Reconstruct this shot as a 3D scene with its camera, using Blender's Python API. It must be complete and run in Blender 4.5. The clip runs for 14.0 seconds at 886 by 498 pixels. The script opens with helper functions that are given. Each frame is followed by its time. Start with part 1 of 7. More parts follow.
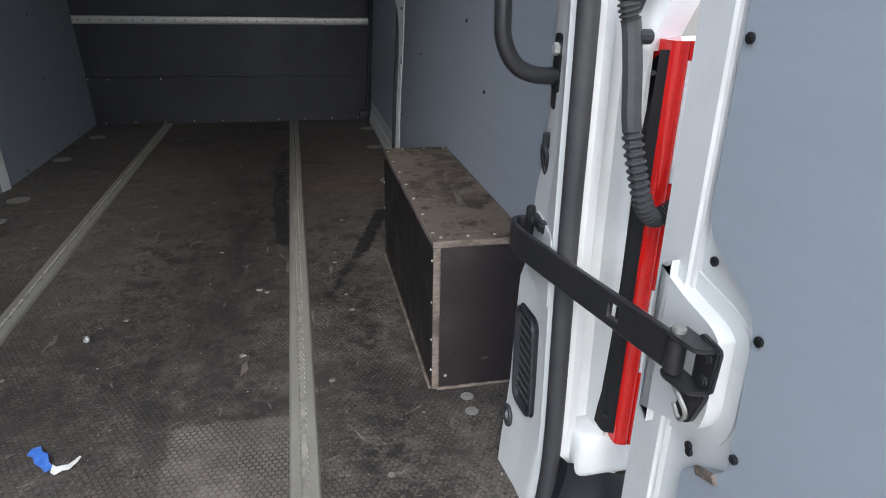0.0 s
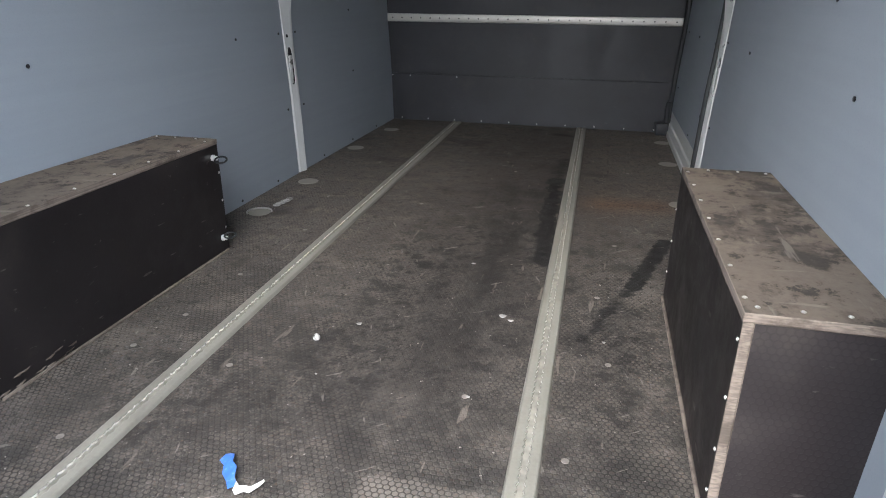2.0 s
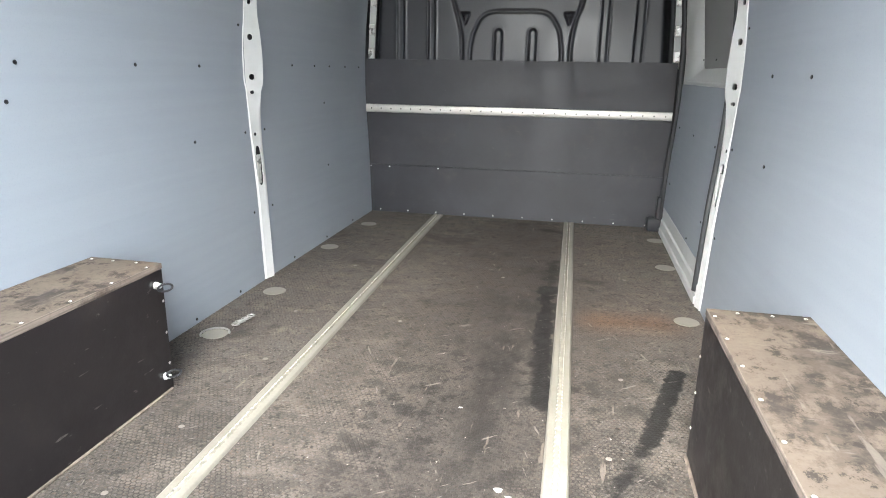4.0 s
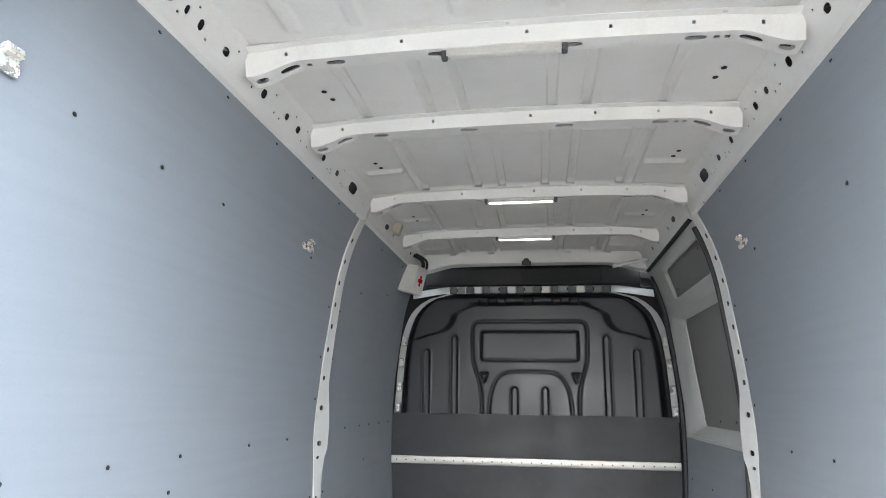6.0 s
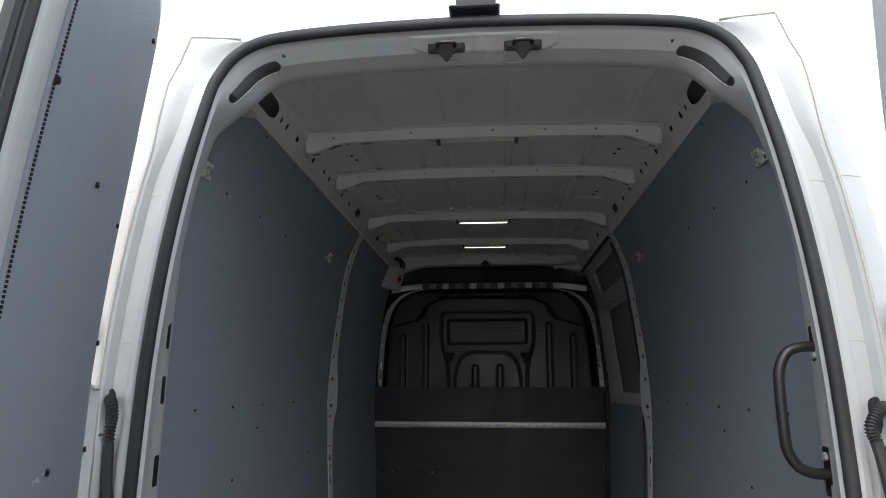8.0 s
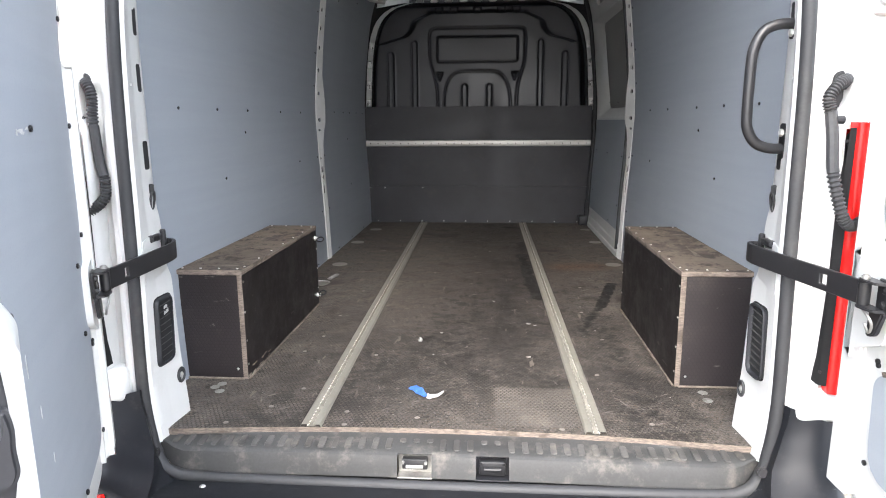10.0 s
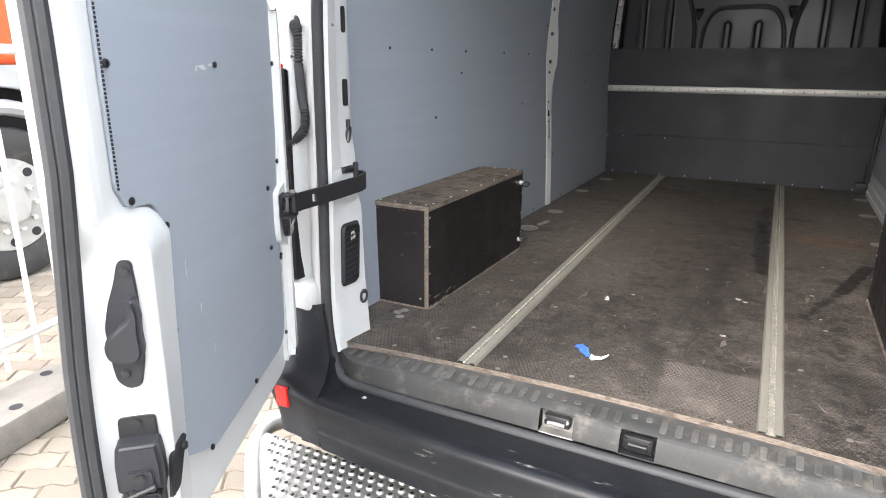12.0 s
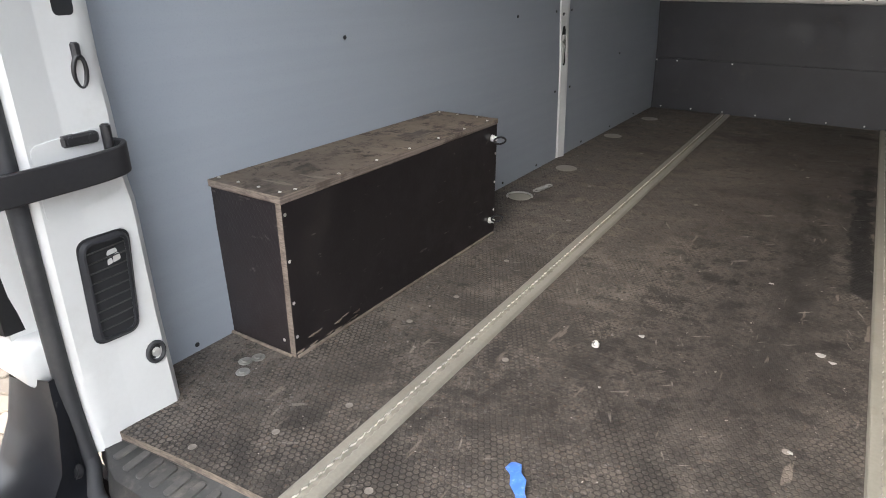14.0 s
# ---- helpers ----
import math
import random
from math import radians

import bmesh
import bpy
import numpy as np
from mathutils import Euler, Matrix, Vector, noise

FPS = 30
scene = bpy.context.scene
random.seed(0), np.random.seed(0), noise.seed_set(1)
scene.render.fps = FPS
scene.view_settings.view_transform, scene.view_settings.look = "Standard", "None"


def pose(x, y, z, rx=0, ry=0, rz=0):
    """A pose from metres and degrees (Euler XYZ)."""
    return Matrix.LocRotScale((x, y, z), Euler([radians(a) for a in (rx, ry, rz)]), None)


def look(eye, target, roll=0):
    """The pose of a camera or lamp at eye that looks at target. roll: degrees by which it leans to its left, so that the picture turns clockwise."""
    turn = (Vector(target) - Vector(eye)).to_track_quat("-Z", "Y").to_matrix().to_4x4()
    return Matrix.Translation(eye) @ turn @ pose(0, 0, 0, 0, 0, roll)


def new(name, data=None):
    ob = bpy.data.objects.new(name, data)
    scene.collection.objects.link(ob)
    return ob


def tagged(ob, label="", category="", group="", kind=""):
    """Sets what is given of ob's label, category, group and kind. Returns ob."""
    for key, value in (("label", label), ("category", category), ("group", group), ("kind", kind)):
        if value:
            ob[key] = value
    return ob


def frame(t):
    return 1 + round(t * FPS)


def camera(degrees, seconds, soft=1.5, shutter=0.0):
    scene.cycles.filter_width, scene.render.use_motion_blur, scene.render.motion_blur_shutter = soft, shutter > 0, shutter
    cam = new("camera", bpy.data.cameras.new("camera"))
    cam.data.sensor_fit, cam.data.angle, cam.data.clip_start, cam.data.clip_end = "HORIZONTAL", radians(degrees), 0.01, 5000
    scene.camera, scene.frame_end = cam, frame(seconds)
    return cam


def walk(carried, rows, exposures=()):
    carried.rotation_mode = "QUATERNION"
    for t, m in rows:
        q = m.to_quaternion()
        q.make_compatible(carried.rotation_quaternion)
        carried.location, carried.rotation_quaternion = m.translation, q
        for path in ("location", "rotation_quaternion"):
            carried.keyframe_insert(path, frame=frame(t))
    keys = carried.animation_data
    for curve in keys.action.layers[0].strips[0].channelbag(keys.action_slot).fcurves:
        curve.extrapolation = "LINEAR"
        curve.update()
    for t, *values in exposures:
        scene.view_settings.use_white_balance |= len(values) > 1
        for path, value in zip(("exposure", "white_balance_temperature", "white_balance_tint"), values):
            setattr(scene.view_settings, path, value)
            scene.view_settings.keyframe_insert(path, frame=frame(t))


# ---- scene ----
cam = camera(69.7, 14.0, soft=1.0)
PATH = [
    (0, (0.429, -0.802, 0.873), (0.83, 1.001, 0.108), 1.1),
    (0.5, (0.571, -0.809, 0.882), (0.492, 1.043, 0.131), 0.8),
    (1, (0.571, -0.767, 0.854), (0.237, 1.058, 0.107), 0.9),
    (1.5, (0.513, -0.621, 0.796), (0.088, 1.186, 0.05), 0.5),
    (2, (0.452, -0.453, 0.783), (0.021, 1.353, 0.039), 0.5),
    (2.2, (0.436, -0.368, 0.778), (0.008, 1.438, 0.033), 0.5),
    (4.3, (0.372, -0.153, 0.893), (-0.006, 1.768, 0.482), 1.1),
    (4.5, (0.371, -0.162, 0.914), (-0.009, 1.786, 0.67), 1.0),
    (5, (0.31, -0.214, 0.97), (-0.051, 1.744, 1.166), 0.9),
    (5.5, (0.228, -0.316, 1.005), (-0.112, 1.631, 1.314), 0.7),
    (6, (0.072, -0.546, 1.034), (-0.23, 1.378, 1.488), 0.8),
    (6.5, (0.048, -0.79, 1.052), (-0.171, 1.135, 1.546), 0.6),
    (7, (0.105, -1.064, 1.049), (-0.076, 0.858, 1.571), 0.3),
    (7.5, (0.097, -1.299, 1.01), (-0.069, 0.622, 1.538), 0.2),
    (8, (0.045, -1.479, 0.95), (-0.112, 0.471, 1.367), 0.1),
    (8.5, (0.049, -1.503, 0.909), (-0.104, 0.49, 0.966), -0.1),
    (9, (0.055, -1.496, 0.895), (-0.091, 0.49, 0.715), -0.1),
    (9.2, (0.056, -1.494, 0.879), (-0.085, 0.488, 0.649), -0.2),
    (11.3, (0.315, -1.507, 0.79), (0.055, 0.398, 0.241), 0.3),
    (11.5, (0.346, -1.482, 0.799), (-0.063, 0.396, 0.246), 0.4),
    (12, (0.313, -1.398, 0.821), (-0.575, 0.303, 0.259), 0.4),
    (12.5, (0.248, -1.203, 0.802), (-0.81, 0.38, 0.192), 0.4),
    (13, (0.207, -0.873, 0.766), (-0.879, 0.647, 0.05), 0.2),
    (13.5, (0.212, -0.618, 0.765), (-0.86, 0.88, -0.014), 0.2),
    (14, (0.216, -0.404, 0.756), (-0.785, 1.136, -0.035), 0.1),
]
EXPOSURES = ((0, 1.65, 6000, 8), (0.5, 2.15, 6000, 8), (1, 2.08, 6000, 8), (1.5, 1.85, 6000, 8), (2, 2.76, 6100, 8), (2.2, 2.79, 6100, 8), (4.3, 4.50, 6400, 6), (5, 4.53, 6400, 6), (5.5, 4.38, 6300, 6), (6, 4.04, 6300, 7), (6.5, 3.82, 6300, 8), (7, 3.02, 6350, 11), (7.5, 1.68, 6300, 10), (8.1, 0.96, 6300, 9), (8.3, 1.65, 6350, 9), (8.6, 2.60, 6450, 11), (9, 3.05, 6450, 11), (9.2, 3.05, 6450, 11), (11.3, 2.76, 6550, 10), (12, 2.70, 6600, 10), (12.5, 2.30, 6550, 9), (13.5, 2.73, 6650, 10), (14, 2.75, 6700, 10))
walk(cam, [(t, look(eye, target, roll)) for t, eye, target, roll in PATH], EXPOSURES)

import collections

# ---- light ----
SUN_AZ, SUN_EL = 184.0, 40.0
world = bpy.data.worlds.new("overcast_sky")
scene.world = world
world.use_nodes = True
wn = world.node_tree.nodes
sky = wn.new("ShaderNodeTexSky")
sky.sky_type, sky.sun_disc = "NISHITA", False
sky.sun_elevation, sky.sun_rotation = radians(SUN_EL), radians(SUN_AZ)
sky.air_density, sky.dust_density, sky.ozone_density = 1.0, 6.0, 1.0
haze = wn.new("ShaderNodeMix")
haze.data_type = "RGBA"
haze.inputs["Factor"].default_value = 0.72
haze.inputs["B"].default_value = (8.7, 9.25, 10.1, 1)
world.node_tree.links.new(sky.outputs["Color"], haze.inputs["A"])
world.node_tree.links.new(haze.outputs["Result"], wn["Background"].inputs["Color"])
wn["Background"].inputs["Strength"].default_value = 0.12
sun_data = bpy.data.lights.new("sun", "SUN")
sun_data.energy, sun_data.angle, sun_data.color = 0.8, radians(45), (1.0, 0.98, 0.95)
sun = new("sun", sun_data)
sun.matrix_world = look((0, 0, 8), (Vector((0, 0, 8)) - Vector((math.sin(radians(SUN_AZ)) * math.cos(radians(SUN_EL)),
                                                             math.cos(radians(SUN_AZ)) * math.cos(radians(SUN_EL)), math.sin(radians(SUN_EL))))))


# ---- materials ----
class Nodes:
    """Short hand for a material's node tree."""

    def __init__(self, name):
        self.m = bpy.data.materials.new(name)
        self.m.use_nodes = True
        self.t = self.m.node_tree
        self.bsdf = self.t.nodes["Principled BSDF"]
        self.pos = self.t.nodes.new("ShaderNodeNewGeometry").outputs["Position"]

    def put(self, sock, value):
        if isinstance(value, bpy.types.NodeSocket):
            self.t.links.new(value, sock)
        elif isinstance(value, (tuple, list)) and len(value) == 3 and sock.type == "RGBA":
            sock.default_value = (*value, 1)
        else:
            sock.default_value = value

    def math(self, op, a, b=0.0, c=0.0, clamp=False):
        n = self.t.nodes.new("ShaderNodeMath")
        n.operation, n.use_clamp = op, clamp
        for s, v in zip(n.inputs, (a, b, c)):
            self.put(s, v)
        return n.outputs[0]

    def vec(self, op, a, b=(0, 0, 0)):
        n = self.t.nodes.new("ShaderNodeVectorMath")
        n.operation = op
        self.put(n.inputs[0], a)
        self.put(n.inputs[1], b)
        return n.outputs["Value"] if op in ("DOT_PRODUCT", "LENGTH", "DISTANCE") else n.outputs[0]

    def noise(self, scale, detail=3.0, rough=0.55, coord=None, stretch=None):
        n = self.t.nodes.new("ShaderNodeTexNoise")
        c = self.pos if coord is None else coord
        if stretch:
            c = self.vec("MULTIPLY", c, stretch)
        self.put(n.inputs["Vector"], c)
        n.inputs["Scale"].default_value, n.inputs["Detail"].default_value, n.inputs["Roughness"].default_value = scale, detail, rough
        return n.outputs["Fac"]

    def ramp(self, v, lo, hi, a=0.0, b=1.0):
        n = self.t.nodes.new("ShaderNodeMapRange")
        n.interpolation_type = "SMOOTHSTEP"
        for s, x in zip(n.inputs, (v, lo, hi, a, b)):
            self.put(s, x)
        return n.outputs[0]

    def mix(self, f, a, b):
        n = self.t.nodes.new("ShaderNodeMix")
        n.data_type = "RGBA"
        self.put(n.inputs["Factor"], f)
        self.put(n.inputs["A"], a)
        self.put(n.inputs["B"], b)
        return n.outputs["Result"]

    def bump(self, h, strength, dist):
        n = self.t.nodes.new("ShaderNodeBump")
        n.inputs["Strength"].default_value, n.inputs["Distance"].default_value = strength, dist
        self.put(n.inputs["Height"], h)
        self.put(self.bsdf.inputs["Normal"], n.outputs[0])

    def set(self, color, rough, metal=0.0, **more):
        self.put(self.bsdf.inputs["Base Color"], color)
        self.put(self.bsdf.inputs["Roughness"], rough)
        self.put(self.bsdf.inputs["Metallic"], metal)
        for k, v in more.items():
            self.put(self.bsdf.inputs[k.replace("_", " ")], v)
        return self.m


def shade(c, k):
    return tuple(min(1.0, x * k) for x in c)


def surf(name, base, rough, metal=0.0, var=0.12, vscale=5.0, grain=0.08, gscale=160.0, bump=0.15, bdist=0.0006, bscale=220.0,
         dirt=None, dirt_amount=0.25, dirt_scale=7.0, **more):
    n = Nodes(name)
    big, fine = n.noise(vscale, 4), n.noise(gscale, 2)
    c = n.mix(n.ramp(big, 0.3, 0.7), shade(base, 1 - var), shade(base, 1 + var))
    c = n.mix(n.math("MULTIPLY", n.ramp(fine, 0.35, 0.7), grain * 3, clamp=True), c, shade(base, 0.6))
    r = n.ramp(big, 0.25, 0.75, rough - 0.06, rough + 0.08)
    if dirt:
        d = n.math("MULTIPLY", n.ramp(n.noise(dirt_scale, 6, 0.68), 0.5, 0.78), dirt_amount)
        c = n.mix(d, c, dirt)
        r = n.math("ADD", r, n.math("MULTIPLY", d, 0.25))
    if bump:
        n.bump(n.math("ADD", n.noise(bscale, 3), n.math("MULTIPLY", big, 1.5)), bump, bdist)
    return n.set(c, r, metal, **more)


def hexes(n, size, turn=None):
    """Height of a hexagon mesh in the plane of two axes: 1 on the flats, 0 in the grooves."""
    p = n.pos
    if turn == "xz":
        s = n.t.nodes.new("ShaderNodeSeparateXYZ")
        n.put(s.inputs[0], p)
        k = n.t.nodes.new("ShaderNodeCombineXYZ")
        n.put(k.inputs[0], s.outputs[0])
        n.put(k.inputs[1], s.outputs[2])
        p = k.outputs[0]
    p = n.vec("MULTIPLY", n.vec("ADD", p, (50, 50, 0)), (1 / size, 1 / size, 0))
    a = n.vec("SUBTRACT", n.vec("MODULO", p, (1, 1.7320508, 1)), (0.5, 0.8660254, 0))
    b = n.vec("SUBTRACT", n.vec("MODULO", n.vec("ADD", p, (0.5, 0.8660254, 0)), (1, 1.7320508, 1)), (0.5, 0.8660254, 0))

    def dist(v):
        v = n.vec("ABSOLUTE", v)
        return n.math("MAXIMUM", n.vec("DOT_PRODUCT", v, (0.5, 0.8660254, 0)), n.vec("DOT_PRODUCT", v, (1, 0, 0)))
    return n.ramp(n.math("SUBTRACT", 0.5, n.math("MINIMUM", dist(a), dist(b))), 0.05, 0.16)


def segment(n, a, b, wide, soft, wob=0.03, wscale=18.0):
    """1 within wide metres of the line from a to b on the floor, with a ragged rim."""
    ax, ay, bx, by = *a, *b
    ux, uy = bx - ax, by - ay
    ll = ux * ux + uy * uy
    q = n.vec("SUBTRACT", n.pos, (ax, ay, 0))
    k = n.math("MULTIPLY", n.vec("DOT_PRODUCT", q, (ux, uy, 0)), 1 / ll, clamp=True)
    foot = n.t.nodes.new("ShaderNodeCombineXYZ")
    n.put(foot.inputs[0], n.math("MULTIPLY", k, ux))
    n.put(foot.inputs[1], n.math("MULTIPLY", k, uy))
    d = n.vec("LENGTH", n.vec("MULTIPLY", n.vec("SUBTRACT", q, foot.outputs[0]), (1, 1, 0)))
    d = n.math("ADD", d, n.math("MULTIPLY", n.math("SUBTRACT", n.noise(wscale, 4, 0.65), 0.5), wob * 3))
    return n.ramp(d, wide - soft, wide + soft, 1.0, 0.0)


def floor_material():
    n = Nodes("mesh_plywood_floor")
    h = hexes(n, 0.0125)
    big, mid, fine = n.noise(1.6, 5, 0.6), n.noise(9, 6, 0.7), n.noise(140, 3, 0.6)
    c = n.mix(n.ramp(big, 0.35, 0.65), (0.066, 0.058, 0.051), (0.104, 0.091, 0.080))
    dust = n.math("MULTIPLY", n.ramp(mid, 0.44, 0.64), 0.6)
    c = n.mix(dust, c, (0.192, 0.164, 0.139))
    c = n.mix(n.math("MULTIPLY", n.ramp(fine, 0.50, 0.72), 0.6), c, (0.22, 0.192, 0.165))
    c = n.mix(n.math("MULTIPLY", n.ramp(n.noise(95, 4, 0.7), 0.56, 0.66), 0.45), c, (0.155, 0.088, 0.05))
    c = n.mix(n.math("MULTIPLY", n.ramp(n.noise(70, 5, 0.75), 0.57, 0.66), 0.45), c, (0.19, 0.19, 0.195))
    sep = n.t.nodes.new("ShaderNodeSeparateXYZ")
    n.put(sep.inputs[0], n.pos)
    near = n.ramp(sep.outputs[1], 0.4, 2.2, 0.88, 0.5)
    c = n.mix(n.math("MULTIPLY", n.math("MULTIPLY", n.math("SUBTRACT", 1.0, h), near), n.ramp(n.noise(3.2, 6, 0.75), 0.38, 0.62, 0.12, 0.95)), c, (0.010, 0.008, 0.007))
    # broad darker band along the floor, right of the middle
    dark_band = n.math("MULTIPLY", segment(n, (0.12, 0.9), (0.15, 3.2), 0.28, 0.22, 0.10, 3), 0.62)
    c = n.mix(dark_band, c, (0.042, 0.035, 0.031))
    # slightly paler square with a ragged rim near the rear edge
    ax, ay = n.math("ABSOLUTE", n.math("SUBTRACT", sep.outputs[0], 0.238)), n.math("ABSOLUTE", n.math("SUBTRACT", sep.outputs[1], 0.255))
    rim = n.math("MAXIMUM", n.math("SUBTRACT", ax, 0.118), n.math("SUBTRACT", ay, 0.128))
    pale_square = n.ramp(n.math("ADD", rim, n.math("MULTIPLY", n.math("SUBTRACT", n.noise(24, 4, 0.7), 0.5), 0.05)), -0.006, 0.010, 1.0, 0.0)
    c = n.mix(n.math("MULTIPLY", pale_square, n.math("MULTIPLY", h, 0.25)), c, (0.175, 0.158, 0.14))
    rust = n.math("MULTIPLY", segment(n, (0.52, 2.08), (0.70, 2.10), 0.07, 0.09, 0.05, 9), 0.6)
    c = n.mix(rust, c, (0.15, 0.075, 0.035))
    wet = n.math("MAXIMUM", segment(n, (0.72, 1.70), (0.6, 1.3), 0.026, 0.006, 0.016, 22), segment(n, (0.6, 1.3), (0.47, 0.95), 0.016, 0.016, 0.035, 20))
    wet = n.math("MAXIMUM", wet, segment(n, (0.33, 1.42), (0.312, 1.7), 0.030, 0.012, 0.04, 10))
    wet = n.math("MAXIMUM", wet, segment(n, (0.312, 1.7), (0.30, 2.4), 0.036, 0.010, 0.045, 9))
    wet = n.math("MAXIMUM", wet, n.math("MULTIPLY", n.math("MAXIMUM", segment(n, (0.305, 2.35), (0.31, 2.8), 0.026, 0.025, 0.05, 8), segment(n, (0.22, 3.44), (0.32, 3.40), 0.03, 0.03, 0.05, 8)), 0.8))
    oil = n.math("MULTIPLY", n.ramp(n.noise(2.2, 8, 0.76), 0.50, 0.66), 0.66)
    oil = n.math("MAXIMUM", oil, n.math("MULTIPLY", n.ramp(n.noise(22, 6, 0.8), 0.54, 0.62), 0.68))
    oil = n.math("MAXIMUM", oil, n.math("MULTIPLY", n.ramp(n.noise(75, 4, 0.7), 0.56, 0.62), 0.8))
    zone = segment(n, (-0.05, 0.45), (0.30, 1.05), 0.28, 0.24, 0.09, 4)
    zone = n.math("MAXIMUM", zone, segment(n, (0.62, 0.25), (0.58, 0.8), 0.08, 0.10, 0.06, 6))
    oil = n.math("MAXIMUM", oil, n.math("MULTIPLY", n.math("MULTIPLY", n.ramp(n.noise(30, 9, 0.85), 0.46, 0.60), 0.7), zone))
    smear = n.math("MULTIPLY", n.ramp(n.noise(5, 8, 0.75, stretch=(1.6, 0.5, 1)), 0.42, 0.58, 0.25, 0.8), segment(n, (0.16, 0.75), (0.22, 2.2), 0.13, 0.16, 0.10, 5))
    smear = n.math("MAXIMUM", smear, n.math("MULTIPLY", n.ramp(n.noise(9, 8, 0.8), 0.45, 0.58, 0.15, 0.7), segment(n, (0.58, 0.2), (0.54, 1.9), 0.06, 0.09, 0.08, 6)))
    grime = n.math("MULTIPLY", n.ramp(n.noise(13, 8, 0.8), 0.38, 0.60, 0.35, 0.85), segment(n, (0.12, 0.50), (0.62, 0.45), 0.20, 0.30, 0.10, 4))
    blot = n.math("MULTIPLY", n.ramp(n.noise(12, 9, 0.84), 0.485, 0.56, 0.0, 0.78), segment(n, (0.10, 0.62), (0.20, 1.5), 0.36, 0.20, 0.14, 4))
    blot = n.math("MAXIMUM", blot, n.math("MULTIPLY", n.ramp(n.noise(17, 9, 0.84), 0.485, 0.545, 0.0, 0.85), segment(n, (0.58, 0.10), (0.54, 1.1), 0.13, 0.12, 0.09, 6)))
    crumbs = n.math("MULTIPLY", n.ramp(n.noise(58, 6, 0.75), 0.53, 0.60, 0.0, 0.8), n.math("MAXIMUM", segment(n, (-0.30, 0.42), (0.25, 1.30), 0.22, 0.20, 0.16, 4), segment(n, (0.56, 0.10), (0.50, 1.1), 0.17, 0.14, 0.10, 6)))
    blot = n.math("MAXIMUM", blot, crumbs)
    blot = n.math("MAXIMUM", blot, n.math("MULTIPLY", n.ramp(n.noise(8, 9, 0.8), 0.42, 0.56, 0.15, 0.75), segment(n, (-0.42, 0.12), (-0.30, 0.62), 0.26, 0.24, 0.12, 5)))
    oil = n.math("MAXIMUM", n.math("MAXIMUM", oil, n.math("MULTIPLY", smear, 0.9)), n.math("MAXIMUM", grime, blot))
    c = n.mix(n.math("MAXIMUM", n.math("MULTIPLY", wet, 0.94), n.math("MULTIPLY", oil, n.math("SUBTRACT", 1.0, n.math("MULTIPLY", pale_square, 0.75)))), c, (0.009, 0.008, 0.008))
    chip = n.ramp(n.noise(78, 3, 0.6), 0.695, 0.72)
    c = n.mix(n.math("MULTIPLY", chip, 0.8), c, (0.34, 0.31, 0.28))
    scr = n.ramp(n.noise(34, 3, 0.55, stretch=(1.0, 0.16, 1)), 0.66, 0.72)
    c = n.mix(n.math("MULTIPLY", scr, 0.5), c, (0.2, 0.17, 0.14))
    for along, across, lo in (((0.82, 0.57, 0), (-0.57, 0.82, 0), 0.70), ((0.35, -0.94, 0), (0.94, 0.35, 0), 0.71)):
        k = n.t.nodes.new("ShaderNodeCombineXYZ")
        n.put(k.inputs[0], n.math("MULTIPLY", n.vec("DOT_PRODUCT", n.pos, along), 0.14))
        n.put(k.inputs[1], n.vec("DOT_PRODUCT", n.pos, across))
        c = n.mix(n.math("MULTIPLY", n.ramp(n.noise(55, 3, 0.6, k.outputs[0]), lo - 0.035, lo + 0.015), 0.45), c, (0.25, 0.225, 0.20))
    r = n.math("ADD", n.ramp(mid, 0.3, 0.7, 0.58, 0.8), n.math("MULTIPLY", wet, 0.05))
    n.bump(n.math("ADD", n.math("MULTIPLY", h, 1.0), n.math("MULTIPLY", fine, 0.5)), 0.6, 0.0012)
    return n.set(c, r, 0.0, Specular_IOR_Level=0.35)


def ply_material(name, base, hex_axis=None, dust=0.3, rough=0.5, scratch=0.4):
    n = Nodes(name)
    mid, fine = n.noise(7, 6, 0.7), n.noise(120, 3, 0.6)
    c = n.mix(n.ramp(n.noise(2.5, 4), 0.3, 0.7), shade(base, 0.8), shade(base, 1.25))
    c = n.mix(n.math("MULTIPLY", n.ramp(mid, 0.5, 0.78), dust), c, (0.16, 0.13, 0.105))
    c = n.mix(n.math("MULTIPLY", n.math("MAXIMUM", n.ramp(n.noise(30, 5, 0.6, stretch=(0.7, 0.7, 1.3)), 0.66, 0.74), n.ramp(n.noise(48, 2, 0.5, stretch=(0.25, 0.25, 1.0)), 0.71, 0.76)), scratch), c, (0.22, 0.2, 0.185))
    hgt = n.math("MULTIPLY", fine, 0.5)
    if hex_axis:
        h = hexes(n, 0.0125, hex_axis)
        c = n.mix(n.math("MULTIPLY", n.math("SUBTRACT", 1.0, h), 0.3), c, shade(base, 0.35))
        hgt = n.math("ADD", hgt, n.math("MULTIPLY", h, 0.6))
    n.bump(hgt, 0.45, 0.001)
    return n.set(c, n.ramp(mid, 0.3, 0.7, rough - 0.08, rough + 0.14), 0.0, Specular_IOR_Level=0.4)


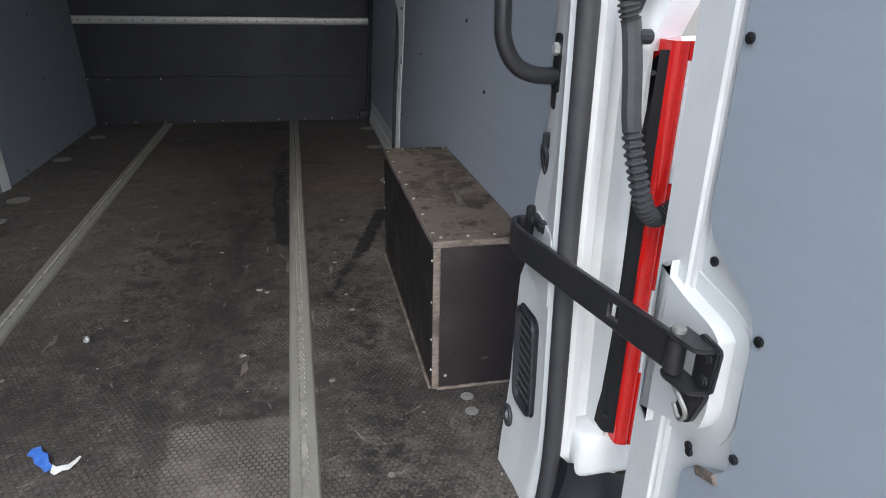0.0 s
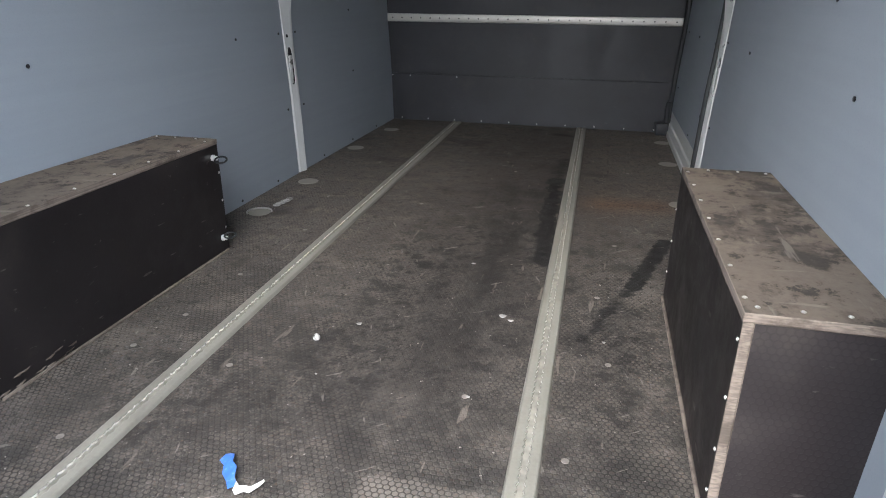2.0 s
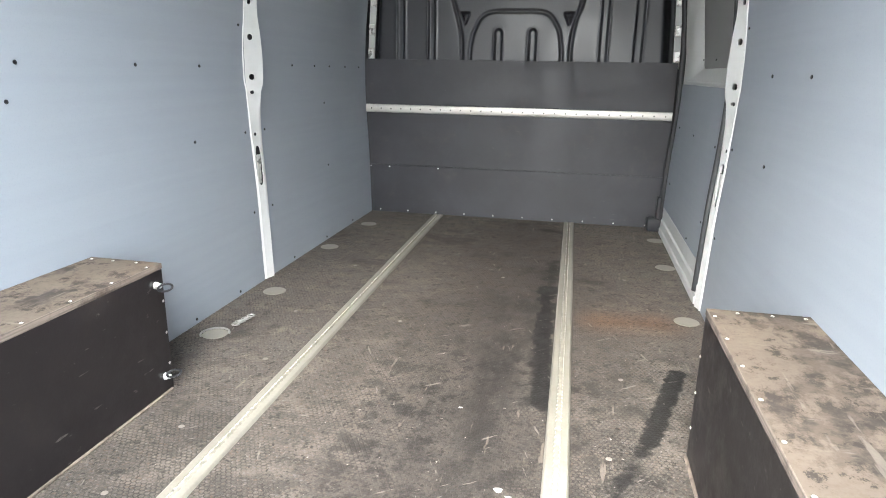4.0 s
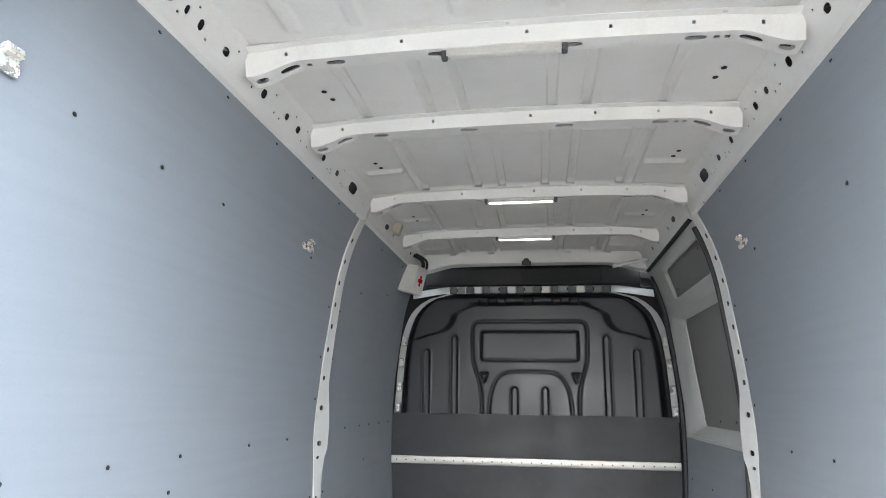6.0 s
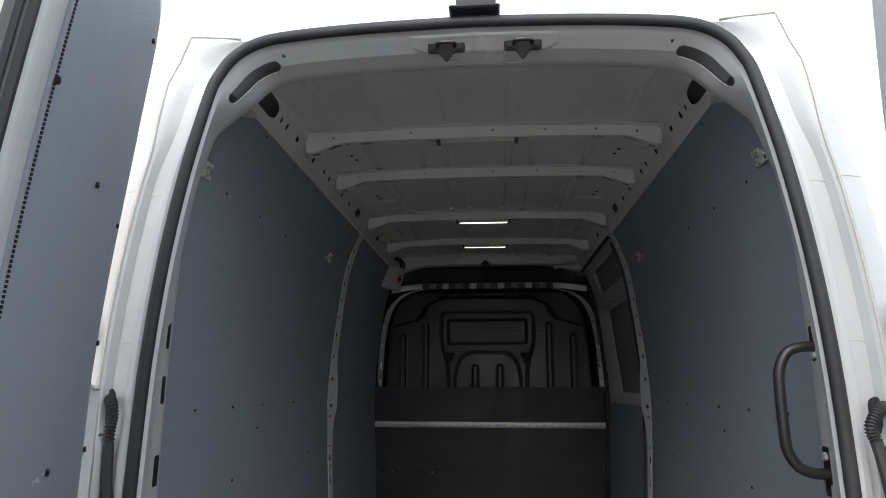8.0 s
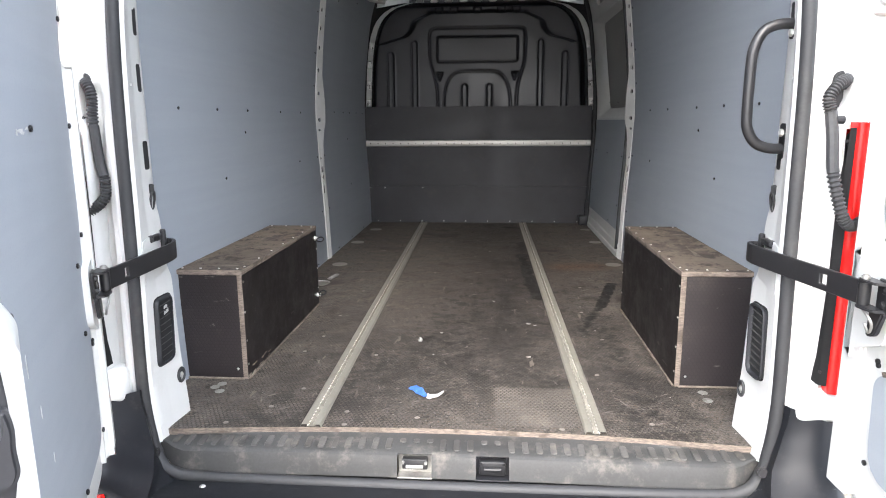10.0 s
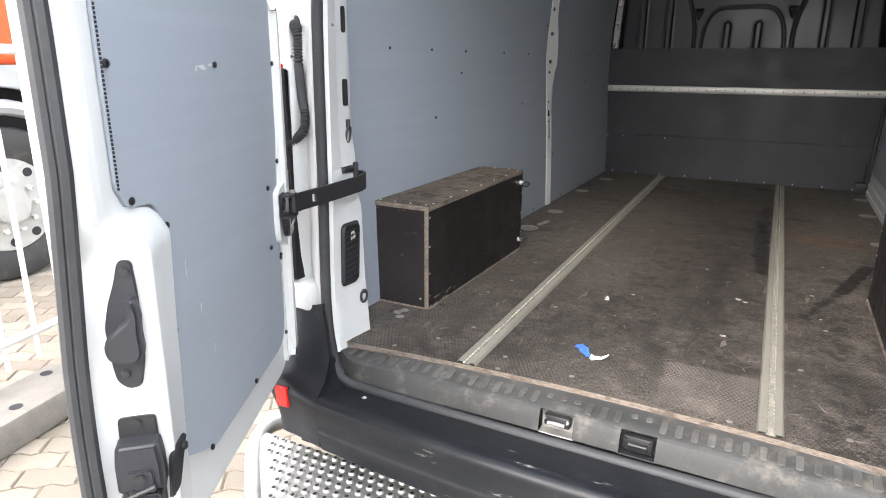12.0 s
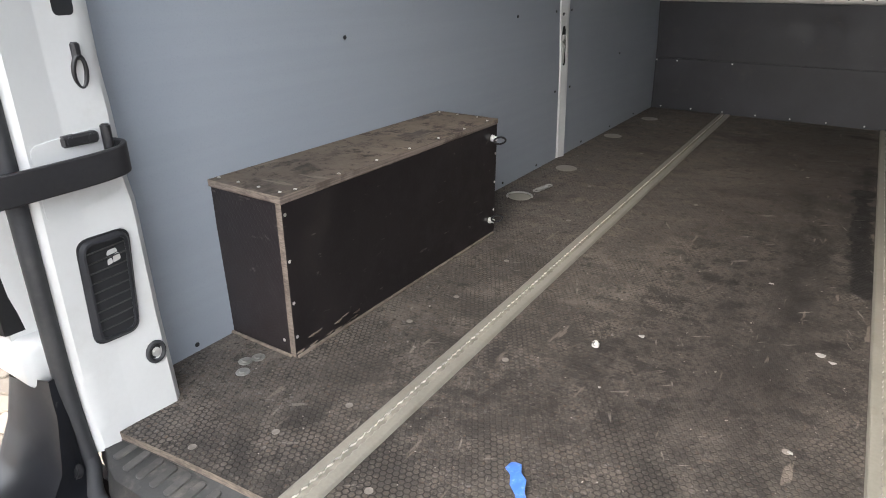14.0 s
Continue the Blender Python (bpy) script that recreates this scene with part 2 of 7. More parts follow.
def dusty_top_material():
    n = Nodes("dusty_plywood_top")
    mid = n.noise(8, 6, 0.7)
    c = n.mix(n.ramp(n.noise(2.5, 4), 0.3, 0.7), (0.105, 0.085, 0.068), (0.148, 0.118, 0.092))
    c = n.mix(n.math("MULTIPLY", n.ramp(n.noise(90, 3, 0.6), 0.4, 0.7), 0.35), c, (0.075, 0.056, 0.043))
    blob = n.ramp(n.noise(3.4, 8, 0.74, stretch=(1.2, 0.8, 1)), 0.50, 0.56)
    black = n.math("MAXIMUM", n.math("MULTIPLY", blob, n.ramp(n.noise(14, 6, 0.7), 0.40, 0.58, 0.45, 1.0)), n.ramp(n.noise(16, 9, 0.82), 0.545, 0.60))
    c = n.mix(n.math("MULTIPLY", black, 0.82), c, (0.019, 0.016, 0.015))
    for stretch in ((1.0, 0.14, 1), (0.16, 0.9, 1)):
        c = n.mix(n.math("MULTIPLY", n.ramp(n.noise(38, 3, 0.55, stretch=stretch), 0.65, 0.71), 0.55), c, (0.19, 0.165, 0.14))
    n.bump(n.math("ADD", mid, n.noise(160, 3)), 0.3, 0.0008)
    return n.set(c, n.ramp(mid, 0.3, 0.7, 0.62, 0.82), 0.0, Specular_IOR_Level=0.3)


def edge_material():
    n = Nodes("raw_plywood_edge")
    ply = n.noise(60, 2, 0.5, stretch=(1, 0.05, 6))
    c = n.mix(n.ramp(ply, 0.35, 0.65), (0.125, 0.10, 0.083), (0.20, 0.162, 0.135))
    c = n.mix(n.math("MULTIPLY", n.ramp(n.noise(14, 5, 0.7), 0.46, 0.66), 0.75), c, (0.05, 0.038, 0.03))
    n.bump(ply, 0.4, 0.001)
    return n.set(c, 0.8)


def lining_material():
    """Blue-grey plastic lining board with faint brushed banding, scuffs and dust."""
    n = Nodes("blue_grey_lining_board")
    band = n.noise(22, 2, 0.5, stretch=(0.05, 0.05, 1.6))
    fine = n.noise(260, 2, 0.6)
    c = n.mix(n.ramp(band, 0.3, 0.7), (0.279, 0.308, 0.346), (0.291, 0.320, 0.358))
    c = n.mix(n.math("MULTIPLY", n.ramp(n.noise(1.1, 5, 0.6), 0.4, 0.75), 0.25), c, (0.27, 0.29, 0.31))
    c = n.mix(n.math("MULTIPLY", n.ramp(fine, 0.5, 0.75), 0.12), c, (0.16, 0.18, 0.21))
    scuff = n.ramp(n.noise(12, 3, 0.6, stretch=(0.35, 0.35, 1.1)), 0.73, 0.80)
    c = n.mix(n.math("MULTIPLY", scuff, 0.35), c, (0.5, 0.52, 0.53))
    n.bump(fine, 0.08, 0.0005)
    return n.set(c, n.ramp(n.noise(3, 4, 0.6), 0.3, 0.7, 0.53, 0.60), 0.0, Specular_IOR_Level=0.42)


def glow(name, color, strength):
    n = Nodes(name)
    n.put(n.bsdf.inputs["Emission Color"], color)
    n.bsdf.inputs["Emission Strength"].default_value = strength
    return n.set((0.75, 0.75, 0.7), 0.4)


WHITE = surf("white_body_paint", (0.57, 0.577, 0.57), 0.34, var=0.03, grain=0.01, bump=0.05, dirt=(0.32, 0.30, 0.26), dirt_amount=0.18, dirt_scale=11)
PRIMER = surf("dull_white_roof_paint", (0.80, 0.80, 0.785), 0.5, var=0.04, grain=0.02, bump=0.06, dirt=(0.4, 0.38, 0.34), dirt_amount=0.2, dirt_scale=5)
SEAMED = surf("cream_sealant", (0.6, 0.58, 0.5), 0.6, var=0.08)
LINING = lining_material()
PANEL = surf("grey_door_panel", (0.25, 0.25, 0.245), 0.45, var=0.06, vscale=2, grain=0.03, bump=0.06)
FLOOR = floor_material()
PLY = ply_material("dark_film_plywood", (0.012, 0.010, 0.0108), None, 0.10, 0.42)
PLY_HEX = ply_material("dark_mesh_plywood", (0.020, 0.016, 0.017), "xz", 0.16, 0.48)
BOARD = ply_material("black_brown_board", (0.022, 0.022, 0.027), None, 0.10, 0.47, 0.07)
TOP = dusty_top_material()
EDGE = edge_material()
ABS = surf("black_moulded_plastic", (0.020, 0.021, 0.025), 0.46, var=0.1, bump=0.2, bscale=500, dirt=(0.07, 0.068, 0.066), dirt_amount=0.2, Specular_IOR_Level=0.32)
MOULD = surf("satin_black_moulding", (0.013, 0.014, 0.019), 0.38, var=0.1, bump=0.05, bscale=500, Specular_IOR_Level=0.5)
VENT = surf("dusty_vent_plastic", (0.045, 0.044, 0.043) , 0.6, var=0.2, dirt=(0.13, 0.11, 0.09), dirt_amount=0.35, dirt_scale=25)
BEZEL = surf("matt_black_bezel", (0.012, 0.012, 0.013), 0.62, var=0.1, bump=0.1, Specular_IOR_Level=0.2)


def bumper_material():
    """Grained black plastic with pale scrape marks."""
    n = Nodes("black_bumper_plastic")
    big, fine = n.noise(7, 5, 0.65), n.noise(600, 2)
    c = n.mix(n.ramp(big, 0.3, 0.7), (0.008, 0.009, 0.012), (0.013, 0.014, 0.017))
    c = n.mix(n.math("MULTIPLY", n.ramp(n.noise(17, 6, 0.7), 0.55, 0.8), 0.25), c, (0.10, 0.095, 0.09))
    scrape = n.ramp(n.noise(26, 6, 0.75, stretch=(0.35, 1.3, 1.3)), 0.62, 0.68)
    c = n.mix(n.math("MULTIPLY", scrape, n.ramp(n.noise(1.7, 3), 0.45, 0.6, 0.0, 0.6)), c, (0.30, 0.29, 0.28))
    n.bump(n.math("ADD", fine, big), 0.25, 0.0006)
    return n.set(c, n.ramp(big, 0.3, 0.7, 0.36, 0.5), 0.0, Specular_IOR_Level=0.3)


BUMPER = bumper_material()
SILL = surf("scuffed_sill_plastic", (0.04, 0.04, 0.04), 0.6, var=0.2, bump=0.3, bscale=300, dirt=(0.2, 0.18, 0.155), dirt_amount=0.6, dirt_scale=14)
RUBBER = surf("black_rubber_seal", (0.028, 0.029, 0.032), 0.6, var=0.15, bump=0.2, dirt=(0.12, 0.115, 0.105), dirt_amount=0.25)
METAL_BLACK = surf("black_painted_steel", (0.018, 0.018, 0.02), 0.33, var=0.15, bump=0.1, dirt=(0.1, 0.09, 0.08), dirt_amount=0.2)
ALU = surf("dull_aluminium", (0.245, 0.232, 0.200), 0.45, 0.2, var=0.1, grain=0.06, bump=0.15, dirt=(0.2, 0.17, 0.13), dirt_amount=0.4, dirt_scale=16)
ALU_BRIGHT = surf("bright_aluminium", (0.74, 0.73, 0.70), 0.34, 0.8, var=0.06, grain=0.05, bump=0.1)
ZINC = surf("zinc_plated_steel", (0.70, 0.70, 0.68), 0.30, 0.6, var=0.12, vscale=30, bump=0.1)
GALV = surf("galvanised_tread", (0.36, 0.355, 0.34), 0.45, 0.7, var=0.14, vscale=25, bump=0.2, dirt=(0.22, 0.2, 0.17), dirt_amount=0.4, dirt_scale=20)
RED = surf("red_lens_plastic", (0.62, 0.012, 0.01), 0.16, var=0.1, bump=0.1, bscale=90, Coat_Weight=0.5)
CLEAR = surf("clear_lens_plastic", (0.75, 0.74, 0.72), 0.15, var=0.1, bump=0.2, bscale=90, Coat_Weight=0.6)
# dark colour that stands for the shade inside white steel hollows
HOLE_SHADE = surf("painted_inner_shade", (0.055, 0.058, 0.066), 0.7, var=0.2)
# near-black for dark parts, and for shade painted into holes and recesses
DARK = surf("black_parts_and_hole_shade", (0.012, 0.013, 0.015), 0.7, var=0.2)
SCREW = surf("blackened_screw", (0.02, 0.02, 0.022), 0.4, 0.4, var=0.2)
CARD = surf("white_carton", (0.72, 0.71, 0.68), 0.6, var=0.04, bump=0.1)
BLUE = surf("blue_printed_film", (0.05, 0.15, 0.50), 0.45, var=0.2, vscale=60, dirt=(0.5, 0.55, 0.62), dirt_amount=0.45, dirt_scale=90)
PAPER = surf("white_torn_film", (0.46, 0.455, 0.44), 0.5, var=0.1, vscale=40)
ORANGE = surf("orange_truck_paint", (0.66, 0.085, 0.02), 0.3, var=0.05, bump=0.05)
TYRE = surf("truck_tyre_rubber", (0.028, 0.027, 0.026), 0.75, var=0.2, bump=0.4, bscale=60, dirt=(0.12, 0.11, 0.1), dirt_amount=0.5)
RIM = surf("grey_truck_rim", (0.42, 0.42, 0.40), 0.4, 0.4, var=0.1, dirt=(0.15, 0.13, 0.11), dirt_amount=0.4)
LIGHT_PL = surf("light_grey_fender_and_slot_shade", (0.30, 0.31, 0.32), 0.5, var=0.08)
GREY_PL = surf("grey_truck_plastic", (0.10, 0.105, 0.115), 0.5, var=0.1)
CONCRETE = surf("grey_concrete", (0.17, 0.158, 0.138), 0.85, var=0.15, vscale=14, grain=0.15, bump=0.5, bdist=0.002, bscale=90, dirt=(0.14, 0.12, 0.1), dirt_amount=0.4)
SILL_RIB = surf("worn_sill_ribs", (0.066, 0.064, 0.061), 0.6, var=0.35, vscale=18, bump=0.3, dirt=(0.19, 0.17, 0.145), dirt_amount=0.55, dirt_scale=22)
# pale metal whose colour carries the glint of lips and fittings
LIP = surf("pale_glint_metal", (0.82, 0.80, 0.76), 0.28, 0.5, var=0.1, vscale=60)
TRACK_BED = surf("dirt_in_track", (0.22, 0.205, 0.175), 0.9, var=0.3, vscale=40)
GROUND = surf("sand_between_pavers", (0.115, 0.096, 0.072), 0.95, var=0.25, vscale=9, grain=0.2, bump=0.6, bdist=0.004, bscale=80)
LED = glow("lit_strip_diffuser", (1.0, 0.95, 0.86), 2.2)
CLIP = surf("dull_grey_clip", (0.26, 0.26, 0.25), 0.5, 0.2, var=0.15)
FLAKE = surf("dirty_pale_flake", (0.30, 0.295, 0.28), 0.7, var=0.25, vscale=90)
SCUFF = surf("pale_scuffed_plastic", (0.5, 0.51, 0.5), 0.6, var=0.2, vscale=60)
LED_OFF = surf("frosted_strip_diffuser", (0.78, 0.78, 0.75), 0.35, var=0.02, bump=0)


def paver_material():
    n = Nodes("buff_concrete_paver")
    info = n.t.nodes.new("ShaderNodeObjectInfo")
    geo = n.t.nodes.new("ShaderNodeNewGeometry")
    k = n.math("FRACT", n.math("ADD", info.outputs["Random"], geo.outputs["Random Per Island"]))
    c = n.mix(k, (0.145, 0.124, 0.099), (0.225, 0.194, 0.156))
    c = n.mix(n.math("MULTIPLY", n.ramp(n.noise(3.5, 5, 0.7), 0.45, 0.75), 0.5), c, (0.12, 0.10, 0.077))
    c = n.mix(n.math("MULTIPLY", n.ramp(n.noise(140, 3, 0.6), 0.5, 0.75), 0.5), c, (0.20, 0.173, 0.145))
    n.bump(n.noise(120, 4, 0.7), 0.5, 0.003)
    return n.set(c, 0.88)


PAVER = paver_material()

# ---- mesh helpers ----
ORIGIN = {}


def thing(name, label, category, at=(0, 0, 0), group="", kind=""):
    ob = new(name)
    ob.location = at
    ORIGIN[ob] = Vector(at)
    return tagged(ob, label, category, group, kind)


def finish(name, bm, mats, parent=None, label="", smooth=35, normals=True, doubles=False):
    """Links a bmesh, given in world metres, as one object under a thing or part."""
    if doubles:
        bmesh.ops.remove_doubles(bm, verts=bm.verts, dist=1e-5)
    if normals:
        bmesh.ops.recalc_face_normals(bm, faces=bm.faces)
    me = bpy.data.meshes.new(name)
    if parent is not None:
        bmesh.ops.translate(bm, verts=bm.verts, vec=-ORIGIN[parent])
    bm.to_mesh(me)
    bm.free()
    for m in mats if isinstance(mats, (list, tuple)) else [mats]:
        me.materials.append(m)
    if smooth:
        me.shade_smooth()
        me.set_sharp_from_angle(angle=radians(smooth))
    ob = new(name, me)
    if parent is not None:
        ob.parent = parent
        ORIGIN[ob] = ORIGIN[parent]
    if label:
        ob["label"] = label
    return ob


def part(name, bm, mat, parent, label="", smooth=35, **k):
    return finish(name, bm, mat, parent, label, smooth, **k)


def whole(name, bm, mat, label, category, group="", kind="", smooth=35, **k):
    return tagged(finish(name, bm, mat, None, "", smooth, **k), label, category, group, kind)


def box(x0, x1, y0, y1, z0, z1, bev=0.003, bm=None, seg=1):
    own = bmesh.new()
    bmesh.ops.create_cube(own, size=1)
    x0, x1 = min(x0, x1), max(x0, x1)
    bmesh.ops.scale(own, verts=own.verts, vec=(x1 - x0, abs(y1 - y0), abs(z1 - z0)))
    bmesh.ops.translate(own, verts=own.verts, vec=((x0 + x1) / 2, (y0 + y1) / 2, (z0 + z1) / 2))
    if bev:
        bev = min(bev, 0.45 * min(x1 - x0, abs(y1 - y0), abs(z1 - z0)))
        bmesh.ops.bevel(own, geom=own.edges, offset=bev, segments=seg, affect="EDGES", profile=0.5)
    return join(bm, own)


def join(bm, own, m=None, slot=None):
    if m is not None:
        bmesh.ops.transform(own, matrix=m, verts=own.verts)
    if slot is not None:
        for f in own.faces:
            f.material_index = slot
    if bm is None:
        return own
    me = bpy.data.meshes.new("tmp")
    own.to_mesh(me)
    own.free()
    bm.from_mesh(me)
    bpy.data.meshes.remove(me)
    return bm


def aim(at, way):
    """A pose at a place whose z axis points along way."""
    return Matrix.Translation(at) @ Vector(way).normalized().to_track_quat("Z", "Y").to_matrix().to_4x4()


def disc(at, way, r, h, n=16, bev=0.0, r2=None, bm=None):
    own = bmesh.new()
    bmesh.ops.create_cone(own, cap_ends=True, segments=n, radius1=r, radius2=r if r2 is None else r2, depth=h)
    if bev:
        bmesh.ops.bevel(own, geom=[e for e in own.edges if len(e.link_faces) == 2 and any(len(f.verts) > 4 for f in e.link_faces)],
                        offset=bev, segments=2, affect="EDGES")
    return join(bm, own, aim(at, way))


def tube(pts, r, n=10, closed=False, bm=None, flat=1.0, radii=None):
    """A round bar along a line of points; flat squashes it across."""
    own = bmesh.new()
    pts = [Vector(p) for p in pts]
    k = len(pts)
    rings, up = [], None
    for i, p in enumerate(pts):
        a, b = (pts[(i - 1) % k], pts[(i + 1) % k]) if closed else (pts[max(i - 1, 0)], pts[min(i + 1, k - 1)])
        d = (b - a).normalized()
        if up is None:
            up = d.orthogonal().normalized()
        up = (up - d * up.dot(d)).normalized()
        side = d.cross(up)
        rr = radii[i] if radii else r
        rings.append([own.verts.new(p + (up * math.cos(2 * math.pi * j / n) + side * flat * math.sin(2 * math.pi * j / n)) * rr) for j in range(n)])
    for i in range(k if closed else k - 1):
        A, B = rings[i], rings[(i + 1) % k]
        for j in range(n):
            own.faces.new((A[j], A[(j + 1) % n], B[(j + 1) % n], B[j]))
    if not closed:
        own.faces.new(rings[0])
        own.faces.new(rings[-1][::-1])
    return join(bm, own)


def smooth_line(pts, per=8, closed=False):
    """Catmull-Rom through points of any dimension."""
    P = [np.array(p, float) for p in pts]
    out, k = [], len(P)
    for i in range(k if closed else k - 1):
        if closed:
            a, b, c, d = P[(i - 1) % k], P[i], P[(i + 1) % k], P[(i + 2) % k]
        else:
            a, b, c, d = P[max(i - 1, 0)], P[i], P[i + 1], P[min(i + 2, k - 1)]
        for j in range(per):
            t = j / per
            out.append(0.5 * (2 * b + (c - a) * t + (2 * a - 5 * b + 4 * c - d) * t * t + (3 * b - a - 3 * c + d) * t ** 3))
    if not closed:
        out.append(P[-1])
    return [tuple(float(v) for v in p) for p in out]


def rounded(poly, radius, n=5):
    """A polygon with its corners rounded; radius is one number or one a corner."""
    out, k = [], len(poly)
    for i in range(k):
        p, a, b = (Vector(poly[j % k]) for j in (i, i - 1, i + 1))
        r = radius[i] if isinstance(radius, (list, tuple)) else radius
        u, v = a - p, b - p
        r = min(r, u.length * 0.48, v.length * 0.48)
        if r < 1e-4:
            out.append(tuple(p))
            continue
        s, e = p + u.normalized() * r, p + v.normalized() * r
        for j in range(n + 1):
            t = j / n
            out.append(tuple((1 - t) ** 2 * s + 2 * t * (1 - t) * p + t * t * e))
    return out


def prism(poly, lo, hi, place, bev=0.0, bm=None, seg=2, cut=0):
    """An outline (a, b) drawn out from lo to hi along c; place(a, b, c) gives the world point."""
    own = bmesh.new()
    f = own.faces.new([own.verts.new((a, b, lo)) for a, b in poly])
    g = bmesh.ops.extrude_face_region(own, geom=[f])
    bmesh.ops.translate(own, verts=[v for v in g["geom"] if isinstance(v, bmesh.types.BMVert)], vec=(0, 0, hi - lo))
    if bev:
        rim = [e for e in own.edges if abs(e.verts[0].co.z - hi) < 1e-6 and abs(e.verts[1].co.z - hi) < 1e-6]
        bmesh.ops.bevel(own, geom=rim, offset=bev, segments=seg, affect="EDGES")
    for i in range(cut):
        b = min(v.co.y for v in own.verts) + (max(v.co.y for v in own.verts) - min(v.co.y for v in own.verts)) * (i + 1) / (cut + 1)
        bmesh.ops.bisect_plane(own, geom=own.verts[:] + own.edges[:] + own.faces[:], plane_co=(0, b, 0), plane_no=(0, 1, 0))
    for v in own.verts:
        v.co = Vector(place(*v.co))
    return join(bm, own)


def sheet(fn, us, vs, holes=(), bm=None):
    """A grid sheet fn(u, v) with real rectangular holes (u0, u1, v0, v1)."""
    own = bmesh.new()
    us = sorted({round(u, 5) for u in list(us) + [h[i] for h in holes for i in (0, 1)]})
    vs = sorted({round(v, 5) for v in list(vs) + [h[i] for h in holes for i in (2, 3)]})
    V = {(i, j): own.verts.new(fn(u, v)) for i, u in enumerate(us) for j, v in enumerate(vs)}
    for i in range(len(us) - 1):
        for j in range(len(vs) - 1):
            um, vm = (us[i] + us[i + 1]) / 2, (vs[j] + vs[j + 1]) / 2
            if any(a < um < b and c < vm < d for a, b, c, d in holes):
                continue
            own.faces.new((V[i, j], V[i + 1, j], V[i + 1, j + 1], V[i, j + 1]))
    for v in [v for v in own.verts if not v.link_faces]:
        own.verts.remove(v)
    return join(bm, own)


def thick(ob, t, offset=0.0):
    used = collections.Counter(e for f in ob.data.polygons for e in f.edge_keys)
    for e in ob.data.edges:          # crisp rims
        if used[e.key] == 1:
            e.use_edge_sharp = True
    m = ob.modifiers.new("thickness", "SOLIDIFY")
    m.thickness, m.offset = t, offset
    return ob


def steps(a, b, n):
    return [a + (b - a) * i / n for i in range(n + 1)]


def lerp(table, z):
    return float(np.interp(z, [p[0] for p in table], [p[1] for p in table]))

# ---- the van's shell ----
FRONT = 3.665          # face of the bulkhead board
WALL = ((-0.05, 0.880), (0.0, 0.882), (0.37, 0.894), (0.6, 0.908), (0.82, 0.914), (1.1, 0.905), (1.45, 0.866), (1.6, 0.842), (1.73, 0.805), (1.84, 0.757), (1.96, 0.70))
WALL_Z = smooth_line(WALL, 6)
SEAL = smooth_line(((0.785, -0.02), (0.80, 0.14), (0.793, 0.5), (0.787, 0.9), (0.772, 1.2), (0.743, 1.465), (0.703, 1.69), (0.680, 1.76), (0.640, 1.818),
                    (0.57, 1.858), (0.45, 1.876), (0.25, 1.888), (0.0, 1.894)), 6)
GROUND_Z = -0.58


def wall_x(z):
    return lerp(WALL_Z, z)


def lean(z):
    """How far the rear end leans forward with height."""
    return 0.055 * max(0.0, (z - 0.95) / 0.95) ** 1.5


def edge_y(x):
    return 0.098 - 0.05 * (x / 0.8) ** 2


def ease(a, b, x):
    t = min(1.0, max(0.0, (x - a) / (b - a)))
    return t * t * (3 - 2 * t)


# floor board with bowed rear edge
xs = steps(-0.86, 0.86, 24)
bm = prism([(x, edge_y(x)) for x in xs] + [(0.885, 0.3), (0.885, FRONT + 0.03), (-0.885, FRONT + 0.03), (-0.885, 0.3)], -0.018, 0.0, lambda a, b, c: (a, b, c))
for f in bm.faces:
    f.normal_update()
    f.material_index = 0 if abs(f.normal.z) > 0.5 else 1
floor = whole("floor", bm, [FLOOR, EDGE], "dirty dark mesh-embossed plywood load floor with stains", "floor", kind="structure", smooth=0)
ORIGIN[floor] = Vector((0, 0, 0))


def repeat(name, bm, mat, poses, parent, label="", smooth=35):
    """Alike pieces that share one mesh, modelled round the origin with z outwards."""
    first = finish(name, bm, mat, None, "", smooth)
    out = []
    for i, m in enumerate(poses):
        ob = first if i == 0 else new(name, first.data)
        ob.parent = parent
        ob.matrix_basis = Matrix.Translation(-ORIGIN[parent]) @ m
        if label:
            ob["label"] = label
        out.append(ob)
    return out


def screw_head(r=0.0055, h=0.0035):
    bm = disc((0, 0, h / 2), (0, 0, 1), r, h, 10, 0.001)
    return disc((0, 0, h), (0, 0, 1), r * 0.45, 0.0012, 6, bm=bm)


def wall_normal(sx, z):
    d = (wall_x(z + 0.02) - wall_x(z - 0.02)) / 0.04
    return Vector((-sx, 0, -d)).normalized()


# side walls: lining boards, pillar, cant rail
zs_wall = [z for z in steps(0.0, 1.84, 30)]
HOLES_RAIL = [(0.405, 0.605, .05, .97), (0.64, 0.665, .3, .7), (0.70, 0.73, .25, .75), (0.82, 0.86, .3, .7), (1.055, 1.095, .25, .75), (1.225, 1.26, .35, .75), (1.32, 1.36, .3, .75),
              (1.58, 1.62, .3, .75), (1.74, 1.785, .3, .7), (1.825, 1.84, .3, .6), (1.92, 2.02, .25, .85), (2.56, 2.64, .3, .8), (2.74, 2.77, .3, .6), (3.02, 3.08, .3, .7), (3.2, 3.24, .3, .7)]
DOTS_RAIL = [(0.625, .12), (0.68, .8), (0.745, .15), (0.88, .8), (1.0, .2), (1.13, .78), (1.16, .15), (1.20, .12), (1.29, .8), (1.385, .15), (1.40, .75), (1.44, .15), (1.66, .15),
             (1.69, .3), (1.70, .12), (1.81, .85), (1.83, .15), (1.86, .12), (1.89, .2), (2.1, .6), (2.14, .3), (2.36, .7), (2.42, .3), (2.45, .65), (2.5, .3)]


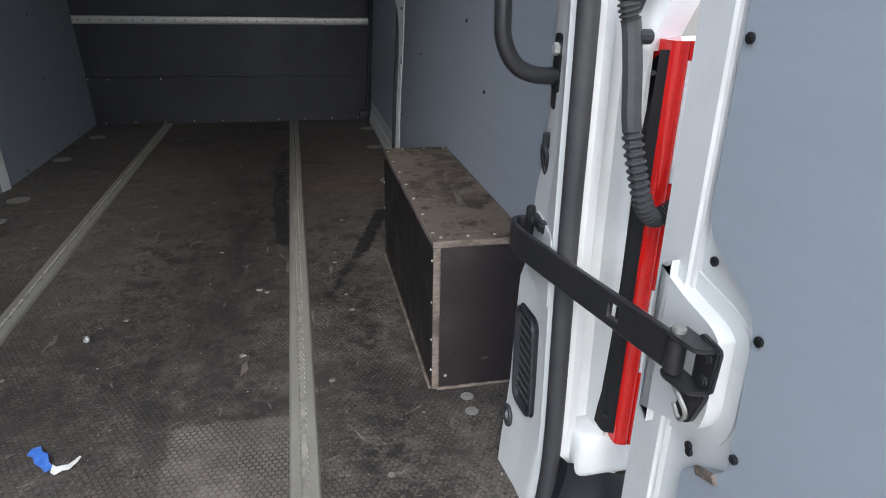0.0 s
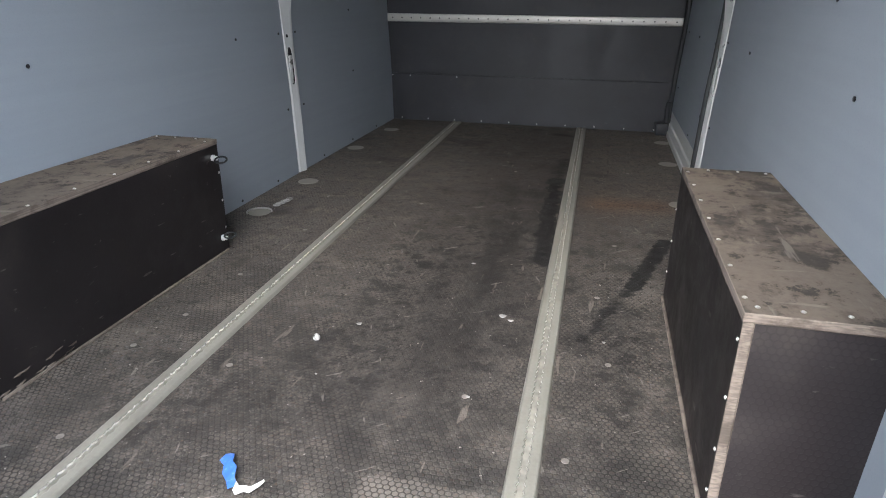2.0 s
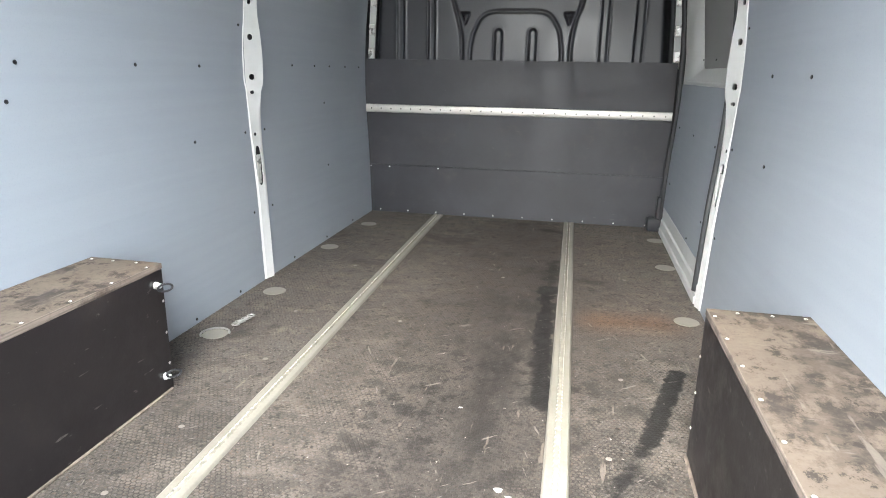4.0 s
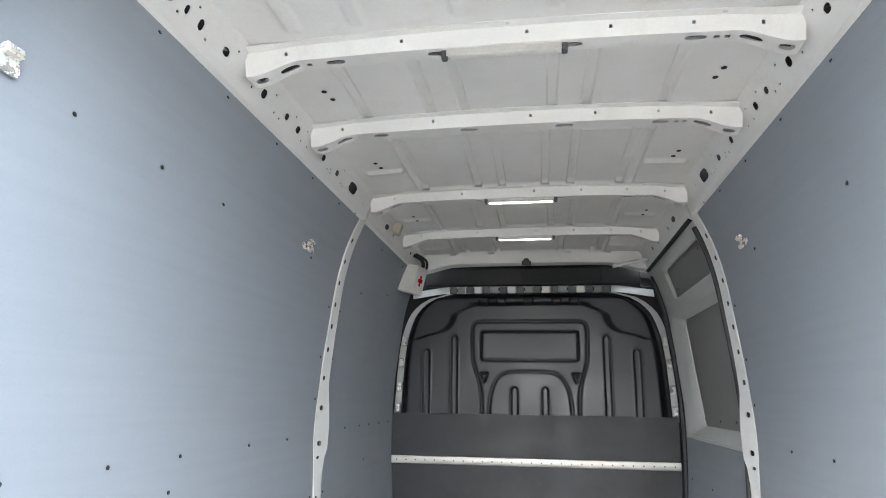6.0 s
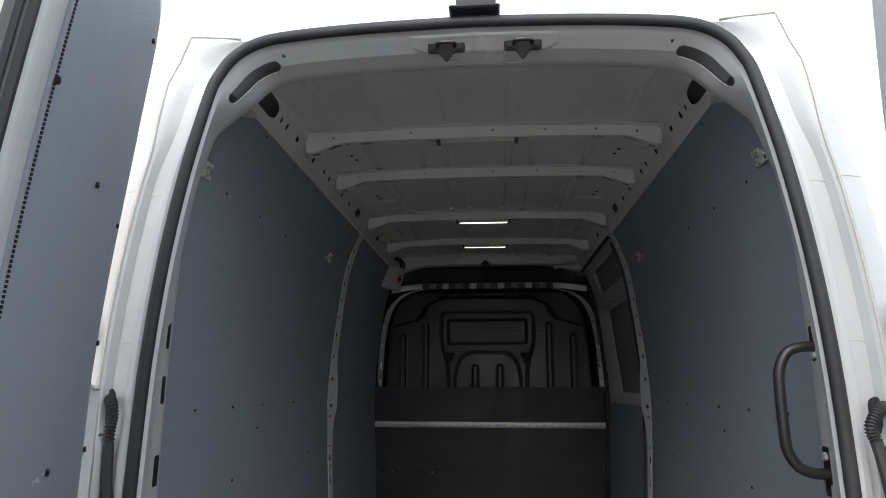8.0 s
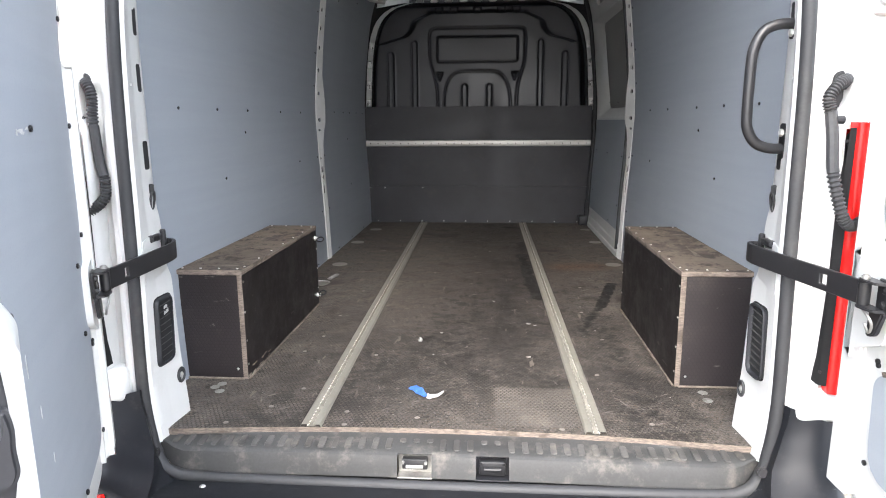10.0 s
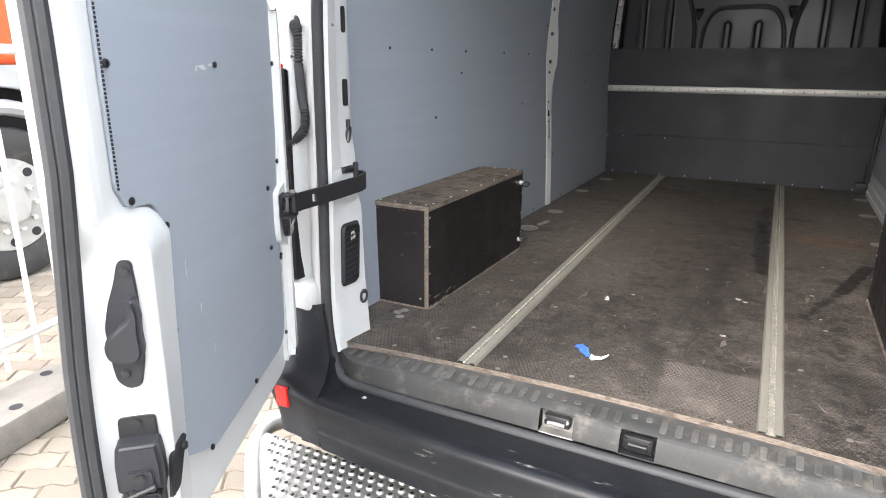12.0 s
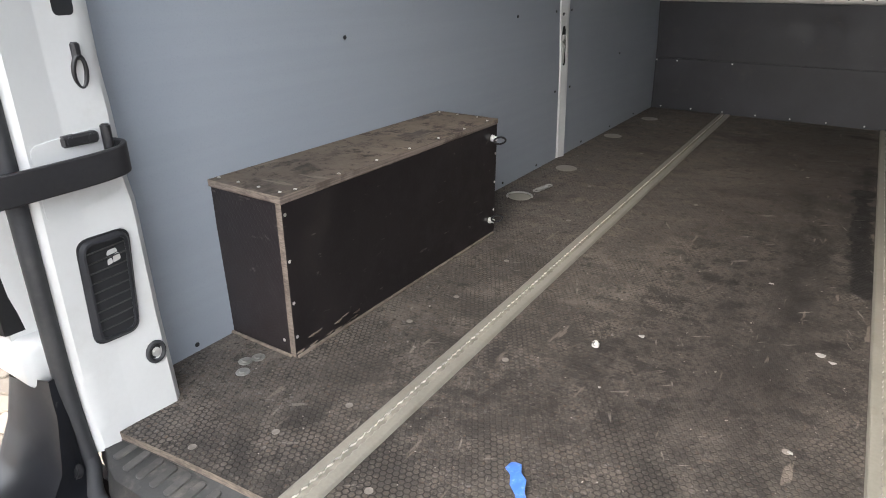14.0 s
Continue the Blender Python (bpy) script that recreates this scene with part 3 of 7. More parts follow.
def soft(hole):
    """A hole with rounded corners, as three crossing cuts."""
    a, b, c, d = hole
    return [(a + (b - a) * e, b - (b - a) * e, c + (d - c) * f, d - (d - c) * f) for e, f in [(0.32 * (1 - math.cos(t)), 0.32 * (1 - math.sin(t))) for t in steps(0, math.pi / 2, 4 if b - a < 0.09 else 9)]]


def rail_point(sx, y, v):
    x, z = lerp(((0, .760), (1, .742), (1.35, .736), (2.35, .706), (3, .690)), v), lerp(((0, 1.836), (1, 1.846), (1.35, 1.868), (2.35, 1.935), (3, 1.958)), v)
    return (sx * x, y, z)


def side_wall(sx, name, side):
    w = thing(name, "blue-grey lined van side wall with white steel pillar and roof rail", "wall", kind="structure")
    # the boards stop short of the doorway that the slide door fills
    for y0, y1, z0 in ((0.175, 2.205 if sx < 0 else 2.27, 0.0),) + (((2.285, FRONT, 0.0),) if sx < 0 else ()):
        bm = sheet(lambda u, v: (sx * wall_x(v), u, v), steps(y0, y1, 4) + [y0 + 0.002, y1 - 0.002], zs_wall + [0.002, 1.838])
        thick(part("lining_board", bm, LINING, w), 0.006)
    # pillar
    yc = 2.245 if sx < 0 else 2.31
    half = ((0, 0.028), (0.3, 0.03), (0.52, 0.034), (0.66, 0.038), (0.78, 0.046), (0.82, 0.058), (0.92, 0.058), (0.99, 0.052), (1.06, 0.040), (1.4, 0.034), (1.75, 0.03), (1.92, 0.026))
    deep = ((0, 0.014), (0.3, 0.013), (0.56, 0.013), (0.70, 0.017), (0.77, 0.024), (0.80, 0.032), (0.90, 0.034), (1.0, 0.029), (1.08, 0.021), (1.3, 0.018), (1.7, 0.016), (1.93, 0.014))
    rise = ((-1, -0.003), (-0.9, 0.005), (-0.72, 0.0065), (0.8, 1.0), (0.9, 0.92), (1, 0.0))

    def swell(u, v):
        r = lerp(rise, v)
        return r if v < -0.72 else r * lerp(deep, u)
    hl = soft((0.40, 0.56, -0.45, 0.45)) + [q for z in (0.60, 0.765, 0.82, 0.97, 1.10, 1.225, 1.33, 1.43, 1.53, 1.63, 1.73) for q in soft((z, z + (0.014 if z < 0.8 else 0.022), -0.36, 0.10))]
    bm = sheet(lambda u, v: (sx * (wall_x(u) - swell(u, v)), yc + v * lerp(half, u), u), steps(0.0, 1.93, 60), (-1, -0.9, -0.72, -0.4, 0, 0.4, 0.8, 0.9, 1), hl)
    thick(part("pillar", bm, WHITE, w, "white pressed-steel pillar with punched holes"), 0.003)
    # added black sheet that paints the shade inside the pillar's holes
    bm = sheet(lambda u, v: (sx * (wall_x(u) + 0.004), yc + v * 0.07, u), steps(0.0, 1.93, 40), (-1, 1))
    part("pillar_shade_sheet", bm, DARK, w)
    bm = box(sx * (wall_x(0.47) - 0.004), sx * (wall_x(0.47) + 0.002), yc - 0.010, yc + 0.016, 0.405, 0.525, 0.002)
    part("slot_insert", bm, ZINC, w, "bright metal strip in the pillar slot")
    # cant rail with punched holes
    holes = [(a, b, 1.35 + c, 1.35 + d) if b - a > 0.09 else (a + 0.004, b - 0.004, 1.36 + c, 1.34 + c + 0.8 * (d - c)) for a, b, c, d in HOLES_RAIL]
    holes = [q for h in holes for q in soft(h)] + [(y, y + 0.009, 1.35 + c, 1.35 + c + 0.09) for y, c in DOTS_RAIL]
    holes += [(y, y + 0.02, 0.35, 0.6) for y in (0.36, 0.45, 2.12)]
    bm = sheet(lambda u, v: rail_point(sx, u, v), steps(0.20, 3.62, 30), (0, 0.08, 1, 1.2, 1.35, 2.35, 3), holes)
    thick(part("roof_rail", bm, PRIMER, w, "white roof rail with punched oval and square holes"), 0.0025)
    # added sheets behind the rail: dark colour for shade, and no sky showing through
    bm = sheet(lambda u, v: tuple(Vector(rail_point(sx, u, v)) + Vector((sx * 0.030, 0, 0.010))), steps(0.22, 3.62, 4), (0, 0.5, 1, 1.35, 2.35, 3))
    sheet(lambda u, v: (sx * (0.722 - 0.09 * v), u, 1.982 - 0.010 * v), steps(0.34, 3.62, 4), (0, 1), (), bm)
    part("rail_shade_sheet", bm, HOLE_SHADE, w)
    # screws
    rows = [(y, 0.868) for y in (0.54, 0.84, 1.14, 1.56, 1.89)] + [(y, 1.575) for y in (0.505, 0.81, 1.12)] + [(0.865, 0.612), (1.82, 0.617), (1.10, 0.78), (1.85, 1.575)]
    rows += [(y, 1.822) for y in (0.40, 0.62, 0.94, 1.27, 1.60, 1.92)] + [(y, 0.018) for y in (0.30, 1.45, 1.70, 2.0)]
    if sx < 0:
        rows += [(y, 0.88) for y in (2.63, 2.885, 3.08, 3.31, 3.54)] + [(2.99, 0.70), (2.98, 0.385), (2.6, 1.55), (3.1, 1.62), (2.7, 1.80), (3.2, 1.81)] + [(y, 0.018) for y in (2.5, 2.9, 3.3)]
        rows += [(y, z) for y in (2.165, 2.325) for z in (0.30, 0.62, 1.02, 1.2, 1.42)]
    else:
        rows += [(2.23, z) for z in (0.30, 0.62, 1.02, 1.2, 1.42)]
    repeat("screw", screw_head(), SCREW, [aim((sx * (wall_x(z) - 0.0035), y, z), wall_normal(sx, z)) for y, z in rows], w)
    # outer skin
    skin = ((-0.38, 0.985), (0.3, 1.0), (0.9, 0.990), (1.33, 0.950), (1.6, 0.90), (1.75, 0.860), (1.88, 0.80), (1.955, 0.74), (1.99, 0.66))
    bm = sheet(lambda u, v: (sx * lerp(skin, v), u, v - 0.11 * (1 - ease(0.2, 1.1, u)) * ease(1.6, 1.99, v) * 1.25), steps(0.20, 1.1, 9) + [4.6], steps(-0.38, 1.95, 16))
    thick(part("outer_skin", bm, WHITE, w), 0.003)
    return w


side_wall(-1, "wall_left", -1)
side_wall(1, "wall_right", 1)

# roof: pressed inner sheet
BEAMS = (0.97, 1.475, 2.275, 2.985)
BAYS = list(zip((0.10,) + BEAMS, BEAMS + (3.60,)))
RIBS = ((-0.55, -0.38, -0.12, 0.12, 0.36, 0.55), (-0.5, -0.28, -0.17, 0.12, 0.23, 0.47), (-0.44, -0.20, -0.09, 0.10, 0.21, 0.42), (-0.48, -0.26, -0.13, 0.13, 0.24, 0.44), (-0.40, -0.2, 0.2, 0.40))


def roof_z(x, y):
    z = 1.974 - 0.020 * (x / 0.7) ** 2 - 0.060 * (1 - ease(0.1, 0.8, y))
    for (a, b), ribs in zip(BAYS, RIBS):
        if a < y < b:
            m = ease(a + 0.07, a + 0.10, y) * (1 - ease(b - 0.12, b - 0.09, y))
            for r in ribs:
                if abs(x - r) < 0.03:
                    if a < 1.0 and b < 1.0:        # soft ribs in the rearmost bay
                        z -= 0.009 * m * (1 - ease(0.010, 0.028, abs(x - r)))
                    else:                          # channels that deepen towards the next bow
                        z += (0.003 * m + 0.013 * ease(a + 0.15, b - 0.07, y)) * (1 - ease(0.0135, 0.0185, abs(x - r)))
            if a > 1.0:      # broad pressed panel with a rounded step
                d = max(abs(x) - 0.47, a + 0.13 - y, y - (b - 0.085))
                z -= 0.012 * math.exp(-((d / 0.009) ** 2))
                e = max(abs(abs(x) - 0.57) - 0.075, abs(y - (a + b) / 2 - 0.06) - 0.012)
                z -= 0.011 * (1 - ease(0.0, 0.008, e))
    return z


bm = sheet(lambda u, v: (u, v, roof_z(u, v)), steps(-0.70, 0.70, 170) + [r + e for rib in RIBS for r in rib for e in (-0.0185, -0.016, -0.0135, 0.0135, 0.016, 0.0185)], steps(0.15, 3.62, 330))
for y0 in (1.20, 1.83, 2.62):      # punched holes near the sides, as dark discs with the shade in their colour
    for x, e in ((-0.585, 0.0), (-0.575, 0.055), (0.60, 0.0), (0.59, 0.055)):
        own = disc((x, y0 + e, roof_z(x, y0 + e) - 0.0015), (0, 0, 1), 0.0085, 0.002, 10)
        join(bm, own, None, 1)
ceiling = whole("ceiling", bm, [PRIMER, DARK], "bare white pressed-steel van roof with ribs", "ceiling", kind="structure", smooth=60)
bm = sheet(lambda u, v: (u, v, 1.998 - 0.022 * (u / 0.72) ** 2 - 0.047 * (1 - ease(0.1, 0.8, v)) - 0.006 * (u / 0.68) ** 6), steps(-0.68, 0.68, 16), steps(0.3, 1.1, 9) + [4.6])
thick(whole("roof_skin", bm, WHITE, "white outer roof skin of the van", "roof", kind="structure"), 0.003)


def beam_low(x):
    a = abs(x)
    return 1.930 - 0.008 * (a / 0.55) ** 2 if a < 0.56 else 1.922 - 0.042 * ease(0.56, 0.70, a) - 0.006 * (a - 0.56)


def roof_beam(y, lamp):
    b = thing("roof_beam", "white pressed-steel roof bow with oval slots", "roof beam", (0, y, 1.93), "roof bows", "structure")
    prof = ((0, -0.062, 0.040), (1, -0.040, 0.037), (2, -0.026, 0.0), (3, 0.026, 0.0), (4, 0.034, 0.036), (5, 0.06, 0.040))

    def at(u, v):
        dy, dz = lerp([(p[0], p[1]) for p in prof], v), lerp([(p[0], p[2]) for p in prof], v)
        lo = beam_low(u)
        top = 1.984 - 0.022 * (u / 0.7) ** 2
        return (u, y + dy * (1 + 0.25 * ease(0.58, 0.72, abs(u))), lo + (top - lo) * dz / 0.05)
    holes = [(c - 0.026, c + 0.026, 2.3, 2.7) for c in (-0.60, -0.47, 0.47, 0.60)] + [(c - 0.018, c + 0.018, 2.3, 2.7) for c in (-0.68, 0.68)]
    holes += [(c - 0.03, c + 0.03, 2.3, 2.7) for c in ((-0.16, 0.16) if not lamp else (-0.185, 0.161))] + [(c - 0.007, c + 0.007, 2.38, 2.62) for c in (-0.545, 0.545, 0.52)]
    holes += [(c - 0.006, c + 0.006, 0.35, 0.6) for c in (-0.53, -0.35, -0.17, 0.0, 0.17, 0.35, 0.53)] + [(c - 0.004, c + 0.004, 1.3, 1.5) for c in (-0.6, -0.28, 0.05, 0.26, 0.46, 0.62)]
    holes = [q for h in holes for q in (soft(h) if h[1] - h[0] > 0.03 else [h])]
    bm = sheet(at, steps(-0.712, 0.712, 70), (0, 1, 2, 3, 4, 5), holes)
    thick(part("channel", bm, PRIMER, b), 0.002)
    # sheet behind the bow's slots, the hollow's shade put into its colour
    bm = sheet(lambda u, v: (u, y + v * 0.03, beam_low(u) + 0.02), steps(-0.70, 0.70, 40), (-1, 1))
    part("slot_shade_sheet", bm, HOLE_SHADE, b)
    if lamp:
        strip = thing("led_strip_light", "slim LED strip light with frosted cover under a roof bow" + (", lit" if lamp > 1 else ", unlit"), "light", (0, y, 1.93), "roof strip lights")
        c = -0.012
        bm = box(c - 0.150, c + 0.150, y - 0.018, y - 0.0145, 1.910, 1.929, 0.001)
        box(c - 0.150, c + 0.150, y + 0.0145, y + 0.018, 1.915, 1.929, 0.001, bm)
        box(c - 0.150, c + 0.150, y - 0.016, y + 0.016, 1.922, 1.929, 0.001, bm)
        part("housing", bm, ALU_BRIGHT, strip)
        bm = box(c - 0.142, c + 0.142, y - 0.0138, y + 0.0138, 1.9115, 1.920, 0.003, seg=2)
        part("diffuser", bm, LED if lamp > 1 else LED_OFF, strip)
        for e in (-1, 1):
            bm = box(c + e * 0.158 - 0.008, c + e * 0.158 + 0.008, y - 0.017, y + 0.017, 1.911, 1.929, 0.003)
            part("end_cap", bm, GREY_PL, strip)


for y, l in zip(BEAMS, (1, 0, 2, 2)):
    roof_beam(y, l)

# front header beam under the roof's fore end
hb = thing("front_roof_beam", "white curved front roof header with a small camera", "roof beam", (0, 3.58, 1.9), kind="structure")
bm = sheet(lambda u, v: (u, lerp(((0, 3.53), (1, 3.555), (2, 3.575), (3, 3.66)), v), lerp(((0, 1.978), (1, 1.950), (2, 1.904), (3, 1.900)), v) - 0.02 * (u / 0.7) ** 4 - 0.03 * ease(0.5, 0.72, abs(u)) * (v > 0.5)),
           steps(-0.74, 0.74, 40), (0, 1, 2, 3), [(c - 0.02, c + 0.02, 0.3, 0.7) for c in (-0.5, -0.25, 0.25, 0.5)])
thick(part("channel", bm, PRIMER, hb), 0.003)
bm = disc((-0.02, 3.555, 1.905), (0, -1, -0.4), 0.022, 0.03, 14, 0.003)
box(-0.05, 0.01, 3.56, 3.60, 1.888, 1.912, 0.004, bm)
part("interior_camera", bm, ABS, hb, "small black dome fixture")
bm = tube(smooth_line(((0.52, 3.50, 1.852), (0.62, 3.49, 1.872), (0.74, 3.44, 1.885)), 5), 0.016, 8, flat=0.6)
part("slide_arm", bm, WHITE, hb)
bm = box(0.70, 0.76, 3.56, 3.63, 1.74, 1.79, 0.01, seg=2)
part("arm_roller", bm, ABS, hb)

# ---- bulkhead ----
bulk = thing("wall_front", "black bulkhead with dark plywood boards below and moulded plastic above", "bulkhead", (0, FRONT, 0), kind="structure")
bm = box(-0.908, 0.888, FRONT, FRONT + 0.015, 0.0, 0.300, 0.0015)
part("lower_board", bm, BOARD, bulk, "dark brown film-faced plywood board")
bm = box(-0.908, 0.888, FRONT + 0.0015, FRONT + 0.0165, 0.3004, 0.932, 0.001)
part("upper_board", bm, BOARD, bulk, "dark brown film-faced plywood board")
repeat("screw", screw_head(0.004), ZINC, [aim((x, FRONT - 0.0005, 0.014), (0, -1, 0)) for x in steps(-0.82, 0.80, 9)] +
       [aim((x, FRONT - 0.0005, 0.288), (0, -1, 0)) for x in (-0.88, -0.76, -0.45)], bulk)

OUT = smooth_line(((0.88, 0.862), (1.14, 0.850), (1.32, 0.836), (1.46, 0.812), (1.58, 0.766), (1.66, 0.690), (1.70, 0.61), (1.725, 0.50)), 6)


def line_gap(x, z, pts):
    """Distance from a point to a chain of points."""
    best = 9.0
    for (ax, az), (bx, bz) in zip(pts, pts[1:]):
        ux, uz = bx - ax, bz - az
        k = min(1.0, max(0.0, ((x - ax) * ux + (z - az) * uz) / (ux * ux + uz * uz)))
        best = min(best, math.hypot(x - ax - k * ux, z - az - k * uz))
    return best


WINDOW = rounded(((0, 1.275), (0.315, 1.275), (0.315, 1.463), (0, 1.463)), (0, 0.022, 0.022, 0), 4)
FRAME = smooth_line(((0, 1.53), (0.20, 1.53), (0.335, 1.528), (0.372, 1.49), (0.374, 1.38), (0.368, 1.27), (0.335, 1.16), (0.315, 1.05), (0.312, 0.92)), 3)
ARCH = smooth_line(((0, 1.203), (0.14, 1.20), (0.205, 1.165), (0.245, 1.09), (0.262, 1.0), (0.265, 0.92)), 3)
TRI = ((0.275, 1.19), (0.318, 1.19), (0.297, 1.135), (0.275, 1.19))
SHOULDER = smooth_line(((0.9, 0.84), (1.36, 0.81), (1.41, 0.76), (1.445, 0.66), (1.47, 0.57), (1.52, 0.52), (1.585, 0.49), (1.635, 0.38)), 5)


def mould_y(x, z):
    a = abs(x + 0.013)
    y = 0.0
    sh = lerp(SHOULDER, z)
    y -= 0.035 * (1 - ease(sh - 0.035, sh + 0.03, a)) * (1 - ease(1.632, 1.668, z))
    rim = min(lerp(OUT, z) - a, 1.728 - z)
    y += 0.05 * (1 - ease(0.0, 0.05, rim)) ** 1.5

    def cut(d, w, deep):
        return deep * math.exp(-((d / w) ** 2)) if d < w * 3 else 0.0
    if a < 0.46 and z < 1.60:
        y += cut(line_gap(a, z, WINDOW), 0.0065, 0.009) + cut(line_gap(a, z, FRAME), 0.0085, 0.010) + cut(line_gap(a, z, ARCH), 0.008, 0.008) + cut(line_gap(a, z, TRI), 0.006, 0.014)
        if a < 0.315 and 1.275 < z < 1.463:
            y += 0.006
    for c, top, w, deep in ((0.098, 1.085, 0.021, 0.014), (0.492, 1.415, 0.020, 0.011), (0.680, 1.325, 0.022, 0.010)):
        d = math.hypot(a - c, max(0.0, z - top))
        y += deep * (1 - ease(w - 0.007, w + 0.004, d)) + cut(abs(d - w - 0.006), 0.005, -0.003)
    for c in (0.0, 0.185, 0.30):      # clip recesses along the top
        d = max(abs(abs(x + 0.013) - c) - 0.028, abs(z - 1.663) - 0.022)
        y += 0.02 * (1 - ease(-0.004, 0.006, d))
    return FRONT + 0.055 + y


bm = sheet(lambda u, v: (u * lerp(OUT, v) - 0.013 * (1 - abs(u)), mould_y(u * lerp(OUT, v) - 0.013 * (1 - abs(u)), v), v), steps(-1, 1, 330), steps(0.88, 1.725, 150))
part("moulded_panel", bm, MOULD, bulk, "black moulded plastic partition with pressed ribs", smooth=70)
for sx in (-1, 1):
    bm = sheet(lambda u, v: (sx * (lerp(OUT, u) + 0.004 + v * min(0.046, wall_x(u) - lerp(OUT, u) + 0.02)), FRONT + 0.045 + 0.02 * v, u), steps(0.90, 1.725, 24), (0, 0.3, 0.6, 1))
    thick(part("side_flange", bm, WHITE, bulk), 0.003)
    for z in (0.965, 1.1, 1.26, 1.40):
        x = lerp(OUT, z) + 0.022
        bm = box(sx * (x - 0.018), sx * (x + 0.018), FRONT + 0.022, FRONT + 0.045, z - 0.03, z + 0.03, 0.006)
        disc((sx * x, FRONT + 0.02, z), (0, -1, 0), 0.008, 0.008, 10, 0.001, bm=bm)
        part("clamp", bm, ZINC, bulk)
bm = sheet(lambda u, v: (u, FRONT + 0.05 + 0.03 * v, 1.728 + 0.050 * v - 0.03 * ease(0.55, 0.85, abs(u)) - 0.01 * (u / 0.8) ** 2), steps(-0.80, 0.80, 40), (0, 0.5, 1),
           [(c - 0.03, c + 0.03, 0.2, 0.75) for c in (-0.50, -0.36, -0.2, -0.06, 0.1, 0.24, 0.40)])
thick(part("top_flange", bm, WHITE, bulk), 0.003)
for i, x in enumerate(steps(-0.52, 0.50, 18)):
    kind = (GREY_PL, CLIP, GREY_PL, CARD)[i % 4]
    bm = box(x - 0.025, x + 0.025, FRONT + 0.034 + (0.006 if kind is GREY_PL else 0.0), FRONT + 0.056, 1.722, 1.768, 0.004)
    if kind is GREY_PL:
        for e in (-0.015, 0.0, 0.015):
            box(x + e - 0.003, x + e + 0.003, FRONT + 0.036, FRONT + 0.041, 1.724, 1.766, 0.001, bm)
    if kind is CLIP:
        disc((x, FRONT + 0.032, 1.746), (0, -1, 0), 0.013, 0.008, 12, 0.002, bm=bm)
    part("clip", bm, kind, bulk)
bm = box(-0.80, 0.80, FRONT + 0.10, FRONT + 0.11, 1.72, 2.0, 0)
box(-0.72, 0.72, FRONT + 0.06, FRONT + 0.10, 1.775, 1.905, 0.01, bm)
part("header_trim", bm, ABS, bulk, "dark overhead trim panel")
# flat dark panel in front of the trim, painting the recess's shade
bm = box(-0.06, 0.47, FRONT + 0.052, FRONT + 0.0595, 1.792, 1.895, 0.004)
part("trim_recess_shade", bm, DARK, bulk)
# added black sheet for the shade seen through gaps round the bulkhead
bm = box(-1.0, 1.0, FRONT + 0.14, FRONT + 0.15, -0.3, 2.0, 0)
part("shade_backing", bm, DARK, bulk)

RAIL = surf("anodised_rail", (0.50, 0.485, 0.455), 0.42, 0.55, var=0.06, grain=0.05, bump=0.1)
rail = thing("bulkhead_load_rail", "aluminium lashing rail with a row of holes across the bulkhead", "rail", (0, FRONT, 0.64))
prof = ((-0.025, 0.0), (-0.022, 0.010), (-0.012, 0.013), (0.012, 0.013), (0.022, 0.010), (0.025, 0.0))
bm = prism(prof, -0.906, 0.886, lambda a, b, c: (c, FRONT + 0.004 - b, 0.643 + a))
part("profile", bm, RAIL, rail)
# black discs on the rail paint the shade of its holes
repeat("hole", disc((0, 0, 0), (0, 0, 1), 0.0045, 0.002, 8), DARK, [aim((x, FRONT - 0.0095, 0.643), (0, -1, 0)) for x in steps(-0.87, 0.85, 28)], rail)

# ---- slide door on the kerb side ----
slide = thing("door_3", "closed white sliding door with grey inset panels and black seals", "sliding door", (0.9, 3.0, 0), kind="structure")
Y0, Y1 = 2.385, 3.655
us, vs = steps(Y0, Y1, 14), steps(0.0, 1.86, 32)


def door_skin(u, v):
    return (wall_x(v) + 0.004, u, v)


bm = sheet(door_skin, us, vs, [(2.455, 3.31, 1.600, 1.785), (2.43, 3.53, 0.842, 1.525), (Y0 + 0.01, 3.56, 0.15, 0.815)])
thick(part("inner_frame", bm, WHITE, slide), 0.004)
bm = sheet(lambda u, v: (wall_x(v) + 0.030, u, v), steps(2.44, 3.42, 8), steps(1.58, 1.85, 8))
part("upper_panel", bm, PANEL, slide)
bm = sheet(lambda u, v: (wall_x(v) + 0.044, u, v), steps(2.42, 3.48, 8), steps(0.87, 1.53, 14))
part("centre_panel", bm, PANEL, slide)
# deep reveal with a broad sloping fore side and sill
rings = []
for g, poly in ((0.000, ((2.405, 0.828), (3.545, 0.828), (3.56, 1.54), (2.405, 1.54))), (0.003, ((2.43, 0.838), (3.52, 0.838), (3.535, 1.527), (2.43, 1.527))),
                (0.036, ((2.43, 0.895), (3.275, 0.895), (3.35, 1.497), (2.43, 1.497))), (0.042, ((2.435, 0.90), (3.27, 0.90), (3.345, 1.492), (2.435, 1.492)))):
    rings.append([(wall_x(z) + g, y, z) for y, z in rounded(poly, (0.07, 0.05, 0.05, 0.05), 5)])
bm = bmesh.new()
rows = [[bm.verts.new(p) for p in r] for r in rings]
for A, B in zip(rows, rows[1:]):
    for i in range(len(A)):
        bm.faces.new((A[i - 1], A[i], B[i], B[i - 1]))
part("reveal", bm, WHITE, slide, smooth=40)
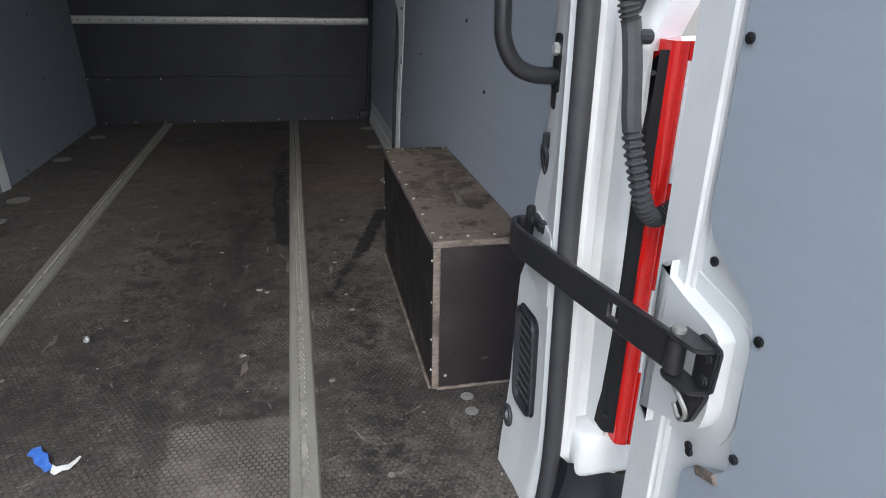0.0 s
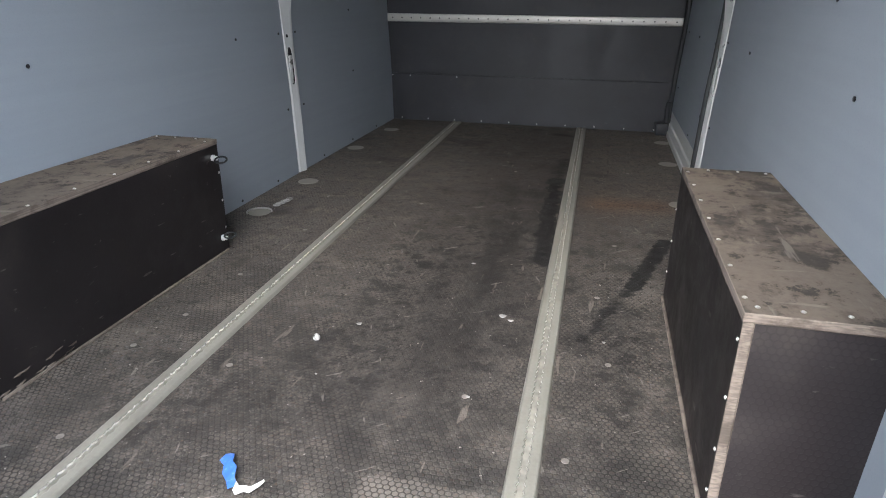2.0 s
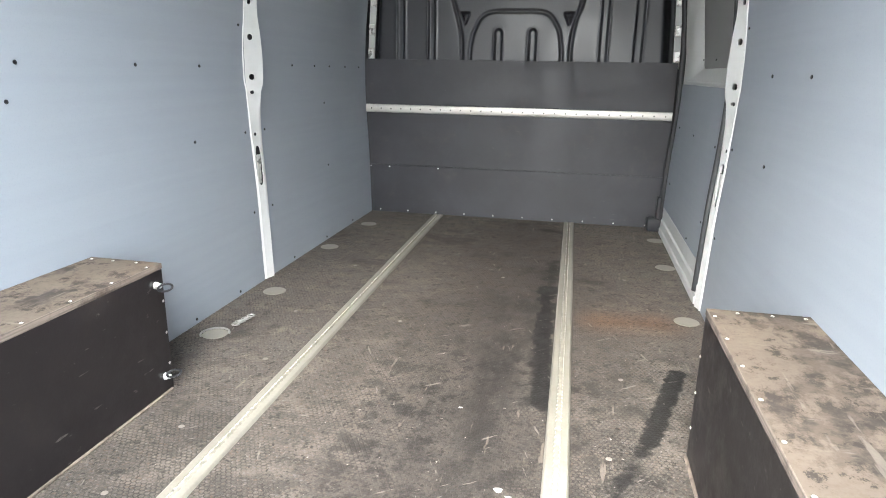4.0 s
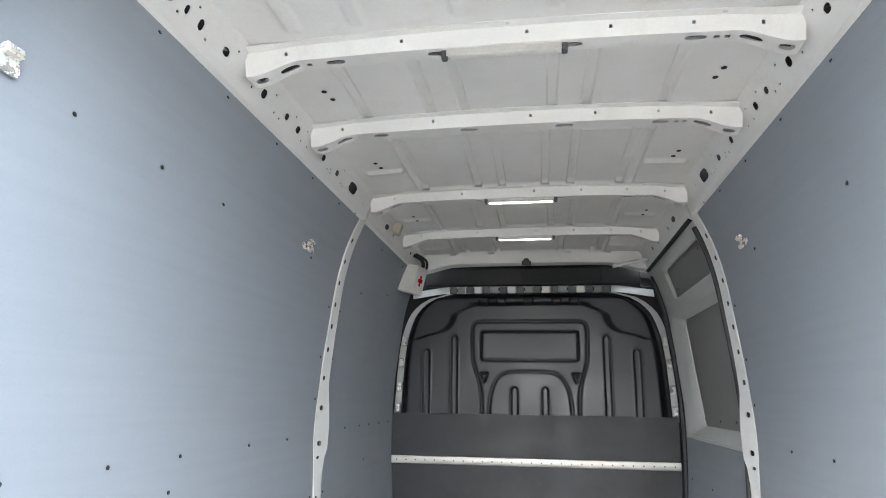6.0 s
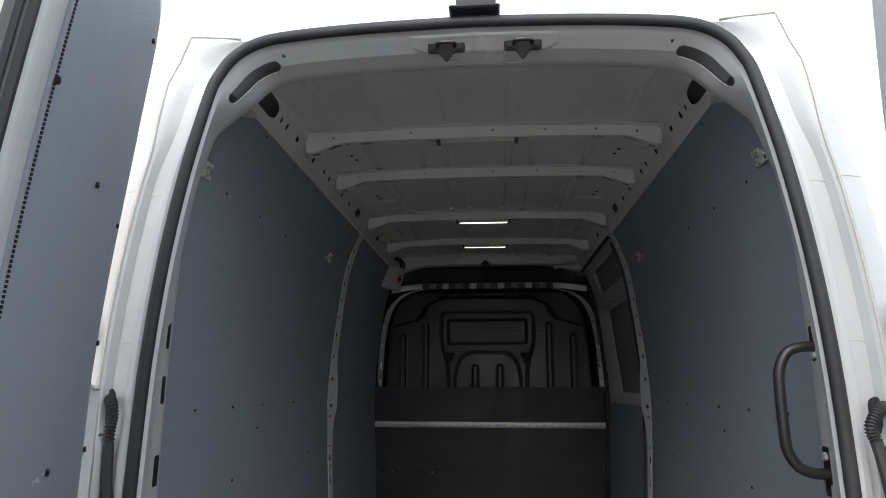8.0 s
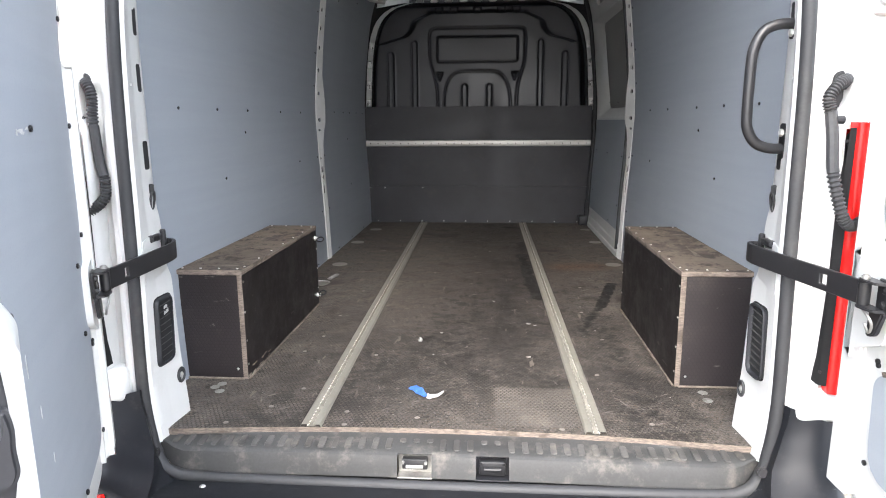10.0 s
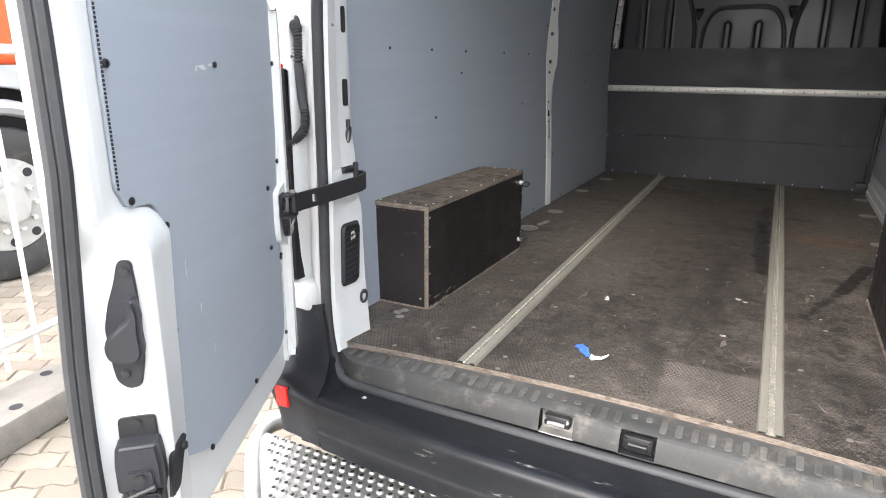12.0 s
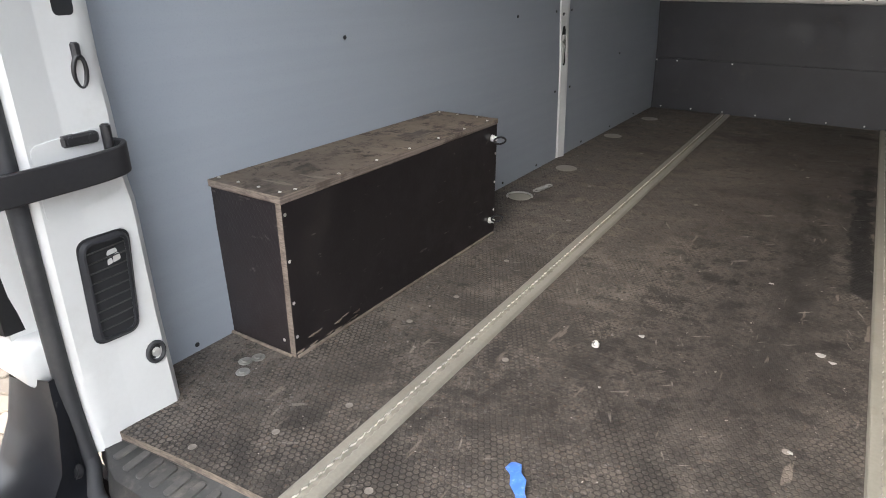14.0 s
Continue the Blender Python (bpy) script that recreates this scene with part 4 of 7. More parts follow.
for (a, b, c, d) in ((2.455, 3.31, 1.600, 1.785),):
    loop = rounded(((a, c), (b, c), (b, d), (a, d)), 0.05, 4)
    for g, mm, nm, rr in ((0.012, WHITE, "reveal", 0.013),):
        bm = tube([(wall_x(z) + g, y, z) for y, z in loop], rr, 6, True)
        part(nm, bm, mm, slide)
bm = sheet(lambda u, v: (wall_x(v) - 0.003, u, v), steps(Y0 + 0.005, 3.57, 8) + [Y0 + 0.007, 3.568], steps(0.138, 0.822, 16) + [0.14, 0.82])
thick(part("lower_lining", bm, LINING, slide), 0.005)
for y, r in ((Y0 - 0.008, 0.014), (3.60, 0.014), (3.635, 0.012)):
    bm = tube([(wall_x(z) - 0.012, y + 0.0, z) for z in steps(0.05, 1.80, 24)], r, 8)
    part("seal", bm, RUBBER, slide)
bm = tube([(wall_x(1.83) - 0.01, y, 1.83 + 0.012) for y in steps(Y0, 3.6, 6)], 0.012, 8)
part("seal", bm, RUBBER, slide)
bm = prism(((0.866, 0.0), (0.866, 0.030), (0.872, 0.036), (0.872, 0.078), (0.879, 0.086), (0.879, 0.150), (0.91, 0.150), (0.91, 0.0)), 2.36, 3.55, lambda a, b, c: (a, c, b), 0.002)
part("step_edge", bm, WHITE, slide)
bm = box(0.80, 0.875, 3.56, 3.635, 0.0, 0.075, 0.012, seg=2)
box(0.845, 0.872, 3.58, 3.61, 0.07, 0.20, 0.006, bm)
whole("door_stop_block", bm, ABS, "black plastic door stop block on the floor", "door stop")
repeat("screw", screw_head(0.005), SCREW, [aim((wall_x(z) - 0.006, y, z), wall_normal(1, z)) for y, z in ((2.5, 0.6), (3.0, 0.6), (3.45, 0.6), (2.5, 0.3), (3.45, 0.3), (2.75, 0.17))] +
       [aim((wall_x(z) + 0.0275, y, z), wall_normal(1, z)) for y, z in ((2.62, 0.94), (2.9, 0.935), (3.2, 0.94), (2.6, 1.75), (3.25, 1.66))], slide)

# ---- rear end: door frame, pillars, sill, bumper ----
PATH_L = [(-x, z) for x, z in SEAL] + [(x, z) for x, z in SEAL[-2::-1]]


def frame_normals(pts):
    out = []
    for i, p in enumerate(pts):
        a, b = pts[max(i - 1, 0)], pts[min(i + 1, len(pts) - 1)]
        d = Vector((b[0] - a[0], b[1] - a[1])).normalized()
        out.append(Vector((-d.y, d.x)))      # away from the opening
    return out


NORM = frame_normals(PATH_L)
SIDE_IN = ((-0.05, 0.765), (0.06, 0.772), (0.18, 0.782), (0.40, 0.788), (0.44, 0.800), (0.56, 0.806), (0.62, 0.815), (1.0, 0.818), (1.3, 0.812), (1.5, 0.786), (1.65, 0.742), (1.76, 0.695))


HEAD_OFF = ((0, 0.002), (0.25, -0.018), (0.6, -0.043), (0.93, -0.056), (1, -0.048))
HEAD_Y = ((0, 0.004), (0.25, 0.020), (0.6, 0.066), (0.93, 0.125), (1, 0.155))


def frame_point(u, v):
    """The steel round the opening: u runs along the seal, v from the seal inwards."""
    i = min(int(u), len(PATH_L) - 2)
    f = u - i
    x, z = (PATH_L[i][k] * (1 - f) + PATH_L[i + 1][k] * f for k in (0, 1))
    n = (NORM[i] * (1 - f) + NORM[i + 1] * f)
    y = lean(z)
    side = 1 - ease(1.62, 1.80, z)
    sx = -1 if x < 0 else 1
    # pillar section
    xin = lerp(SIDE_IN, z)
    px = lerp(((0, abs(x) + 0.002), (0.25, abs(x) - 0.012), (0.6, abs(x) * 0.5 + xin * 0.5 - 0.004), (0.93, xin - 0.002), (1, xin + 0.012)), v)
    py = lerp(((0, y + 0.004), (0.25, y + 0.022), (0.6, 0.085 + y * 0.6), (0.93, 0.165 + 0.4 * y), (1, 0.18 + 0.4 * y)), v)
    A = Vector((sx * px, py, z))
    # header section
    off = lerp(HEAD_OFF, v)
    hy = y + lerp(HEAD_Y, v)
    B = Vector((x + n.x * off, hy, z + n.y * off))
    return A * side + B * (1 - side)


NU = len(PATH_L) - 1
rear = thing("rear_door_frame", "white steel frame round the rear opening with black rubber seal", "door frame", kind="structure")
corner = [i for i, (x, z) in enumerate(PATH_L) if z > 1.70 and abs(x) > 0.46]
lo, mid = [i for i in corner if PATH_L[i][0] < 0], NU / 2
a, b = min(lo) + 1.2, max(lo) - 4.2
a, b = a + 0.3, b - 0.5
slots = [(a, b, 0.45, 0.69), (NU - b, NU - a, 0.45, 0.69)]
for e, v0, v1 in [(1.0 * math.sin(t), 0.57 - 0.12 * math.cos(t), 0.57 + 0.12 * math.cos(t)) for t in steps(0.1, 1.5, 12)]:
    slots += [(a - e, a, v0, v1), (b, b + e, v0, v1), (NU - b - e, NU - b, v0, v1), (NU - a, NU - a + e, v0, v1)]
slots += [(b + 1.9, b + 2.3, 0.36, 0.43), (NU - b - 2.3, NU - b - 1.9, 0.36, 0.43)]
for z0 in (1.40, 1.28, 0.9):       # small square access holes in the pillars
    k = min(range(NU // 2), key=lambda i: abs(PATH_L[i][1] - z0))
    slots += [(k + 0.2, k + 0.36, 0.42, 0.52), (NU - k - 0.36, NU - k - 0.2, 0.42, 0.52)]
bm = sheet(frame_point, steps(0, NU, NU * 2), (0, 0.08, 0.17, 0.25, 0.42, 0.6, 0.75, 0.85, 0.93, 1), slots)
thick(part("inner_flange", bm, WHITE, rear), 0.003)
for a, b, _, _ in slots[:2]:
    # grey instead of white steel: the shade behind the slot is in the colour
    bm = sheet(lambda u, v: frame_point(u, 0.30 + 0.55 * v) + Vector((0.0, 0.035, 0.03)), steps(a - 0.8, b + 0.8, 16), (0, 0.5, 1))
    part("slot_shade_sheet", bm, LIGHT_PL, rear)
line = [(x, lean(z) - 0.004, z) for x, z in PATH_L]
low = smooth_line(((0.785, -0.02), (0.765, -0.055), (0.725, -0.082), (0.66, -0.092), (0.4, -0.096), (0.0, -0.098), (-0.4, -0.096), (-0.66, -0.092), (-0.725, -0.082), (-0.765, -0.055), (-0.785, -0.02)), 6)
ring = line + [(x, -0.004 - 0.022 * ease(-0.03, -0.08, z), z) for x, z in low[1:-1]]
bm = tube(ring, 0.0150, 14, True, flat=1.0)
part("door_seal", bm, RUBBER, rear, "black rubber door seal")
# roof edge just outside the seal
hi = [i for i, (x, z) in enumerate(PATH_L) if z > 1.66]


def roof_edge(u, v):
    i = int(round(u))
    x, z = PATH_L[i]
    n = NORM[i]
    o = lerp(((0, 0.002), (1, 0.010), (2, 0.012), (3, 0.02)), v)
    return (x + n.x * o, lean(z) + lerp(((0, 0.004), (1, 0.01), (2, 0.04), (3, 0.16)), v), z + n.y * o)


bm = sheet(roof_edge, [float(i) for i in hi], (0, 1, 2, 3))
thick(part("roof_edge", bm, WHITE, rear), 0.002)


def pillar_x(y, z):
    """Where the pillar's inner face stands."""
    xs = float(np.interp(z, [p[1] for p in SEAL[:42]], [p[0] for p in SEAL[:42]]))
    xi = lerp(SIDE_IN, z)
    return lerp(((0.022, xs - 0.012), (0.085, (xs + xi) / 2 - 0.004), (0.165, xi - 0.002)), y)


def lamp_shift(sx, z):
    """The kerb-side lamp stands a little further in."""
    return 0.0 if sx < 0 else -0.012


def corner_pillar(sx):
    """The outside of a rear pillar: channel beside the seal, ridge and wrapped skin."""
    hx = lambda z: float(np.interp(z, [p[1] for p in SEAL], [p[0] for p in SEAL]))
    low = ((0.0, 0.004), (0.022, -0.010), (0.036, -0.006), (0.043, 0.018), (0.0675, 0.018), (0.072, -0.022), (0.076, -0.033), (0.118, -0.004), (0.150, 0.03), (0.178, 0.10), (0.19, 0.20))
    top = ((0.0, 0.004), (0.022, -0.010), (0.036, -0.006), (0.044, 0.018), (0.088, 0.022), (0.097, -0.002), (0.110, -0.010), (0.122, -0.004), (0.172, 0.02), (0.212, 0.08), (0.228, 0.20))

    crest = ((0, 1.862), (3, 1.866), (4, 1.866), (4.8, 1.896), (5.6, 1.923), (6.4, 1.929), (7.2, 1.923), (8.2, 1.903), (9.2, 1.865), (10, 1.82))
    bead = ((1.45, 0.846), (1.56, 0.836), (1.758, 0.816), (1.85, 0.794), (1.93, 0.768))
    outer = ((1.45, 0.985), (1.626, 0.960), (1.80, 0.905), (1.91, 0.856))

    def at(u, v):
        q = ease(0.80, 0.87, u)
        top_z = lerp(crest, v)
        z = u if u < 1.70 else 1.70 + (u - 1.70) / 0.198 * (top_z - 1.70)
        k, d = (lerp([(i, p[j]) for i, p in enumerate(low)], v) * (1 - q) + lerp([(i, p[j]) for i, p in enumerate(top)], v) * q for j in (0, 1))
        k += (lamp_shift(sx, u) + (0.010 if sx > 0 else 0.0)) * ease(3, 5, v) * (1 - q)
        e, b, o = hx(z), lerp(bead, z), lerp(outer, z)
        horn = lerp(((0, e), (3, min(e + 0.036, b - 0.05)), (4, min(e + 0.07, b - 0.03)), (5.6, b), (6.2, b + 0.008), (7, b + 0.02), (8.2, b + 0.5 * (o - b)), (9.2, b + 0.85 * (o - b)), (10, o)), v)
        w = ease(1.46, 1.64, z)
        x = (e + k * (1 - 0.12 * ease(1.4, 1.84, z))) * (1 - w) + horn * w
        over = ease(top_z - 0.045, top_z, z)
        return (sx * x, lean(z) + d + 0.02 * ease(1.72, 1.82, z) + 0.035 * over * over, z)      # rounded over at the crest
    bm = sheet(at, steps(0.12, 1.80, 54) + steps(1.81, 1.88, 8) + [1.886, 1.891, 1.894, 1.8965, 1.898], steps(0, 10, 30), [(0.20, 0.80, 6.2, 8.2)])
    thick(part("corner_pillar", bm, WHITE, rear, "white outer rear pillar with welded seam"), 0.003)
    bm = tube([Vector(at(z, 5.6)) + Vector((0, -0.004, 0)) for z in steps(0.90, 1.80, 30) + [1.83, 1.855, 1.872]] + [Vector(at(1.880, v)) + Vector((0, -0.004, 0)) for v in (5.2, 4.6, 4.0)], 0.003, 6)
    part("seam_bead", bm, SEAMED, rear)
    for z in (1.43, 1.05):          # overlap joints across the channel
        bm = tube([Vector(at(z, v)) + Vector((0, -0.001, 0.004 * math.sin(v))) for v in steps(3.1, 8, 14)], 0.0016, 5)
        part("panel_joint", bm, SEAMED, rear)
    bm = sheet(lambda u, v: (sx * (0.84 + 0.14 * v), 0.10, u), (0.12, 0.85), (0, 1))
    part("pocket_wall", bm, WHITE, rear)
    # short weld ledge above the bumper
    bm = box(sx * 0.830, sx * (0.998 if sx < 0 else 0.955), -0.040, 0.03, 0.112, 0.203, 0.020, seg=4)
    part("lamp_ledge", bm, WHITE, rear)
    # pillar fittings
    x = 0.801
    face = lambda a, b, c: (sx * (pillar_x(a, b) - c), a, b)
    rim = rounded(((0.052, 0.172), (0.132, 0.172), (0.150, 0.364), (0.058, 0.364)), 0.022)
    bm = prism(rim, 0.0, 0.004, face, 0.001)
    v = part("vent_grille", bm, DARK, rear, "black plastic air vent with louvres")
    mid = [(0.097 + (a - 0.097) * 0.86, 0.268 + (b - 0.268) * 0.93) for a, b in rim]
    bm = tube([face(a, b, 0.005) for a, b in mid], 0.0085, 8, True, flat=0.45)
    part("vent_frame", bm, ABS, v)
    for i in range(9):
        z = 0.198 + i * 0.0175
        bm = tube([face(0.064 + 0.006 * (z - 0.2) / 0.16, z, 0.006), face(0.10, z + 0.002, 0.007), face(0.124 + 0.016 * (z - 0.2) / 0.16, z + 0.004, 0.006)], 0.0019, 6, flat=0.6)
        part("louvre", bm, VENT, v)
    for a, z, w, h in ((0.112, 0.330, 0.010, 0.005), (0.118, 0.318, 0.007, 0.008), (0.106, 0.314, 0.005, 0.006)) if sx < 0 else ():      # scraps caught behind the louvres
        part("caught_scrap", prism(rounded(((a - w, z - h), (a + w, z - h * 0.6), (a + w * 0.8, z + h), (a - w * 0.7, z + h * 0.7)), 0.003, 3), 0.0042, 0.0052, face), PAPER, v)
    x = pillar_x(0.148, 0.115) + 0.022
    ring = [(sx * (x - 0.026), 0.148 + 0.016 * math.cos(a), 0.118 + 0.019 * math.sin(a)) for a in steps(0, 2 * math.pi, 20)[:-1]]
    bm = tube(ring, 0.0042, 8, True)
    disc((sx * (x - 0.021), 0.148, 0.118), (-sx, 0, 0), 0.016, 0.006, 16, 0.002, bm=bm)
    part("buffer_cap", disc((sx * (x - 0.026), 0.148, 0.118), (-sx, 0, 0), 0.0085, 0.006, 12, 0.002), ZINC, rear)
    part("door_buffer", bm, RUBBER, rear, "round black rubber stop")
    x = pillar_x(0.136, 0.63) - 0.006
    bm = tube([(sx * (x - 0.004 * math.sin(a)), 0.136 + 0.010 * math.cos(a), 0.618 + 0.024 * math.sin(a)) for a in steps(0, 2 * math.pi, 20)[:-1]], 0.0035, 8, True)
    box(sx * (x - 0.006), sx * (x + 0.01), 0.130, 0.142, 0.636, 0.662, 0.003, bm)
    part("lashing_ring", bm, METAL_BLACK, rear)
    bm = tube([(sx * (x + 0.012), 0.17 + 0.010 * math.cos(a), 1.36 + 0.03 * math.sin(a)) for a in steps(0, 2 * math.pi, 20)[:-1]], 0.0035, 8, True)
    part("lashing_ring", bm, METAL_BLACK, rear)
    # slot laid on as a black patch, nothing is cut; shade is its colour
    bm = prism(rounded(((0.115, 0.70), (0.150, 0.70), (0.150, 0.775), (0.115, 0.775)), 0.010), 0.0, 0.002, lambda a, b, c: (sx * (pillar_x(a, b) - c), a, b))
    part("access_slot", bm, DARK, rear)
    for z, w in ((0.90, 0.07), (1.04, 0.07)) if sx < 0 else ():
        bm = prism(rounded(((0.12, z), (0.15, z), (0.15, z + w), (0.12, z + w)), 0.010), 0.0, 0.002, lambda a, b, c: (sx * (pillar_x(a, b) - c), a, b))
        part("access_slot", bm, DARK, rear)
    bm = prism(rounded(((0.02, 0.40), (0.165, 0.42), (0.175, 0.505), (0.15, 0.54), (0.02, 0.53)), 0.02), -0.004, 0.004, lambda a, b, c: (sx * (pillar_x(a, b) + 0.001 - c), a, b), 0.006, seg=4)
    part("strap_seat", bm, WHITE, rear)
    return rear


for sx in (-1, 1):
    corner_pillar(sx)


def pad_point(u, v):
    """Raised pad under the header that carries the strikers."""
    z = lerp(sorted((x, z) for x, z in PATH_L if z > 1.80), u)
    a = abs(u - 0.03)
    edge = 0.215 - 0.14 * ease(0.45, 0.93, v)
    h = 0.008 * (1 - ease(edge - 0.03, edge, a)) * ease(0.20, 0.28, v) * (1 - ease(0.84, 0.93, v)) - 0.002
    h -= sum(0.0035 * math.exp(-(((u - c) / 0.008) ** 2)) for c in (-0.005, 0.03, 0.065)) * ease(0.25, 0.35, v) * (1 - ease(0.7, 0.85, v))
    h += 0.006 * math.exp(-(((v - 0.90) / 0.025) ** 2)) * (1 - ease(0.08, 0.12, a))
    return (u, lean(z) + lerp(HEAD_Y, v) - 0.5 * h, z + lerp(HEAD_OFF, v) - 0.87 * h)


bm = sheet(pad_point, steps(-0.24, 0.30, 108), steps(0.16, 0.98, 40))
part("striker_pad", bm, WHITE, rear, smooth=60)
for c in (-0.072, 0.132):          # strikers under the header
    bm = prism(rounded(((c - 0.05, 1.800), (c - 0.02, 1.800), (c, 1.778), (c + 0.02, 1.800), (c + 0.05, 1.800), (c + 0.05, 1.822), (c - 0.05, 1.822)), 0.006), 0, 0.006,
               lambda a, b, d: (a, 0.082 - d - (b - 1.80) * 0.5, b + 0.022), 0.002)
    s = thing("door_striker", "black steel door striker plate under the rear header", "striker", (c, 0.08, 1.83), "header strikers")
    part("plate", bm, METAL_BLACK, s)
    bm = tube(smooth_line(((c - 0.022, 0.075, 1.838), (c - 0.02, 0.05, 1.836), (c + 0.02, 0.05, 1.836), (c + 0.022, 0.075, 1.838)), 4), 0.005, 8)
    for e in (-0.036, 0.036):
        disc((c + e, 0.066, 1.833), (0, -1, -0.4), 0.008, 0.006, 8, 0.001, bm=bm)
    part("loop", bm, METAL_BLACK, s)

# roof-mounted reversing camera
cm = thing("roof_camera", "black reversing camera on a bracket at the roof's rear edge", "camera", (0.015, 0.03, 1.92))
bm = box(-0.062, 0.072, 0.01, 0.09, 1.912, 1.922, 0.004)
part("foot", bm, ABS, cm)
bm = prism(((-0.042, 1.922), (0.060, 1.922), (0.064, 1.985), (-0.046, 1.985)), -0.0, 0.06, lambda a, b, c: (a, 0.02 + c, b), 0.008)
box(-0.05, 0.068, 0.012, 0.018, 1.978, 1.99, 0.003, bm)
for e in (-0.03, 0.048):
    disc((e, 0.016, 1.975), (0, -1, 0), 0.006, 0.008, 8, bm=bm)
part("bracket", bm, ABS, cm)
bm = box(-0.028, 0.046, 0.0, 0.085, 1.99, 2.07, 0.014, seg=3)
part("head", bm, ABS, cm)

# sill plate
sill = thing("rear_sill", "scuffed black ribbed plastic sill plate along the rear edge", "sill", (0, 0.04, -0.03), kind="structure")
prof = ((0, 0.16, -0.016), (1, 0.0, -0.016), (1.3, -0.02, -0.020), (2.2, -0.082, -0.026), (2.5, -0.092, -0.032), (3, -0.097, -0.045), (4, -0.104, -0.086))


def sill_at(u, v):
    dy, z = lerp([(p[0], p[1]) for p in prof], v), lerp([(p[0], p[2]) for p in prof], v)
    y = edge_y(u) + dy
    if v > 1:
        y = edge_y(u * 0.55) + dy
    k = ease(0.70, 0.80, abs(u))
    return (u, y + 0.045 * k * ease(1.3, 3, v), z + 0.035 * k * ease(1.0, 4.0, v))


cut = [(-0.135, -0.045, 2.35, 4), (0.070, 0.155, 2.35, 4)]
bm = sheet(sill_at, steps(-0.80, 0.80, 50), (0, 1, 1.3, 1.7, 2.2, 2.5, 3, 3.5, 4), cut)
thick(part("cover", bm, SILL, sill), 0.003)
bars = []
for i in range(42):
    x = -0.74 + i * 1.48 / 41
    if -0.14 < x < -0.04 or 0.06 < x < 0.16:
        L = 0.35
    else:
        L = 1.0
    a, b = Vector(sill_at(x, 1.38)), Vector(sill_at(x, 1.38 + 0.72 * L))
    bars.append((a, b))
for a, b in bars:
    o = prism(rounded(((-0.0085, 0.0), (0.0085, 0.0), (0.0085, (b - a).length), (-0.0085, (b - a).length)), 0.0075, 4), 0, 0.0032,
              lambda p, q, c, a=a, b=b: tuple(a + (b - a).normalized() * q + Vector((p, 0, c + 0.0014))), 0.001, seg=1)
    part("grip_rib", o, SILL_RIB, sill)
for i, c in enumerate((-0.090, 0.1125)):
    s = thing("sill_latch", "steel door latch keeper in a recess of the sill" if i == 0 else "black door latch keeper in a recess of the sill", "latch", (c, 0.01, -0.06), "sill latches")
    bm = box(c - 0.046, c + 0.046, 0.028, 0.034, -0.092, -0.028, 0.002)
    box(c - 0.046, c + 0.046, -0.004, 0.030, -0.092, -0.088, 0.001, bm)
    part("recess", bm, GALV if i == 0 else ABS, s)
    bm = box(c - 0.034, c + 0.034, 0.004, 0.028, -0.070 if i == 0 else -0.080, -0.040, 0.005, seg=2)
    part("keeper", bm, METAL_BLACK, s)
    bm = tube(((c - 0.022, -0.001, -0.058), (c + 0.022, -0.001, -0.058)), 0.005, 8)
    for e in (-0.03, 0.03):
        disc((c + e, 0.0, -0.047), (0, -1, 0), 0.004, 0.006, 8, bm=bm)
    part("pin", bm, CLIP if i == 0 else METAL_BLACK, s)

# bumper
bump = thing("rear_bumper", "black plastic rear bumper with scuffed top, raised corners and red reflectors", "bumper", (0, -0.15, -0.3))
prof = ((0, 0.02, -0.108), (1, -0.030, -0.100), (2, -0.120, -0.088), (2.6, -0.182, -0.082), (2.9, -0.196, -0.090), (3.2, -0.200, -0.104), (4, -0.190, -0.175), (4.4, -0.196, -0.19), (5, -0.180, -0.245), (6, -0.06, -0.262))


def bump_at(u, v):
    dy, z = lerp([(p[0], p[1]) for p in prof], v), lerp([(p[0], p[2]) for p in prof], v)
    bow = 0.035 * (u / 0.74) ** 2 * ease(1, 3, v)
    return (u, dy + bow, z)


bm = sheet(bump_at, steps(-0.728, 0.752, 40), (0, 0.5, 1, 1.5, 2, 2.3, 2.6, 2.75, 2.9, 3.05, 3.2, 3.6, 4, 4.2, 4.4, 5, 6))
thick(part("centre_section", bm, BUMPER, bump, smooth=50), 0.003)


